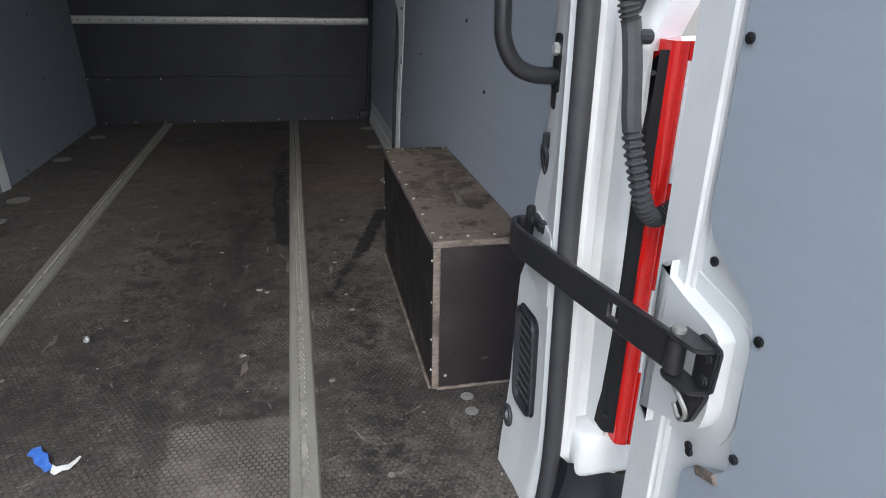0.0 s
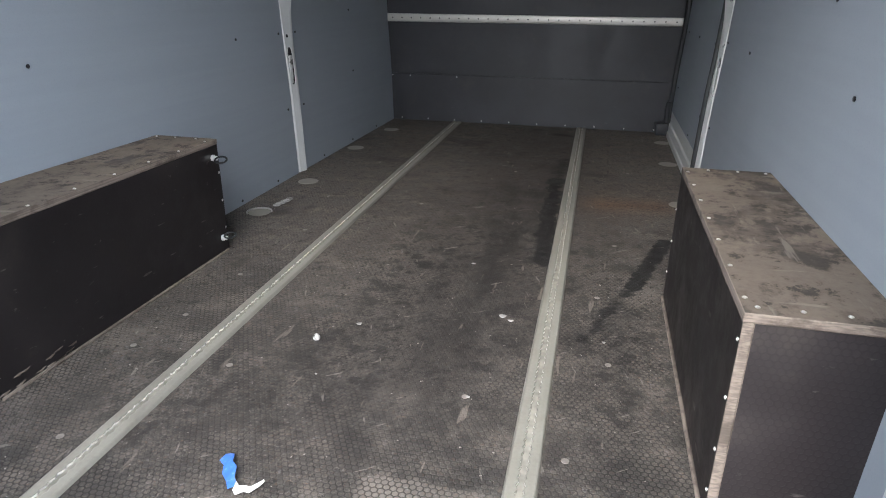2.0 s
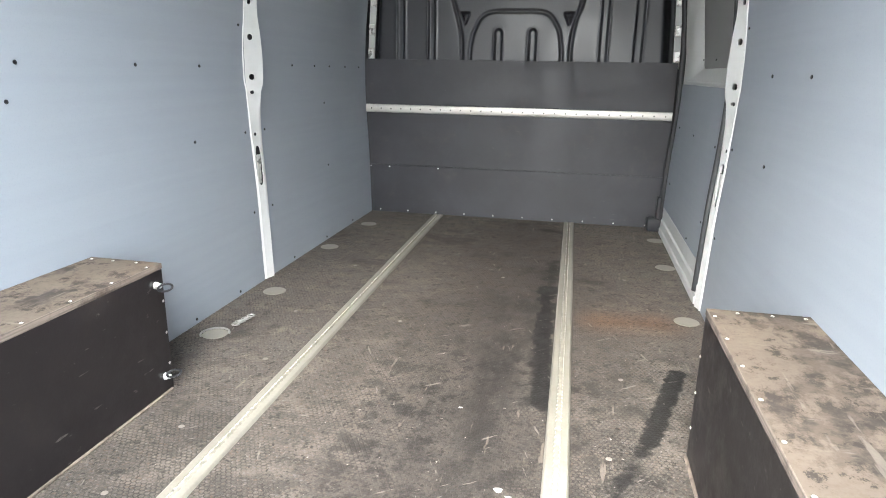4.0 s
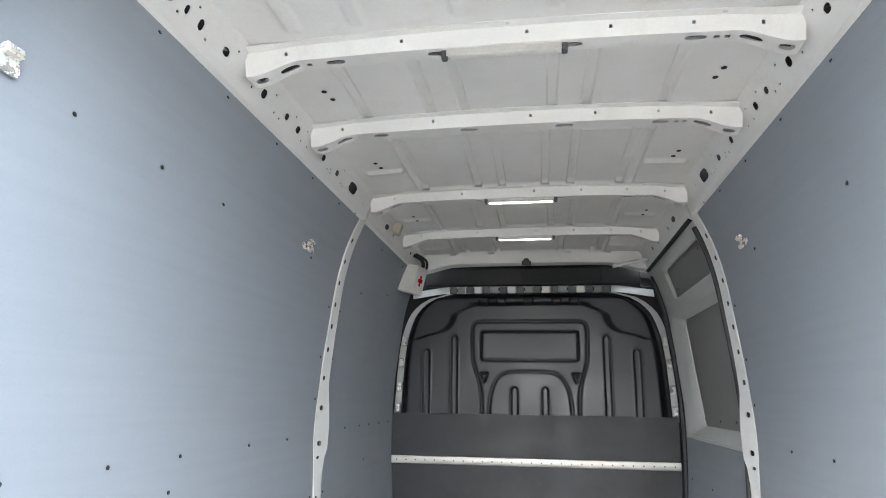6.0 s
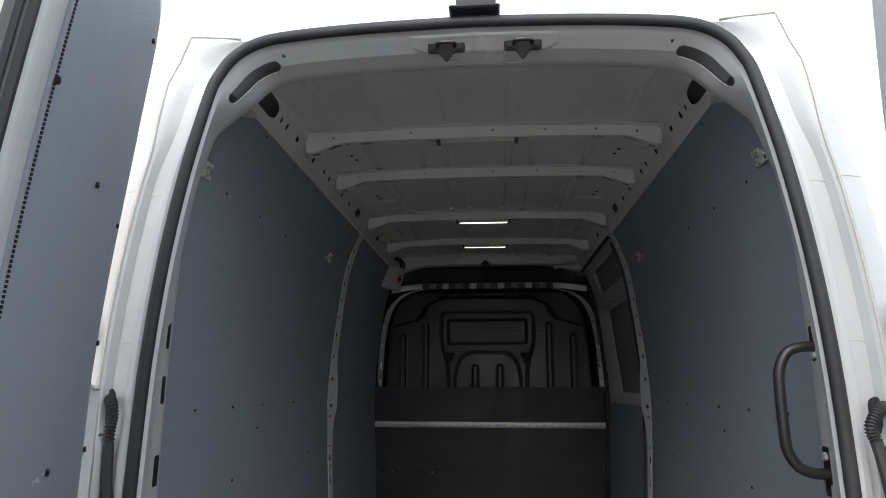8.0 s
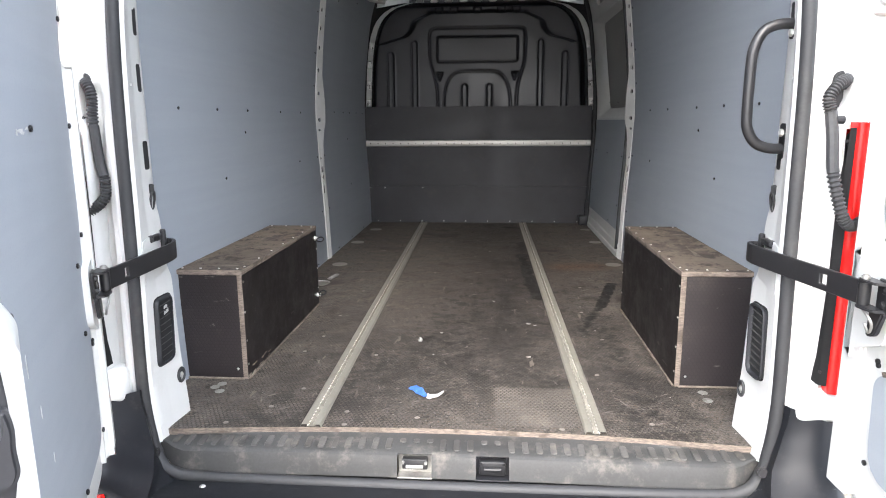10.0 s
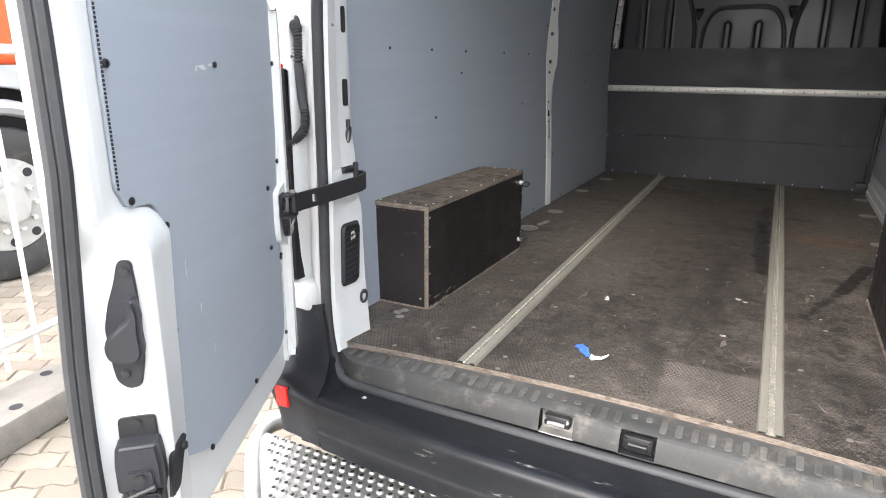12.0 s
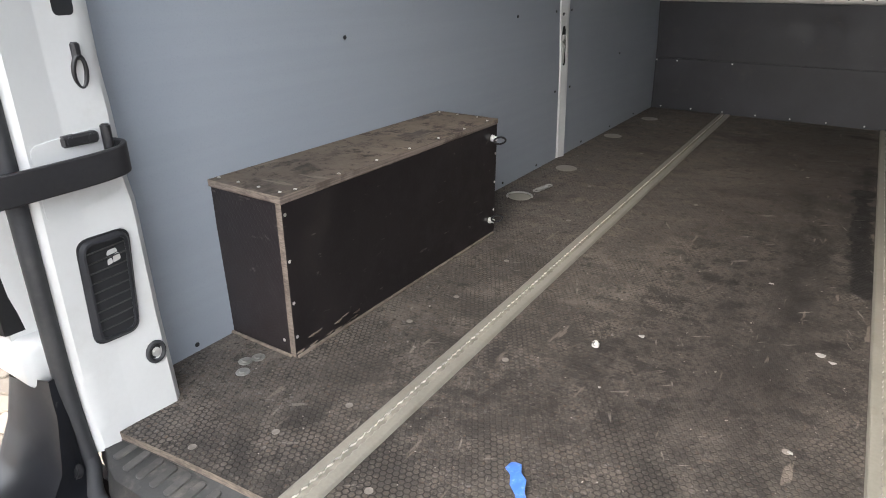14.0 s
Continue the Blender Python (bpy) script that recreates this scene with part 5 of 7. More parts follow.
def bumper_corner(sx):
    """Raised end that sweeps up beside the door opening and wraps round the side."""
    x0 = 0.7305 if sx < 0 else 0.7545

    def at(u, v):                # u: inboard edge to the flank, v: bottom to top
        """Skin of the corner."""
        z = -0.262 + lerp(((0, 0.372), (0.35, 0.372), (1, 0.408)), 1 - u) * v
        flare = (1 - ease(-0.075, 0.20, z)) if z > -0.085 else 1.0
        x = x0 + (0.045 + 0.02 * v) * ease(-0.10, 0.14, z) * (1 - u) + u * (0.235 + (0.050 * ease(-0.20, -0.06, z) if sx < 0 else 0.0)) * (1 - 0.05 * (1 - flare))
        inner = lerp(((-0.27, -0.06), (-0.245, -0.150), (-0.19, -0.160), (-0.10, -0.166), (-0.084, -0.155), (-0.05, -0.105), (0.0, -0.062), (0.08, -0.035), (0.2, -0.022)), z)
        wrap = -0.0 + 0.16 * ease(0.62, 1.0, u) ** 1.6 + 0.02 * u
        out = lerp(((-0.27, -0.05), (-0.245, -0.14), (-0.1, -0.155), (-0.062, -0.142), (-0.03, -0.105), (0.03, -0.072), (0.1, -0.05), (0.2, -0.03)), z)
        y = (inner * (1 - ease(0.0, 0.5, u)) + out * ease(0.0, 0.5, u)) + wrap
        return (sx * x, y, z)
    bm = sheet(at, steps(0, 1, 20), steps(0, 1, 36))
    part("corner_section", bm, BUMPER, bump, smooth=60)
    def gutter(u, v):
        x, y, z = at(0, 0.40 + 0.60 * v)
        q = Vector((sx * (float(np.interp(z, (-0.11, -0.09, -0.07, -0.04, 0.0, 0.06, 0.2), (0.70, 0.715, 0.745, 0.772, 0.792, 0.800, 0.803))) + 0.002), -0.014, z - 0.004))
        p = Vector((x, y, z))
        k = p * (1 - u) + q * u
        k.y += 0.016 * math.sin(u * math.pi)
        return k
    bm = sheet(gutter, steps(0, 1, 6), steps(0, 1, 20))
    part("corner_gutter", bm, BUMPER, bump)
    q = at(0.50, 0.40)
    bm = prism(rounded(((-0.028, -0.034), (0.024, -0.038), (0.032, 0.022), (-0.024, 0.034)), 0.008), 0, 0.008,
               lambda a, b, c: (q[0] + sx * (a * 0.9), q[1] + 0.001 - c + 0.5 * max(0.0, a) ** 1.3, q[2] + b), 0.003)
    part("reflector", bm, RED, bump, "red plastic reflector")
    bm = disc((sx * 0.765, -0.036, -0.02), (0, -1, 0.3), 0.013, 0.014, 12, 0.003)
    part("fixing_bolt", bm, METAL_BLACK, bump)


bumper_corner(-1)
bumper_corner(1)
bm = disc((-0.628, -0.072, -0.093), (0, 0, 1), 0.008, 0.006, 10, 0.001)
part("rivet", bm, ZINC, bump)
bm = box(-0.95, 0.95, 0.02, 0.04, -0.38, -0.10, 0)
part("inner_beam", bm, DARK, bump)

# perforated step under the bumper
step = thing("rear_step", "galvanised tow step with raised anti-slip holes and bent tube ends", "step", (0, -0.2, -0.32))
TZ = -0.305
half = lambda y: 1.0 - max(0.0, -0.12 - y) * 0.98
bm = prism([(-half(y), y) for y in steps(-0.085, -0.42, 8)] + [(half(y), y) for y in steps(-0.42, -0.085, 8)], TZ - 0.03, TZ, lambda a, b, c: (a, b, c), 0.004)
part("tread", bm, GALV, step)
for sx in (-1, 1):
    bm = tube(smooth_line(((sx * 0.90, 0.18, TZ - 0.07), (sx * 0.99, 0.08, TZ - 0.04), (sx * 1.035, 0.0, TZ - 0.024), (sx * 1.03, -0.08, TZ - 0.02), (sx * 0.97, -0.175, TZ - 0.02), (sx * 0.86, -0.29, TZ - 0.02), (sx * 0.74, -0.41, TZ - 0.02)), 6), 0.026, 12)
    part("end_tube", bm, GALV, step)
bm = disc((0, 0, 0.003), (0, 0, 1), 0.0125, 0.006, 12, 0, r2=0.0085)
stamps = [(x, y) for j, y in enumerate(steps(-0.385, -0.10, 9)) for x in steps(-0.965 + 0.016 * (j % 2), 0.965 - 0.016 * (1 - j % 2), 58) if (x < 0.35 or j < 3) and abs(x) < half(y) - 0.035]
near = [p for p in stamps if p[0] < -0.05][:280]
repeat("raised_hole", bm, GALV, [Matrix.Translation((x, y, TZ)) for x, y in near], step)
bm = bmesh.new()
for x, y in stamps:
    if (x, y) not in near:
        disc((x, y, TZ + 0.003), (0, 0, 1), 0.0125, 0.006, 10, 0, r2=0.0085, bm=bm)
tagged(part("raised_hole_field", bm, GALV, step), kind="stuff")
# black circles on the stamps paint the dark inside each hole
bm = bmesh.new()
for x, y in stamps:
    own = bmesh.new()
    bmesh.ops.create_circle(own, cap_ends=True, segments=8, radius=0.0062)
    bmesh.ops.translate(own, verts=own.verts, vec=(x, y, TZ + 0.0064))
    join(bm, own)
tagged(part("hole_opening", bm, DARK, step, normals=False, smooth=0), kind="stuff")

# tail lamps
def lamp_run(sx, sec, z0, z1, tip=0.0):
    """A section in plan drawn upwards, its inboard side cut away towards the top."""
    def at(u, v):
        x, y = lerp([(i, p[0]) for i, p in enumerate(sec)], v), lerp([(i, p[1]) for i, p in enumerate(sec)], v)
        cutaway = tip * ease(z1 - 0.13, z1, u) * (1 - ease(0, 2.6, v))
        return (x + cutaway + lamp_shift(sx, u) + (0.018 * ease(0.885, 0.896, x) if sx < 0 else 0), y, u)
    return at


for sx in (-1, 1):
    tl = thing("tail_light", "tall red and clear rear lamp with wide black inner bezel", "tail light", (sx * 0.91, 0.0, 0.2), "tail lights")

    def lamp(nm, mat, sec, z0, z1, tip=0.0):
        f = lamp_run(sx, sec, z0, z1, tip)
        zs, vs = steps(z0, z1, 10), range(len(sec))
        bm = sheet(lambda u, v: (sx * f(u, v)[0], f(u, v)[1], u), zs, vs)
        for z in (z0, z1):
            vv = [bm.verts.new((sx * f(z, v)[0], f(z, v)[1], z)) for v in vs]
            bm.faces.new(vv)
        bmesh.ops.remove_doubles(bm, verts=bm.verts, dist=0.0003)
        return part(nm, bm, mat, tl, smooth=50)
    bz = 0.010 if sx > 0 else 0.0
    lamp("bezel", BEZEL, ((0.869 + bz, 0.028), (0.869 + bz, -0.036), (0.872 + bz, -0.042), (0.893, -0.047), (0.898, -0.049), (0.898, 0.02)), 0.212, 0.803, 0.024)
    lamp("lens_strip", RED, ((0.8955, 0.0), (0.8955, -0.050), (0.898, -0.056), (0.912, -0.061), (0.9155, -0.059), (0.9155, 0.0)), 0.196, 0.815)
    outer = ((0.916, 0.0), (0.916, -0.060), (0.935, -0.063), (0.957, -0.054), (0.972, -0.03), (0.978, 0.03))
    for z0, z1, m, nm in ((0.792, 0.815, RED, "end_lens"), (0.632, 0.791, CLEAR, "clear_lens"), (0.472, 0.631, RED, "red_lens"), (0.332, 0.471, CLEAR, "clear_lens"), (0.196, 0.331, RED, "red_lens")):
        lamp(nm, m, outer, z0, z1)
    for z in (0.775, 0.245):
        part("fixing_screw", disc((sx * (0.880 + lamp_shift(sx, z)), -0.043, z), (-sx * 0.6, -0.8, 0), 0.0035, 0.004, 8), SCREW, tl)

# wiring conduits between body and doors
HOSE = {-1: ((-0.886, 0.03, 0.905), (-0.874, 0.0, 0.914), (-0.857, -0.010, 0.885), (-0.864, -0.004, 0.84), (-0.863, -0.002, 0.78), (-0.859, -0.002, 0.724), (-0.850, -0.004, 0.68), (-0.853, -0.010, 0.642),
             (-0.870, -0.026, 0.612), (-0.888, -0.06, 0.603), (-0.892, -0.10, 0.625)),
        1: ((0.878, 0.03, 0.89), (0.865, -0.02, 0.905), (0.838, -0.046, 0.895), (0.815, -0.056, 0.865), (0.822, -0.058, 0.83), (0.824, -0.070, 0.78), (0.824, -0.084, 0.72), (0.834, -0.096, 0.66),
            (0.850, -0.100, 0.612), (0.870, -0.096, 0.598), (0.892, -0.098, 0.612), (0.915, -0.106, 0.64))}
for sx in (-1, 1):
    c = thing("wiring_conduit", "grey ribbed rubber wiring conduit looping from pillar to door", "conduit", (sx * 0.86, -0.02, 0.9), "door conduits")
    fine = smooth_line(smooth_line([(x + 0.016, y - 0.010, z) if sx < 0 and i < 8 else (x, y, z) for i, (x, y, z) in enumerate(HOSE[sx])], 12), 2)
    k = len(fine)
    rad = [0.0116 + (0.0018 * (1 if (i // 2) % 2 else -1) if (i < k * 0.34 or i > k * 0.56) else 0.0004) for i in range(k)]
    bm = tube(fine, 0.015, 10, radii=rad)
    part("hose", bm, RUBBER, c)
    gx, gy, gz = HOSE[sx][0]
    bm = prism(rounded(((-0.024, -0.046), (0.024, -0.046), (0.024, 0.036), (-0.024, 0.036)), 0.022, 5), 0, 0.014, lambda a, b, e: (gx + a, 0.026 - e, gz + b), 0.003)
    part("grommet", bm, RUBBER, c)
    q = Vector(HOSE[sx][3 if sx < 0 else 4])
    bm = disc(q + Vector((sx * 0.016, -0.004, -0.01)), (1, 0, 0), 0.009, 0.020, 10, 0.002)
    part("clip", bm, ABS, c)

# grab handle on the kerb-side pillar
gh = thing("grab_handle", "black steel tube grab handle bolted to the white rear pillar", "handle", (0.79, 0.11, 0.9))
pts = smooth_line(((0.800, 0.112, 1.040), (0.765, 0.112, 1.038), (0.735, 0.112, 1.024), (0.717, 0.112, 0.99), (0.712, 0.112, 0.95), (0.712, 0.112, 0.84), (0.716, 0.112, 0.80), (0.735, 0.112, 0.768), (0.765, 0.112, 0.754), (0.802, 0.112, 0.752)), 6)
bm = tube(pts, 0.0125, 14)
part("grip", bm, METAL_BLACK, gh)
for z, s in ((1.048, 1), (0.770, -1)):
    bm = prism(rounded(((0.095, z - 0.042), (0.129, z - 0.042), (0.129, z + 0.042), (0.095, z + 0.042)), 0.006), 0, 0.007, lambda a, b, c: (0.806 - c, a, b), 0.002)
    pl = part("mount", bm, METAL_BLACK, gh)
    bm = disc((0.797, 0.112, z - s * 0.0 + (0.02 if s < 0 else -0.028) * 1.0), (-1, 0, 0), 0.0095, 0.010, 6, 0.001)
    part("bolt", bm, ZINC, pl)

# ---- rear doors, both open ----
def rear_door(name, label, sx, origin, way, lock):
    """A hinged rear door; s runs from the hinge side to the free edge, n points to the lined inside."""
    ang = radians(way)
    d = Vector((math.cos(ang), math.sin(ang), 0))
    nn = Vector((-d.y, d.x, 0)) if sx < 0 else Vector((d.y, -d.x, 0))
    O = Vector(origin)
    door = thing(name, label, "rear door", (origin[0], origin[1], origin[2] - 0.05), kind="structure")

    def at(s, z, n):
        k = max(0.0, (z - 0.95) / 0.95)
        return O + d * s + nn * (n + 0.10 * k ** 1.5) + Vector((0, 0, z))

    def slab(nm, poly, lo, hi, mat, bev=0.004, parent=None, lab="", cut=0, seg=2):
        return part(nm, prism(poly, lo, hi, at, bev, seg=seg, cut=cut), mat, parent or door, lab)
    # shell: outer skin and the inner pan
    rim_s = 0.765 if lock else 0.835
    hx = -0.098 if lock else -0.14      # hinge edge
    outer = rounded(((hx + 0.02, -0.05), (rim_s, -0.05), (rim_s, 1.86), (0.06, 1.86), (0.005, 1.78), (hx + 0.06, 1.45), (hx, 1.0), (hx, 0.35)), (0.05, 0.03, 0.04, 0.09, 0.15, 0.5, 0.5, 0.3), 6)
    slab("outer_skin", outer, -0.085, -0.060, WHITE, 0.004, cut=14)
    far_s = 0.757 if lock else 0.788
    pan = rounded(((-0.07, 0.0), (far_s, -0.015), (far_s, 1.83), (0.085, 1.83), (0.01, 1.75), (min(-0.06, hx + 0.065), 1.45), (hx + 0.012, 1.0), (hx + 0.012, 0.40), (hx + 0.035, 0.30)), (0.10, 0.03, 0.04, 0.09, 0.15, 0.5, 0.5, 0.1, 0.1), 6)
    slab("inner_pan", pan, -0.066, -0.016, WHITE, 0.016, cut=14, seg=3)
    if lock:
        for off, r in ((0.0, 0.0115), (0.010, 0.009)):
            bm = tube([at(0.803 + off, z, lerp(((0.3, -0.052), (0.42, -0.048), (0.69, -0.026), (0.85, -0.024)), z) - off * 0.8) for z in steps(-0.03, 1.84, 36)], r, 8)
            part("edge_seal", bm, RUBBER, door, "black rubber edge seal")
    # lining board with the cut-out round the lock
    zl, zh = 0.105, 1.76
    if lock:
        poly = ((0.0, zl), (0.50, zl), (0.638, 0.172), (0.628, 0.36), (0.613, 0.56), (0.616, 0.612), (0.636, 0.624), (0.700, 0.630), (0.712, 0.648), (0.727, 0.664), (0.727, zh), (0.11, zh), (0.0, 1.45), (-0.040, 1.05), (-0.028, 0.64), (-0.012, 0.575), (-0.002, 0.34))
        rad = (0.07, 0.02, 0.012, 0.02, 0.03, 0.02, 0.02, 0.015, 0.015, 0.015, 0.04, 0.1, 0.3, 0.2, 0.03, 0.02, 0.02)
    else:
        poly = ((0.0, zl), (0.74, zl), (0.74, zh), (0.11, zh), (0.0, 1.45), (-0.045, 1.05), (-0.045, 0.62), (0.055, 0.56), (0.065, 0.36), (-0.01, 0.31))
        rad = (0.07, 0.03, 0.04, 0.1, 0.3, 0.2, 0.03, 0.03, 0.02, 0.02)
    slab("lining_board", rounded(poly, rad, 4), -0.017, -0.004, LINING, 0.0015, lab="blue-grey plastic door lining with scuffs", cut=14, seg=1)
    # white pocket at the hinge side that carries the check strap
    ps = -0.062 if lock else -0.100
    slab("strap_pocket", rounded(((ps, 0.32), (-0.02, 0.350), (0.036, 0.372), (0.052, 0.41), (0.050, 0.525), (0.022, 0.546), (-0.050, 0.560), (ps, 0.58)), (0.01, 0.03, 0.03, 0.03, 0.03, 0.03, 0.03, 0.01), 5), -0.05, 0.010, WHITE, 0.022, seg=4)
    sp = [(0.0, 0.13), (0.0, 0.35), (0.255, 0.118), (0.521, 0.118), (0.715, 0.831) if lock else (0.70, 0.83), (0.337, 0.828), (0.715, 1.32), (0.34, 1.30), (0.03, 1.30), (0.70, 1.70), (0.16, 1.68), (-0.03, 0.83), (-0.02, 1.05), (0.070, 0.539), (0.074, 0.390), (-0.018, 0.592), (0.003, 0.343)]
    if lock:
        sp += [(0.696, 0.640), (0.600, 0.580), (0.613, 0.402), (0.625, 0.239)]
    turn = nn.to_track_quat("Z", "Y").to_matrix().to_4x4()
    repeat("screw", screw_head(0.006, 0.005), SCREW, [Matrix.Translation(at(s, z, -0.003 if s < 0.05 and 0.36 < z < 0.57 else -0.0035)) @ turn for s, z in sp], door)
    # pale scuff marks on the lining
    rs = random.Random(11 if lock else 12)
    for s0, z0, w, h in ((0.392, 0.824, 0.030, 0.006), (0.352, 0.828, 0.018, 0.0035), (0.420, 0.822, 0.007, 0.009), (0.545, 0.49, 0.0025, 0.022), (0.50, 0.40, 0.002, 0.012), (0.46, 0.30, 0.002, 0.014)) if lock else ((0.28, 0.70, 0.003, 0.02), (0.40, 0.46, 0.012, 0.003)):
        ring = [(s0 + w * math.cos(t) * rs.uniform(0.35, 1.0), z0 + h * math.sin(t) * rs.uniform(0.35, 1.0)) for t in steps(0, 2 * math.pi, 12)[:-1]]
        slab("scuff_mark", ring, -0.0045, -0.0034, SCUFF, 0)
    # wear marks of bare board on the pocket's corner
    if not lock:
        slab("hinge_flange", rounded(((-0.125, 0.02), (-0.055, 0.02), (-0.055, 1.02), (-0.125, 1.02)), 0.01, 3), -0.05, -0.001, WHITE, 0.006, cut=14)
        slab("chipped_edge", ((0.018, 0.335), (0.05, 0.348), (0.058, 0.338), (0.024, 0.326)), -0.004, 0.002, EDGE, 0.001)
    if lock:
        slab("hinge_flange", rounded(((-0.074, 0.06), (-0.014, 0.03), (-0.014, 0.62), (-0.022, 0.98), (-0.074, 0.96)), (0.02, 0.015, 0.02, 0.02, 0.02), 5), -0.05, 0.014, WHITE, 0.020, cut=14, seg=3)
        # steel of the lock side: a swell beside the lining and the end flank towards the seal
        EDGE_S = ((-0.02, 0.645), (0.2, 0.638), (0.333, 0.628), (0.43, 0.623), (0.537, 0.613), (0.58, 0.609), (0.606, 0.613), (0.618, 0.625), (0.626, 0.655), (0.632, 0.698), (0.648, 0.712), (0.664, 0.724), (1.9, 0.724))
        SWELL = ((0.0, -0.012), (0.006, 0.008), (0.62, 0.026), (0.92, 0.038), (1.0, 0.031), (1.08, 0.0), (1.15, -0.030), (1.27, -0.046), (1.38, -0.062))
        PLAIN = ((0.0, -0.016), (0.1, -0.008), (0.4, -0.007), (0.6, -0.007), (0.7, -0.008), (0.85, -0.009), (1.0, -0.012), (1.2, -0.022), (1.4, -0.055))

        def lock_side(u, v):
            e = lerp(EDGE_S, u)
            a0, n0 = lerp([(i, p[0]) for i, p in enumerate(SWELL)], v), lerp([(i, p[1]) for i, p in enumerate(SWELL)], v)
            a1, n1 = lerp([(i, p[0]) for i, p in enumerate(PLAIN)], v), lerp([(i, p[1]) for i, p in enumerate(PLAIN)], v)
            k = ease(0.566, 0.634, u)
            s0 = e + (0.748 - e) * min(a0, 1.0) + max(0.0, a0 - 1.0) * 0.135
            s1 = e + (0.785 - e) * min(a1, 1.0) + max(0.0, a1 - 1.0) * 0.04
            return at(s0 + (s1 - s0) * k, u, n0 + (n1 - n0) * k)
        bm = sheet(lock_side, steps(-0.02, 0.55, 14) + steps(0.56, 0.70, 36) + steps(0.74, 1.80, 14), steps(0, 8, 32))
        part("lock_side", bm, WHITE, door, smooth=60)

        def flank(a, z, h):
            """Place on the end flank: a towards the seal, h away from the steel."""
            return at(0.7625 + 0.3162 * a + 0.9487 * h, z, 0.001 - 0.9487 * a + 0.3162 * h)
        # dotted trim along the board's free edge
        bm = bmesh.new()
        for i in range(196):
            z = 0.664 + i * 0.0056
            a = at(0.7285, z, 0.0)
            box(-0.0012, 0.0012, -0.001, 0.001, -0.0019, 0.0019, 0, bm)
            bmesh.ops.translate(bm, verts=bm.verts[-8:], vec=a)
        tagged(part("edge_trim", bm, SCREW, door, smooth=0), kind="stuff")

        def fitted(nm, poly, lo, hi, mat, bev=0.003, parent=None, lab="", seg=2, r=0.008):
            return part(nm, prism(rounded(poly, r, 4), lo, hi, flank, bev, seg=seg), mat, parent or door, lab)
        out = Vector(flank(0, 0, 1)) - Vector(flank(0, 0, 0))
        # inside handle
        fitted("handle_plate", ((-0.002, 0.572), (-0.020, 0.572), (-0.023, 0.519), (-0.0215, 0.424), (-0.0135, 0.382), (0.004, 0.378), (0.019, 0.392), (0.022, 0.417), (0.025, 0.475), (0.017, 0.510), (0.006, 0.541)), 0.001, 0.007, ABS, 0.002)
        h = fitted("handle_lever", ((-0.010, 0.520), (-0.021, 0.520), (-0.0255, 0.495), (-0.0235, 0.47), (-0.0255, 0.44), (-0.018, 0.424), (0.004, 0.421), (0.022, 0.430), (0.027, 0.45), (0.019, 0.470), (0.003, 0.483), (-0.007, 0.492)),
                   0.006, 0.026, ABS, 0.006, seg=3, lab="black plastic lever", r=0.009)
        for a, z in ((-0.010, 0.558), (0.006, 0.405)):
            part("bolt", disc(Vector(flank(a, z, 0.009)), out, 0.0065, 0.005, 10, 0.0015), METAL_BLACK, h)
        k = fitted("lock_plate", ((0.0275, 0.332), (-0.025, 0.332), (-0.027, 0.15), (0.030, 0.15)), 0.001, 0.006, METAL_BLACK, 0.002)
        fitted("lock_housing", ((0.030, 0.302), (-0.028, 0.302), (-0.032, 0.270), (-0.032, 0.222), (0.034, 0.222), (0.034, 0.270)), 0.005, 0.036, ABS, 0.007, k, seg=3)
        fitted("latch_mouth", ((0.020, 0.262), (-0.018, 0.262), (-0.018, 0.226), (0.020, 0.226)), 0.034, 0.040, ABS, 0.002, k)
        fitted("latch_hook", ((0.030, 0.222), (-0.024, 0.222), (-0.024, 0.206), (0.034, 0.198)), 0.005, 0.044, ABS, 0.004, k)
        part("latch_bar", tube([flank(0.026, 0.219, 0.042), flank(-0.020, 0.236, 0.044)], 0.004, 8), ABS, k)
        for a, z, hh, r in ((0.002, 0.322, 0.008, 0.008), (0.0, 0.250, 0.042, 0.008), (0.012, 0.228, 0.042, 0.006), (-0.014, 0.232, 0.042, 0.006), (0.0, 0.166, 0.008, 0.008)):
            part("bolt", disc(Vector(flank(a, z, hh)), out, r, 0.005, 10, 0.0015), METAL_BLACK, k)
        part("lock_claw", prism(rounded(((0.700, 0.266), (0.752, 0.256), (0.765, 0.190), (0.738, 0.195)), 0.005, 3), 0.034, 0.041, at, 0.002), METAL_BLACK, k)
        part("bolt", disc(at(0.716, 0.252, 0.043), nn, 0.007, 0.006, 8, 0.001), METAL_BLACK, k)
    return door, at, d, nn


LEFT = rear_door("door_1", "open white rear door with grey lining, black handle and lock", -1, (-0.800, -0.180, -0.014), -64.5, True)
RIGHT = rear_door("door_2", "open white rear door with scuffed grey lining board", 1, (0.869, -0.245, 0.0), -88.0, False)


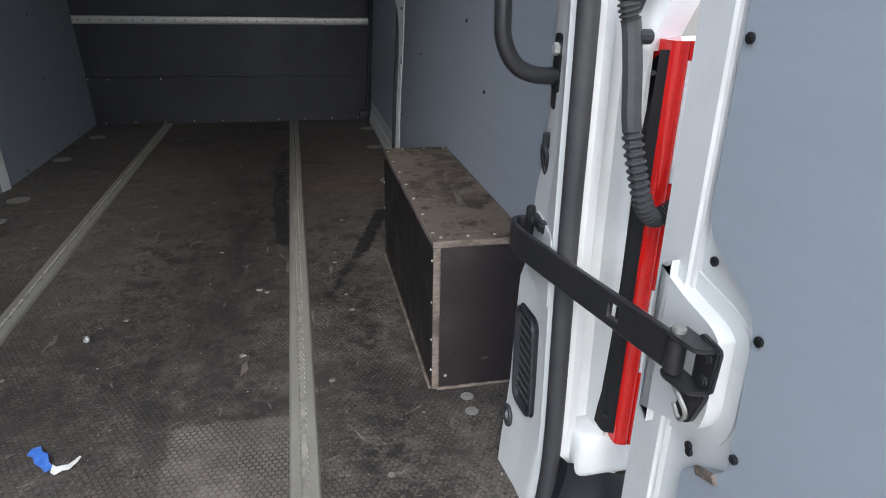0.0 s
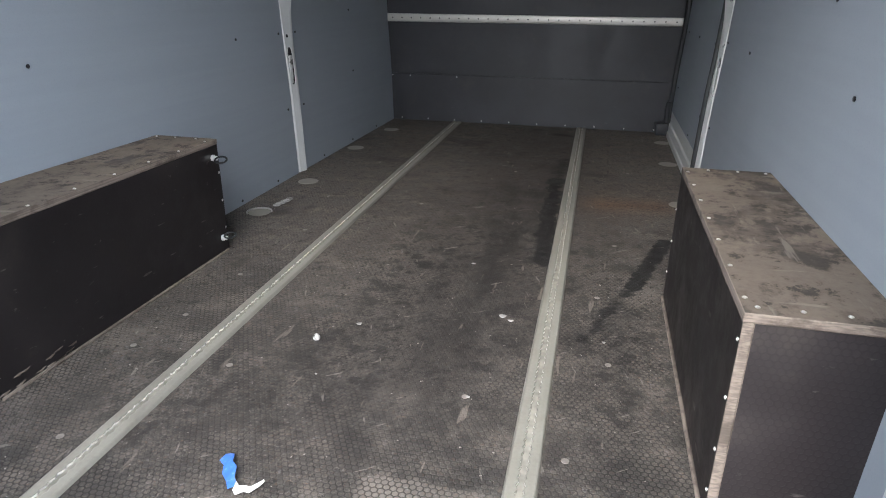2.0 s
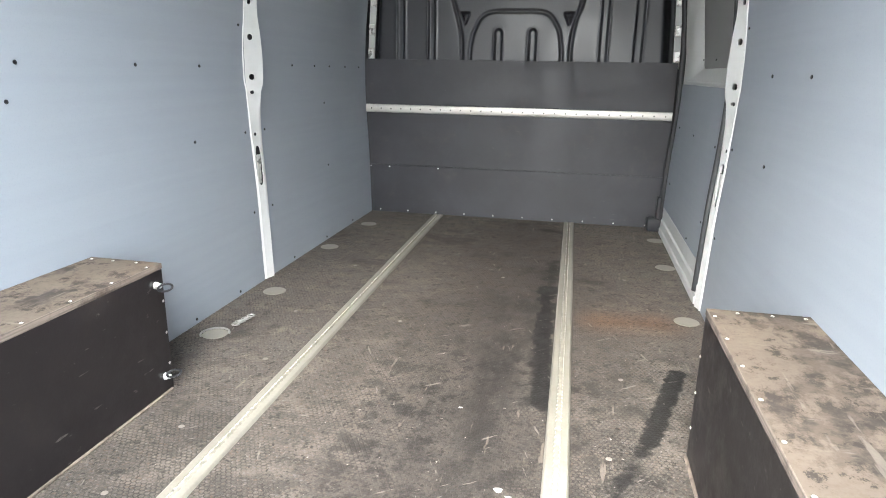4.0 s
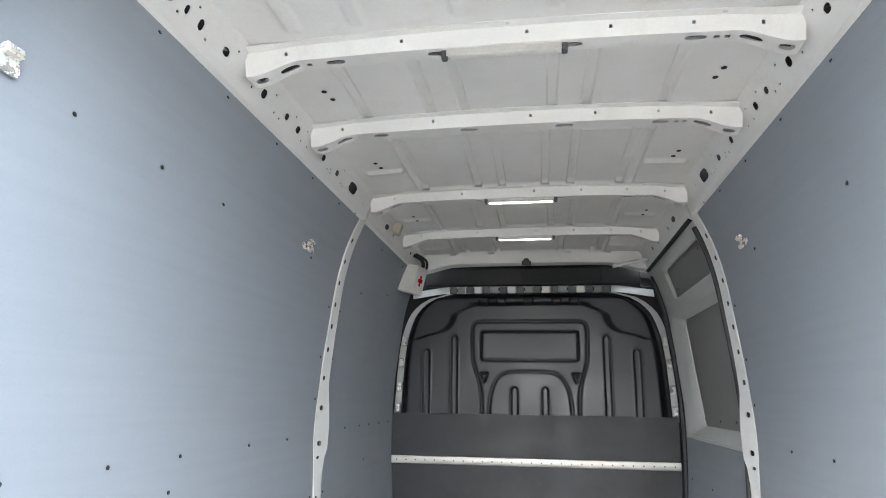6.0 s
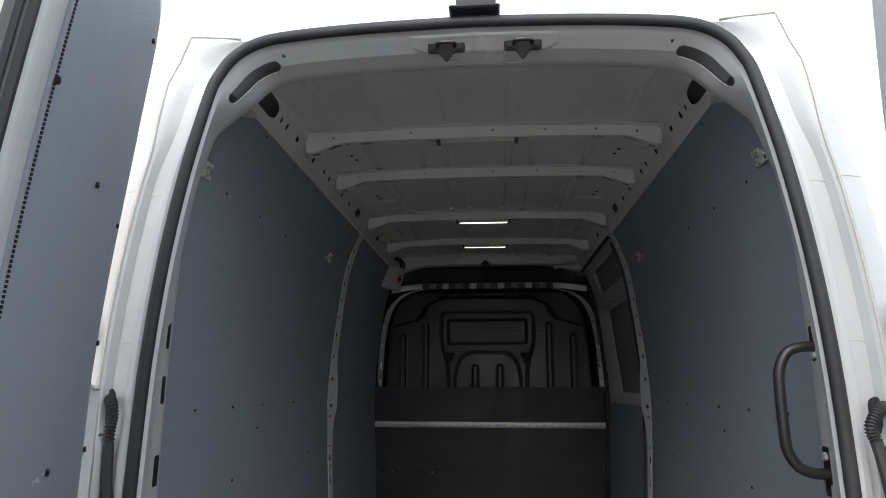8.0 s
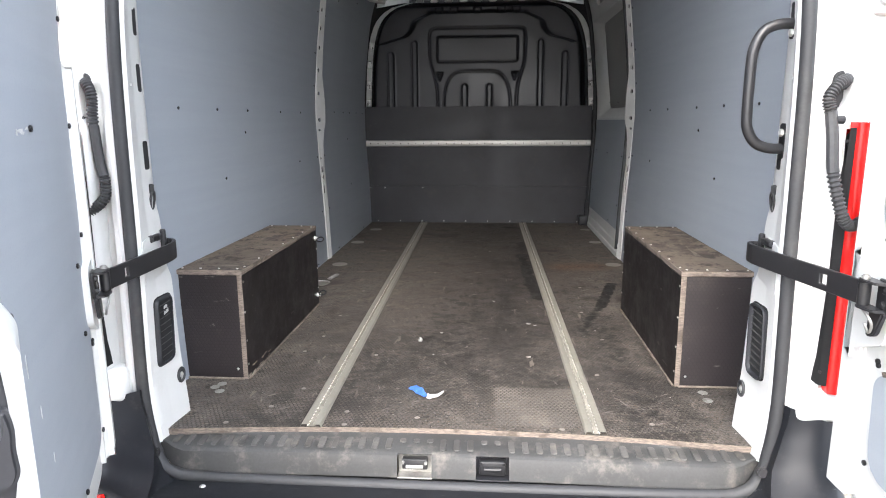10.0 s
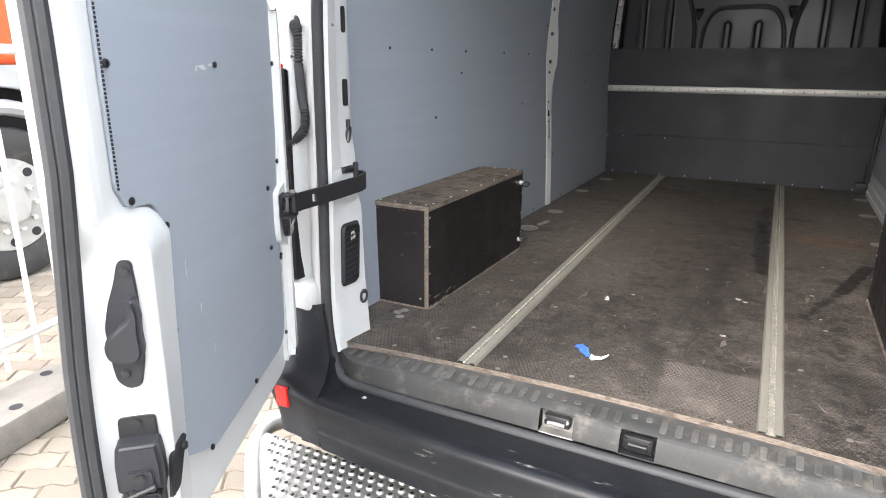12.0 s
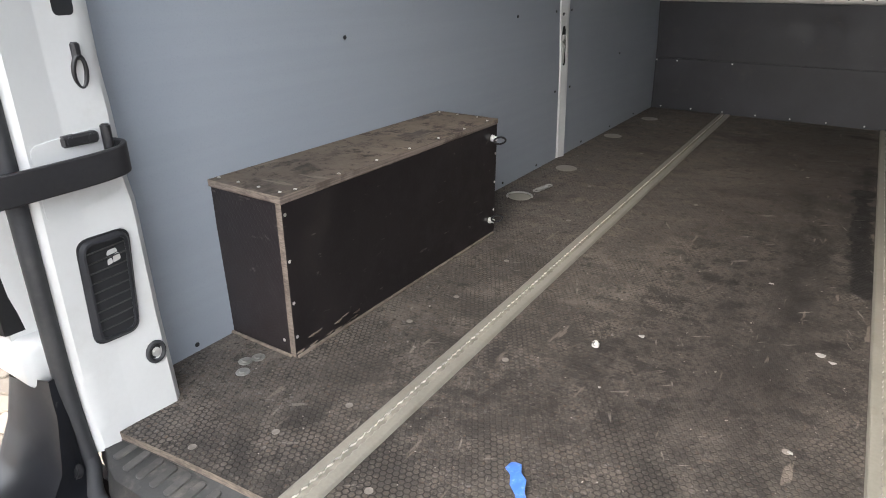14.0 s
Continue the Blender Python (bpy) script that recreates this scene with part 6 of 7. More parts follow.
def check_strap(sx, end):
    """Flat steel arm from the pillar's pin to the door's bracket."""
    ex, ey, ez = end
    st = thing("door_check_strap", "black steel door check strap between rear pillar and open door", "door strap", (sx * 0.79, 0.1, 0.48), "check straps")
    ix = 0.758
    pts = smooth_line(((sx * 0.800, 0.146), (sx * 0.792, 0.163), (sx * 0.774, 0.166), (sx * 0.761, 0.152), (sx * ix, 0.125), (sx * (ix + 0.002), 0.09), (sx * (ix * 0.65 + abs(ex) * 0.35), 0.09 * 0.65 + ey * 0.35),
                       (sx * (ix * 0.3 + abs(ex) * 0.7), 0.09 * 0.3 + ey * 0.7), (ex, ey)), 6)
    k = len(pts)

    def arm(u, v):
        i = min(int(u), k - 2)
        f = u - i
        x, y = (pts[i][j] * (1 - f) + pts[i + 1][j] * f for j in (0, 1))
        return (x, y, 0.49 + (ez - 0.49) * u / (k - 1) + 0.024 * v)
    c = (k - 1) * 0.87
    bm = sheet(arm, [float(i) for i in range(k)], (-1, -0.9, 0.9, 1), [(c - 0.55, c + 0.55, -0.45, 0.45)])
    ob = part("arm", bm, METAL_BLACK, st)
    thick(ob, 0.009)
    bv = ob.modifiers.new("edge", "BEVEL")
    bv.width, bv.segments, bv.limit_method = 0.003, 2, "ANGLE"
    # rolled knuckle and bracket on the door
    bm = disc((ex, ey, ez), (0, 0, 1), 0.0115, 0.046, 16, 0.002)
    part("knuckle", bm, METAL_BLACK, st)
    O, at, d, nn = LEFT if sx < 0 else RIGHT
    base = Vector((ex, ey, ez))
    put = lambda p, q, c: base + d * p + Vector((0, 0, q)) + nn * c
    flat = lambda p, c, q: base + d * p + nn * c + Vector((0, 0, q))
    bm = prism(rounded(((0.012, -0.030), (0.046, -0.030), (0.050, 0.030), (0.012, 0.034)), 0.008, 3), -0.022, -0.016, put, 0.002)
    for q in (0.024, -0.029):      # the two ears that hold the pin
        prism(rounded(((-0.013, -0.018), (0.030, -0.020), (0.046, -0.018), (0.040, 0.006), (0.0, 0.013), (-0.013, 0.008)), 0.008, 3), q, q + 0.005, flat, 0.0015, bm)
    prism(rounded(((0.000, -0.088), (0.026, -0.080), (0.046, -0.028), (0.004, -0.028)), 0.010, 3), -0.020, -0.010, put, 0.003, bm)
    pb = part("bracket", bm, METAL_BLACK, st)
    bm = disc((ex, ey, ez + 0.031), (0, 0, 1), 0.008, 0.010, 12, 0.002)
    part("hinge_pin", bm, GALV, pb)
    bm = tube(smooth_line([put(*q) for q in ((0.006, -0.030, 0.004), (0.030, -0.036, 0.008), (0.040, -0.052, 0.004), (0.024, -0.072, -0.002), (0.012, -0.058, 0.0))], 6), 0.0028, 7)
    part("spring_wire", bm, GALV, pb)
    for p, q in ((0.036, 0.014), (0.036, -0.014)):
        bm = disc(put(p, q, -0.013), nn, 0.0075, 0.007, 8, 0.002)
        part("bolt", bm, METAL_BLACK, pb)
    # pin on the pillar
    bm = disc((sx * 0.790, 0.150, 0.512), (0, 0, 1), 0.008, 0.05, 12, 0.002)
    box(sx * 0.782, sx * 0.806, 0.075, 0.135, 0.512, 0.530, 0.004, bm)
    for y in (0.088, 0.122):
        disc((sx * 0.784, y, 0.521), (-sx, 0, 0), 0.007, 0.008, 8, 0.001, bm=bm)
    part("pillar_pin", bm, METAL_BLACK, st)


for sx in (-1, 1):
    bm = disc((sx * 0.938, -0.022, 1.083), (0, -1, 0), 0.030, 0.024, 20, 0.006)
    part("hinge_cap", bm, WHITE, rear)
    bm = disc((sx * 0.938, -0.036, 1.083), (0, -1, 0), 0.012, 0.012, 10, 0.002)
    part("hinge_bolt", bm, ZINC, rear)
    bm = box(sx * 0.915, sx * 0.975, -0.016, 0.03, 1.04, 1.13, 0.008, seg=2)
    part("hinge_leaf", bm, WHITE, rear)


check_strap(-1, (-0.772, -0.155, 0.470))
check_strap(1, (0.823, -0.252, 0.492))


# ---- wheel-arch boxes ----
def ply_panel(name, x0, x1, y0, y1, z0, z1, film, thin, parent, label=""):
    bm = box(x0, x1, y0, y1, z0, z1, 0.0012)
    for f in bm.faces:
        f.normal_update()
        f.material_index = 0 if abs(f.normal[thin]) > 0.9 else 1
    return part(name, bm, [film, EDGE], parent, label, smooth=0)


def arch_box(sx, y0, y1, h, eyes):
    b = thing("wheel_arch_box", "dark plywood wheel arch box with dusty top" + (" and eye bolts" if eyes else ""), "box", (sx * 0.78, (y0 + y1) / 2, 0), "wheel arch boxes")
    ply_panel("top_panel", sx * 0.679, sx * 0.892, y0 - 0.001, y1, h - 0.015, h, TOP, 2, b, "dusty brown plywood top with black scuffs")
    ply_panel("side_panel", sx * 0.680, sx * 0.695, y0, y1 - 0.001, 0.0008, h - 0.0155, PLY, 0, b)
    ply_panel("rear_panel", sx * 0.6955, sx * 0.888, y0 + 0.002, y0 + 0.016, 0.0008, h - 0.0155, PLY_HEX, 1, b)
    ply_panel("front_panel", sx * 0.6955, sx * 0.888, y1 - 0.016, y1 - 0.002, 0.0008, h - 0.0155, PLY_HEX, 1, b)
    # raw bead of filler along the floor joint
    bm = box(sx * 0.6725, sx * 0.6802, y0 + 0.003, y1 - 0.01, 0.0004, 0.007, 0.002)
    part("floor_joint", bm, EDGE, b)
    bm = box(sx * 0.690, sx * 0.888, y0 - 0.0065, y0 + 0.0018, 0.0004, 0.006, 0.002)
    part("floor_joint", bm, EDGE, b)
    head = [aim((sx * 0.688, y, h + 0.0002), (0, 0, 1)) for y in steps(y0 + 0.05, y1 - 0.05, 6)] + [aim((sx * x, y0 + 0.02, h + 0.0002), (0, 0, 1)) for x in (0.70, 0.76, 0.82, 0.88)]
    head += [aim((sx * x, y1 - 0.02, h + 0.0002), (0, 0, 1)) for x in (0.74, 0.81, 0.875)]
    head += [aim((sx * 0.6798, y0 + 0.008, z), (-sx, 0, 0)) for z in (0.05, 0.13, 0.225, 0.325)] + [aim((sx * 0.6798, y1 - 0.01, z), (-sx, 0, 0)) for z in (0.08, 0.17, 0.26)]
    head += [aim((sx * 0.712, y0 + 0.0018, 0.035), (0, -1, 0))]
    repeat("screw", screw_head(0.0042, 0.002), ALU_BRIGHT, head, b)
    # torn slivers at the lower rear corner
    rnd = random.Random(5 if sx < 0 else 9)
    if sx < 0:
        for i in range(12):
            y, z = y0 + 0.01 + rnd.random() * 0.2, 0.004 + rnd.random() * 0.03
            bm = prism([(rnd.uniform(-.012, .012), rnd.uniform(-.003, .003)) for _ in range(1)] + [(-0.012, 0.0), (0.002, -0.003), (0.013, 0.002), (0.001, 0.004)][:3], 0, 0.002,
                       lambda p, q, c: (sx * (0.6795 - c), y + p, z + q))
            part("torn_ply", bm, EDGE, b)
    if eyes:
        for z in (0.312, 0.052):
            y = y1 - 0.035
            bm = disc((sx * 0.676, y, z), (-sx, 0, 0), 0.010, 0.010, 12, 0.002)
            disc((sx * 0.668, y, z), (-sx, 0, 0), 0.007, 0.012, 8, 0.001, bm=bm)
            e = part("eye_bolt", bm, ZINC, b, "zinc eye bolt")
            bm = tube([(sx * (0.655 - 0.012 * math.cos(a)), y + 0.006 + 0.014 * math.cos(a), z + (0.008 if z < 0.1 else -0.006) + 0.010 * math.sin(a)) for a in steps(0, 2 * math.pi, 18)[:-1]], 0.003, 7, True)
            part("ring", bm, METAL_BLACK, e)


arch_box(-1, 0.398, 1.273, 0.364, True)
arch_box(1, 0.420, 1.258, 0.372, False)


# ---- floor lashing tracks ----
def floor_track(x0, x1, y0, y1, label):
    """Raised aluminium track: sloping flanks and a scalloped slot along its top."""
    tr = thing("floor_track", label, "track", (x0, y0, 0), "floor tracks")
    n = int((y1 - y0) / 0.02)
    H, wb, wt = 0.0085, 0.0295, 0.0235
    sh = lambda y: x0 + (x1 - x0) * (y - y0) / (y1 - y0)
    for s in (-1, 1):
        bm, wall = bmesh.new(), bmesh.new()
        rows, lips = [], []
        for i in range(n * 4 + 1):
            y = y0 + i * 0.005
            lip = 0.0048 + 0.0034 * (0.5 + 0.5 * math.cos(math.pi * i / 2))
            c = sh(y)
            rows.append([bm.verts.new((c + s * w, y, z)) for w, z in ((wb, 0.0005), (wt + 0.003, H - 0.0015), (wt, H), (lip + 0.0012, H), (lip, H - 0.0006))])
            lips.append([wall.verts.new((c + s * w, y, z)) for w, z in ((lip, H - 0.0007), (lip + 0.0006, 0.0022))])
        for b, grid in ((bm, rows), (wall, lips)):
            for A, B in zip(grid, grid[1:]):
                for j in range(len(A) - 1):
                    b.faces.new((A[j], A[j + 1], B[j + 1], B[j]))
        part("flank", bm, ALU, tr, smooth=25)
        # much paler than the flanks: the scallops' bright reflection is put into the colour
        part("slot_wall", wall, LIP, tr, "pale inner wall of the slot with painted glint", smooth=30)
    bm = bmesh.new()
    vs = [bm.verts.new((sh(y) + s * 0.012, y, 0.0030)) for y in (y0, y1) for s in (-1, 1)]
    bm.faces.new((vs[0], vs[1], vs[3], vs[2]))
    part("slot_bed", bm, TRACK_BED, tr, smooth=0)


floor_track(-0.386, -0.440, 0.085, 3.655, "dull aluminium floor lashing track with scalloped slot")
floor_track(0.388, 0.362, 0.090, 3.655, "dull aluminium floor lashing track beside a dark stain")


# ---- small things on the floor and walls ----
def floor_disc(x, y, r, label, ringed=False):
    bm = disc((x, y, 0.0012), (0, 0, 1), r, 0.0024, 24, 0.0008)
    t = thing("floor_plug", label, "floor plug", (x, y, 0), "floor plugs")
    part("cap", bm, ALU, t)
    if ringed:
        bm = tube([(x + r * 1.1 * math.cos(a), y + r * 1.1 * math.sin(a), 0.004) for a in steps(0.3, math.pi * 1.25, 18)], 0.0035, 8)
        part("ring", bm, GALV, t)


for x, y in ((-0.775, 2.083), (-0.812, 2.77), (0.819, 2.837), (0.812, 2.149), (0.83, 3.35), (-0.78, 3.3)):
    floor_disc(x, y, 0.045, "dull metal cap over a lashing point in the floor")
floor_disc(-0.77, 1.634, 0.042, "open lashing point with a dull steel ring", True)
bm = bmesh.new()
for i in range(6):
    own = tube([(-0.742 + 0.012 * math.cos(a) + 0.003 * i, 1.72 + 0.016 * i + 0.012 * math.sin(a), 0.006 + 0.002 * (i % 2)) for a in steps(0, 2 * math.pi, 12)[:-1]], 0.0028, 6, True)
    join(bm, own)
whole("chain", bm, GALV, "short dull steel chain lying on the floor", "chain")
spots = ((-0.478, 0.336), (-0.307, 0.185), (-0.297, 0.106), (-0.538, 0.205), (-0.63, 0.097), (-0.302, 0.638), (-0.543, 0.827), (-0.57, 0.66), (-0.54, 1.095), (0.239, 0.65), (0.455, 0.50), (0.55, 0.16),
         (0.53, 0.85), (0.5, 1.2), (-0.52, 1.5), (-0.1, 0.16), (0.3, 0.115), (-0.6, 1.9), (0.1, 2.5), (-0.2, 1.9), (0.55, 1.62), (0.62, 2.6), (-0.58, 2.5))
repeat("floor_screw", disc((0, 0, 0.0004), (0, 0, 1), 0.0075, 0.0008, 12), surf("worn_screw_filler", (0.22, 0.2, 0.18), 0.6, 0.2, var=0.25, vscale=60), [Matrix.Translation((x, y, 0.0003)) for x, y in spots], floor)
for x, y in ((0.755, 0.379), (0.752, 0.324), (-0.762, 0.33), (-0.735, 0.30), (-0.75, 0.355)):
    bm = disc((x, y, 0.001), (0, 0, 1), 0.015, 0.002, 14, 0.0006)
    disc((x, y, 0.003), (0, 0, 1), 0.008, 0.003, 6, 0.0006, bm=bm)
    whole("floor_bolt", bm, GALV, "worn steel bolt head set in the floor", "bolt", "floor bolts")
bm = disc((-0.16, 0.795, 0.005), (0, 0, 1), 0.0085, 0.009, 6, 0.001)
disc((-0.16, 0.795, 0.011), (0, 0, 1), 0.005, 0.006, 10, 0.001, bm=bm)
whole("loose_nut", bm, ZINC, "bright steel nut lying on the dirty floor", "nut")

rnd = random.Random(21)
for x, y, r in ((0.262, 1.023, 0.016), (0.285, 1.005, 0.008), (0.245, 0.649, 0.006), (-0.098, 0.652, 0.004), (-0.086, 0.893, 0.010), (0.12, 1.35, 0.007), (0.52, 0.95, 0.006)):
    ring = [(x + r * math.cos(a) * rnd.uniform(0.4, 1.0), y + r * 0.7 * math.sin(a) * rnd.uniform(0.5, 1.0)) for a in steps(0, 2 * math.pi, 9)[:-1]]
    bm = prism(ring, 0.0004, 0.0022, lambda a, b, c: (a, b, c + 0.12 * abs(a - x)))
    whole("paint_chip", bm, FLAKE, "small pale flake lying on the dirty floor", "litter", "floor flakes", smooth=0)

# torn scrap of printed film
scrap = thing("torn_film_scrap", "torn blue and white plastic film scrap on the floor", "litter", (-0.09, 0.32, 0))


def curl(pts, lift, mat, nm):
    bm = bmesh.new()
    rows = [[bm.verts.new((x + wx * s * 0.6, y + wy * s * 0.6, 0.002 + lift(i / (len(pts) - 1), s))) for s in (-1, -0.4, 0.3, 1)] for i, (x, y, wx, wy) in enumerate(pts)]
    for A, B in zip(rows, rows[1:]):
        for j in range(3):
            bm.faces.new((A[j], A[j + 1], B[j + 1], B[j]))
    thick(part(nm, bm, mat, scrap, smooth=60), 0.0006)


curl(((-0.143, 0.368, 0.006, 0.004), (-0.137, 0.355, 0.019, 0.012), (-0.124, 0.338, 0.015, 0.002), (-0.112, 0.322, 0.019, 0.010), (-0.100, 0.304, 0.011, 0.005), (-0.088, 0.290, 0.010, 0.010)),
     lambda t, s: 0.012 * math.sin(t * 3.1) * (0.5 + 0.5 * s) + 0.004 * t, BLUE, "blue_piece")
curl(((-0.085, 0.292, 0.003, 0.008), (-0.076, 0.284, 0.001, 0.010), (-0.064, 0.290, 0.002, 0.006), (-0.054, 0.287, -0.002, 0.008), (-0.043, 0.299, -0.004, 0.004), (-0.036, 0.306, -0.003, 0.003)),
     lambda t, s: 0.016 * t * t + 0.006 * (1 + s) * (1 - t), PAPER, "white_piece")


# spring lashing sockets high on the side walls
def wall_socket(sx, y, z, wide):
    w = thing("lashing_socket", "bright zinc spring lashing fitting screwed to the lining", "fitting", (sx * 0.84, y, z), "lashing fittings")
    M = aim((sx * (wall_x(z) - 0.003), y, z), wall_normal(sx, z))
    ey, ez = Vector((0, 1, 0)), wall_normal(sx, z).cross(Vector((0, 1, 0))) * (1 if sx > 0 else -1)
    nrm, o = wall_normal(sx, z), M.translation
    put = lambda a, b, c: o + ey * a + ez * b + nrm * c
    bm = prism(rounded(((-wide, -0.022), (wide, -0.022), (wide, 0.022), (-wide, 0.022)), 0.004, 3), 0, 0.004, put, 0.001)
    part("plate", bm, LIP, w)
    # raised dark patch for the slot, its shade in the colour
    bm = prism(rounded(((-wide * 0.55, -0.012), (-wide * 0.28, -0.012), (-wide * 0.28, 0.014), (-wide * 0.55, 0.014)), 0.003, 3), 0.0042, 0.0052, put)
    part("slot", bm, HOLE_SHADE, w)
    bm = prism(rounded(((-wide * 0.2, -0.024), (wide, -0.024), (wide, 0.018), (-wide * 0.2, 0.018)), 0.004, 3), 0.004, 0.009, put, 0.002)
    prism(rounded(((wide * 0.05, -0.026), (wide * 0.9, -0.026), (wide * 0.9, -0.008), (wide * 0.05, -0.008)), 0.003, 3), 0.009, 0.026, put, 0.004, bm)
    part("spring_clip", bm, LIP, w)
    for a in (-wide * 0.78, ):
        bm = disc(put(a, 0.004, 0.007), nrm, 0.006, 0.008, 8, 0.001)
        part("screw", bm, LIP, w)


wall_socket(-1, 0.308, 1.592, 0.045)
wall_socket(1, 0.350, 1.603, 0.045)
wall_socket(-1, 1.785, 1.608, 0.052)
wall_socket(1, 1.93, 1.622, 0.042)

# first-aid carton and cables in the upper front corner
aid = thing("first_aid_box", "white first-aid box with a red cross fixed high on the wall", "box", (-0.77, 3.36, 1.70))
T = pose(-0.752, 3.365, 1.765, 0, 14, -12)
bm = join(None, box(-0.072, 0.072, -0.075, 0.075, -0.088, 0.088, 0.004))
join(None, bm, T)
part("carton", bm, CARD, aid)
bm = box(0.0722, 0.0736, -0.012, 0.012, -0.034, 0.034, 0)
box(0.0722, 0.0736, -0.034, 0.034, -0.012, 0.012, 0, bm)
join(None, bm, T)
part("cross", bm, RED, aid)
bm = tube(smooth_line(((-0.72, 3.30, 1.905), (-0.69, 3.42, 1.90), (-0.70, 3.52, 1.87), (-0.76, 3.56, 1.80), (-0.80, 3.58, 1.72)), 6), 0.012, 8)
tube(smooth_line(((-0.70, 3.30, 1.91), (-0.66, 3.45, 1.89), (-0.70, 3.58, 1.82)), 6), 0.008, 8, bm=bm)
whole("cable_loom", bm, RUBBER, "black cable loom in the upper front corner", "cables")
bm = join(None, box(-0.03, 0.03, -0.035, 0.035, -0.03, 0.03, 0.004), pose(-0.70, 2.72, 1.925, 0, 20, 10))
whole("junction_box", bm, surf("beige_box_plastic", (0.52, 0.47, 0.40), 0.5), "small beige junction box beside the roof rail", "box")

# ---- yard outside ----
bm = sheet(lambda u, v: (u, v, GROUND_Z - 0.006), [-900, -60, -12, -6, 6, 12, 60, 900], [-900, -60, -12, -6, 6, 12, 60, 900])
ground = whole("ground", bm, GROUND, "sandy yard ground reaching to the horizon", "ground", kind="structure", smooth=0)

fence = thing("barrier_fence", "white painted steel barrier fence with upright bars", "fence", (-2.35, 0.0, GROUND_Z))
P0, P1 = Vector((-2.28, -0.42, 0)), Vector((-2.75, 1.9, 0))
along = (P1 - P0).normalized()
L = (P1 - P0).length
for z in (-0.28, 0.86, 1.30):
    bm = tube((P0 + Vector((0, 0, z)), P1 + Vector((0, 0, z))), 0.019, 8)
    part("rail", bm, WHITE, fence)
k = int(L / 0.145)
for i in range(k + 1):
    p = P0 + along * (i * 0.145)
    bm = tube((p + Vector((0, 0, -0.40 if i not in (1, k) else GROUND_Z + 0.1)), p + Vector((0, 0, 1.32))), 0.011 if i not in (1, k) else 0.026, 8)
    part("bar" if i not in (1, k) else "post", bm, WHITE, fence)

foot = thing("concrete_foot", "grey concrete fence foot block with round holes", "fence foot", (-2.2, -0.3, GROUND_Z))
T = pose(-2.18, -0.27, GROUND_Z + 0.065, 0, 0, 12)
bm = box(-0.13, 0.13, -0.36, 0.36, -0.065, 0.065, 0.015, seg=2)
join(None, bm, T)
part("block", bm, CONCRETE, foot)
for x, y in ((-0.06, -0.25), (0.06, -0.25), (-0.06, 0.02), (0.06, 0.02), (0.06, 0.27), (-0.06, 0.27)):
    # each hole is a black disc on top, its shade painted
    bm = disc((x, y, 0.0655), (0, 0, 1), 0.024, 0.002, 14)
    join(None, bm, T)
    part("hole", bm, DARK, foot)

truck = thing("parked_truck", "orange truck with grey lower panels parked behind the fence", "truck", (-4.6, 1.2, GROUND_Z))
bm = box(-6.4, -3.98, -0.9, 1.9, 0.79, 2.6, 0.05, seg=3)
part("body", bm, ORANGE, truck)
bm = box(-6.3, -4.02, -0.85, 0.20, 0.12, 0.69, 0.04, seg=2)
part("skirt", bm, GREY_PL, truck)
bm = box(-6.3, -4.02, 1.55, 1.9, 0.05, 0.69, 0.04, seg=2)
part("skirt", bm, GREY_PL, truck)
bm = box(-6.3, -4.3, -0.8, 1.85, 0.3, 0.72, 0.02)
part("chassis", bm, DARK, truck)
arch = [(0.86 + 0.62 * math.cos(a), -0.08 + 0.62 * math.sin(a)) for a in steps(0.15, math.pi - 0.15, 18)]
bm = tube([(-4.03, y, z) for y, z in arch], 0.05, 8)
part("wheel_arch", bm, LIGHT_PL, truck)
bm = prism([(-0.85, 0.55), (-0.85, 0.785), (1.9, 0.785), (1.9, 0.55)] + [(0.86 + 0.70 * math.cos(a), 0.10 + 0.56 * math.sin(a)) for a in steps(0.95, math.pi - 0.95, 12)], 0.0, 0.10, lambda a, b, c: (-4.09 + c, a, b), 0.006)
part("fender", bm, LIGHT_PL, truck)
wy, wz, R = 0.86, GROUND_Z + 0.50, 0.50
bm = bmesh.new()
prof = ((0.30, -0.13), (0.36, -0.15), (0.45, -0.15), (0.485, -0.135), (0.50, -0.11), (0.50, 0.11), (0.485, 0.135), (0.45, 0.15), (0.36, 0.15), (0.30, 0.13))
ringv = [[bm.verts.new((-4.16 + h, wy + r * math.cos(a), wz + r * math.sin(a))) for r, h in prof] for a in steps(0, 2 * math.pi, 48)[:-1]]
for i in range(48):
    A, B = ringv[i], ringv[(i + 1) % 48]
    for j in range(len(prof)):
        bm.faces.new((A[j], A[(j + 1) % len(prof)], B[(j + 1) % len(prof)], B[j]))
wh = part("wheel", bm, TYRE, truck, "black truck tyre with grey rim")
bm = disc((-4.05, wy, wz), (1, 0, 0), 0.305, 0.06, 40, 0.012)
disc((-4.01, wy, wz), (1, 0, 0), 0.12, 0.08, 24, 0.01, bm=bm)
part("rim", bm, RIM, wh)
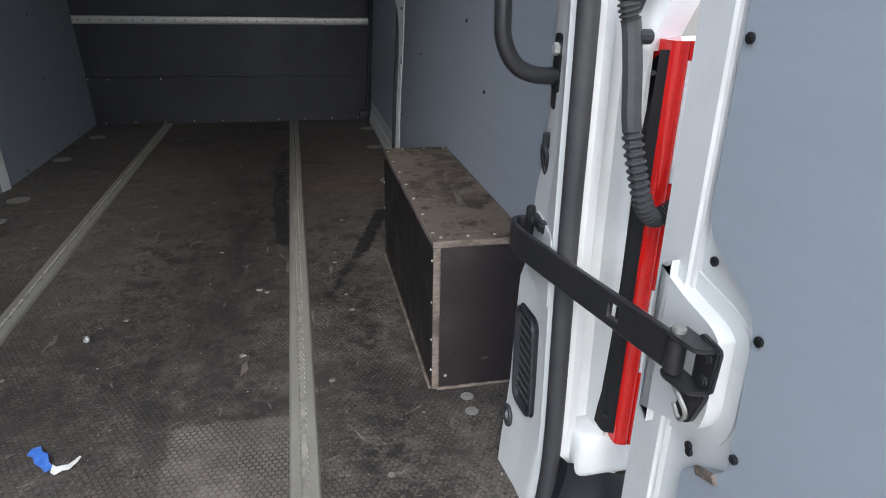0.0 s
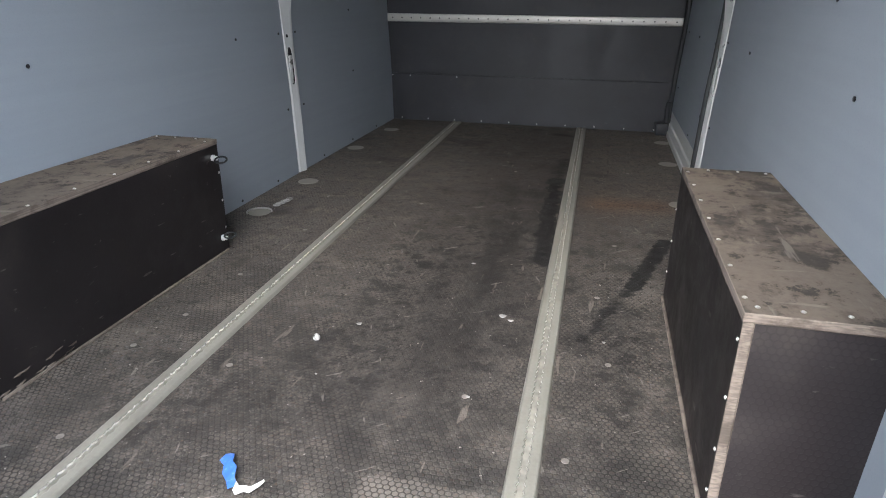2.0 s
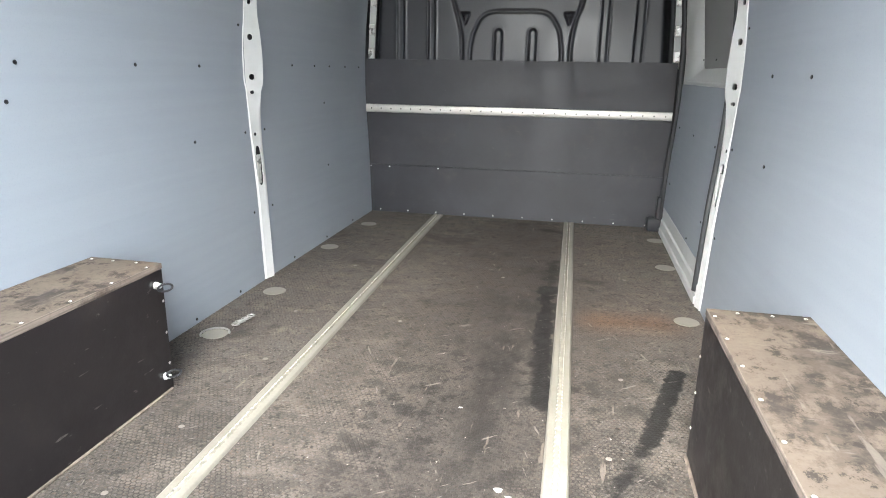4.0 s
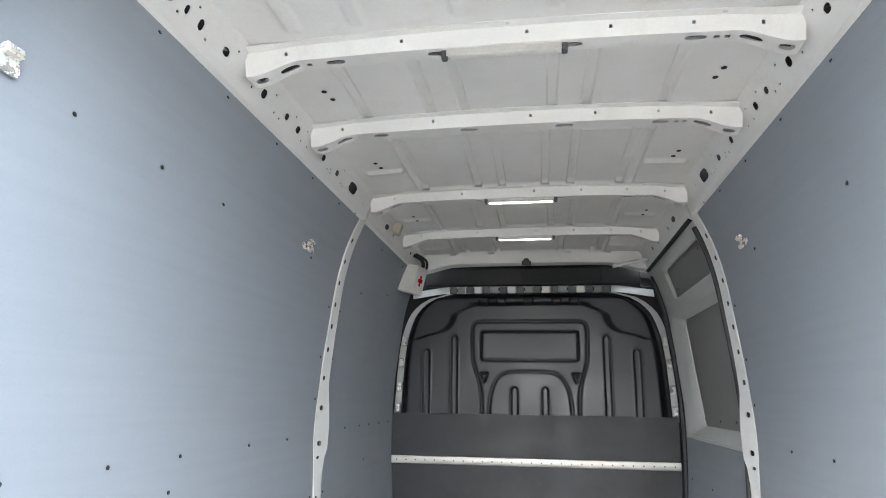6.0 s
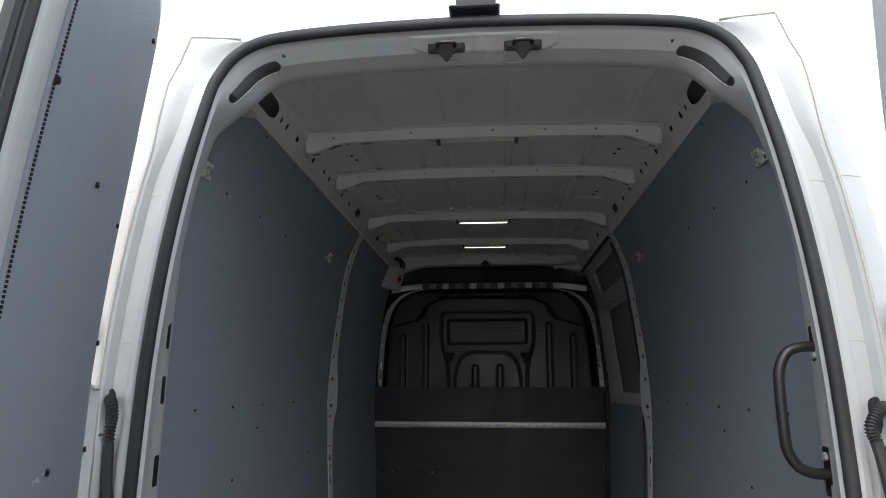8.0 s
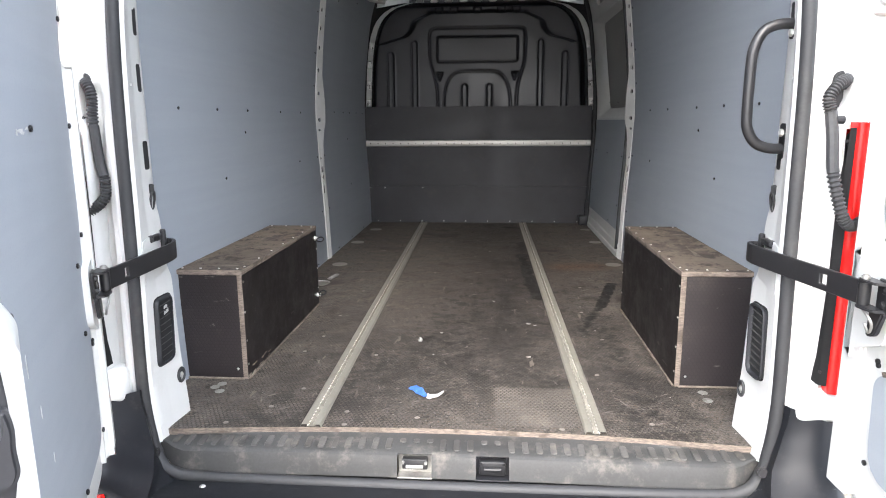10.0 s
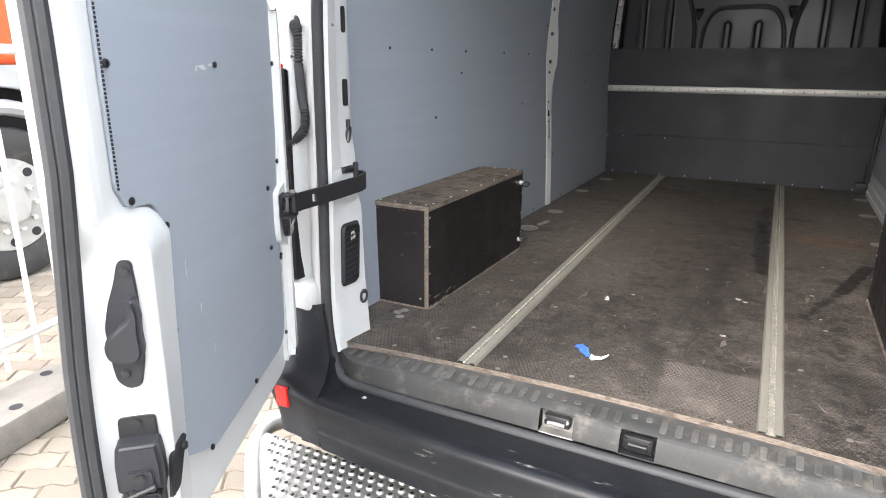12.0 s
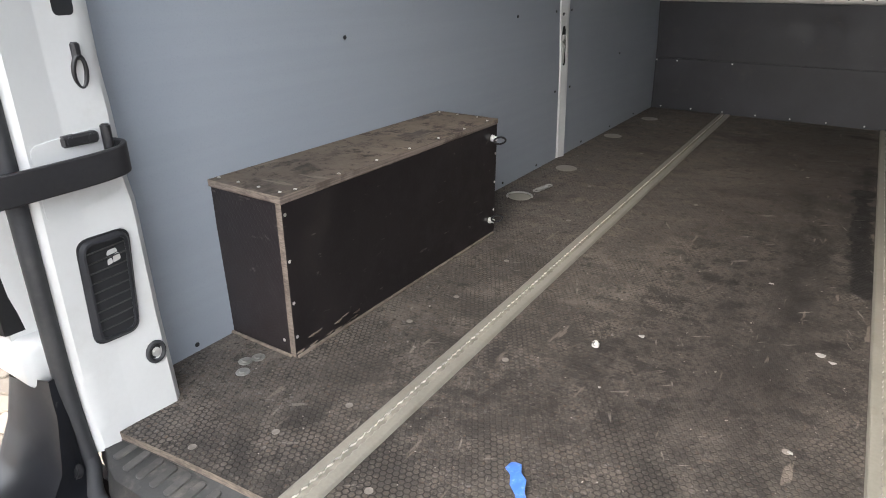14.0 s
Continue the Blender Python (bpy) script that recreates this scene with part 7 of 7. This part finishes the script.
for i in range(10):
    a = 2 * math.pi * i / 10
    bm = disc((-4.005, wy + 0.168 * math.cos(a), wz + 0.168 * math.sin(a)), (1, 0, 0), 0.017, 0.04, 6, 0.003)
    part("wheel_nut", bm, ZINC, wh)
    # rim openings are black discs, with shade as their colour
    bm = disc((-4.0185, wy + 0.245 * math.cos(a + 0.3), wz + 0.245 * math.sin(a + 0.3)), (1, 0, 0), 0.030, 0.004, 14)
    part("rim_hole", bm, DARK, wh)

# pavers: running rows of wavy interlocking blocks, each a stone of its own
rnd = random.Random(3)
wave = lambda x: 0.0085 * math.sin(4 * math.pi * x / 0.203)
xs = steps(-0.0985, 0.0985, 8)
ring = [(x, wave(x) - 0.0483) for x in xs] + [(x, wave(x) + 0.0483) for x in xs[::-1]]
base = prism(ring, -0.03, 0.0, lambda a, b, c: (a, b, c), 0.005, seg=1)
plain = prism(ring, -0.02, 0.0, lambda a, b, c: (a, b, c))
bmesh.ops.delete(plain, geom=[min(plain.faces, key=lambda f: f.calc_center_median().z)], context="FACES_ONLY")
spots = []
for j in range(-130, 131):
    for i in range(-70, 71):
        # stepped bond, turned against the van
        a, b = i * 0.203 + (j % 2) * 0.1015, j * 0.103
        x, y = a * math.cos(0.62) - b * math.sin(0.62) - 2.6, a * math.sin(0.62) + b * math.cos(0.62) + 0.1
        if -8.0 < x < 5.0 and -7.0 < y < 6.0 and not (-0.7 < x < 0.7 and y > 0.7):
            spots.append((x, y))
spots.sort(key=lambda p: (p[0] + 1.9) ** 2 * 0.6 + (p[1] + 0.1) ** 2)
near, far = spots[:300], spots[300:]
tilt = lambda: (rnd.uniform(-0.6, 0.6), rnd.uniform(-0.6, 0.6), 35.5 + rnd.uniform(-0.5, 0.5))
ORIGIN[ground] = Vector((0, 0, 0))
repeat("paver", base, PAVER, [pose(x, y, GROUND_Z + rnd.uniform(-0.003, 0.002), *tilt()) for x, y in near], ground, smooth=0)
V, F = [], []
src = [v.co.copy() for v in plain.verts]
plain.verts.index_update()
faces = [[v.index for v in f.verts] for f in plain.faces]
for x, y in far:
    m = pose(x, y, GROUND_Z + rnd.uniform(-0.003, 0.002), *tilt())
    k = len(V)
    V += [tuple(m @ c) for c in src]
    F += [[k + i for i in f] for f in faces]
plain.free()
me = bpy.data.meshes.new("far_pavers")
me.from_pydata(V, [], F)
me.materials.append(PAVER)
ob = new("far_pavers", me)
ob.parent = ground
ob["kind"] = "stuff"
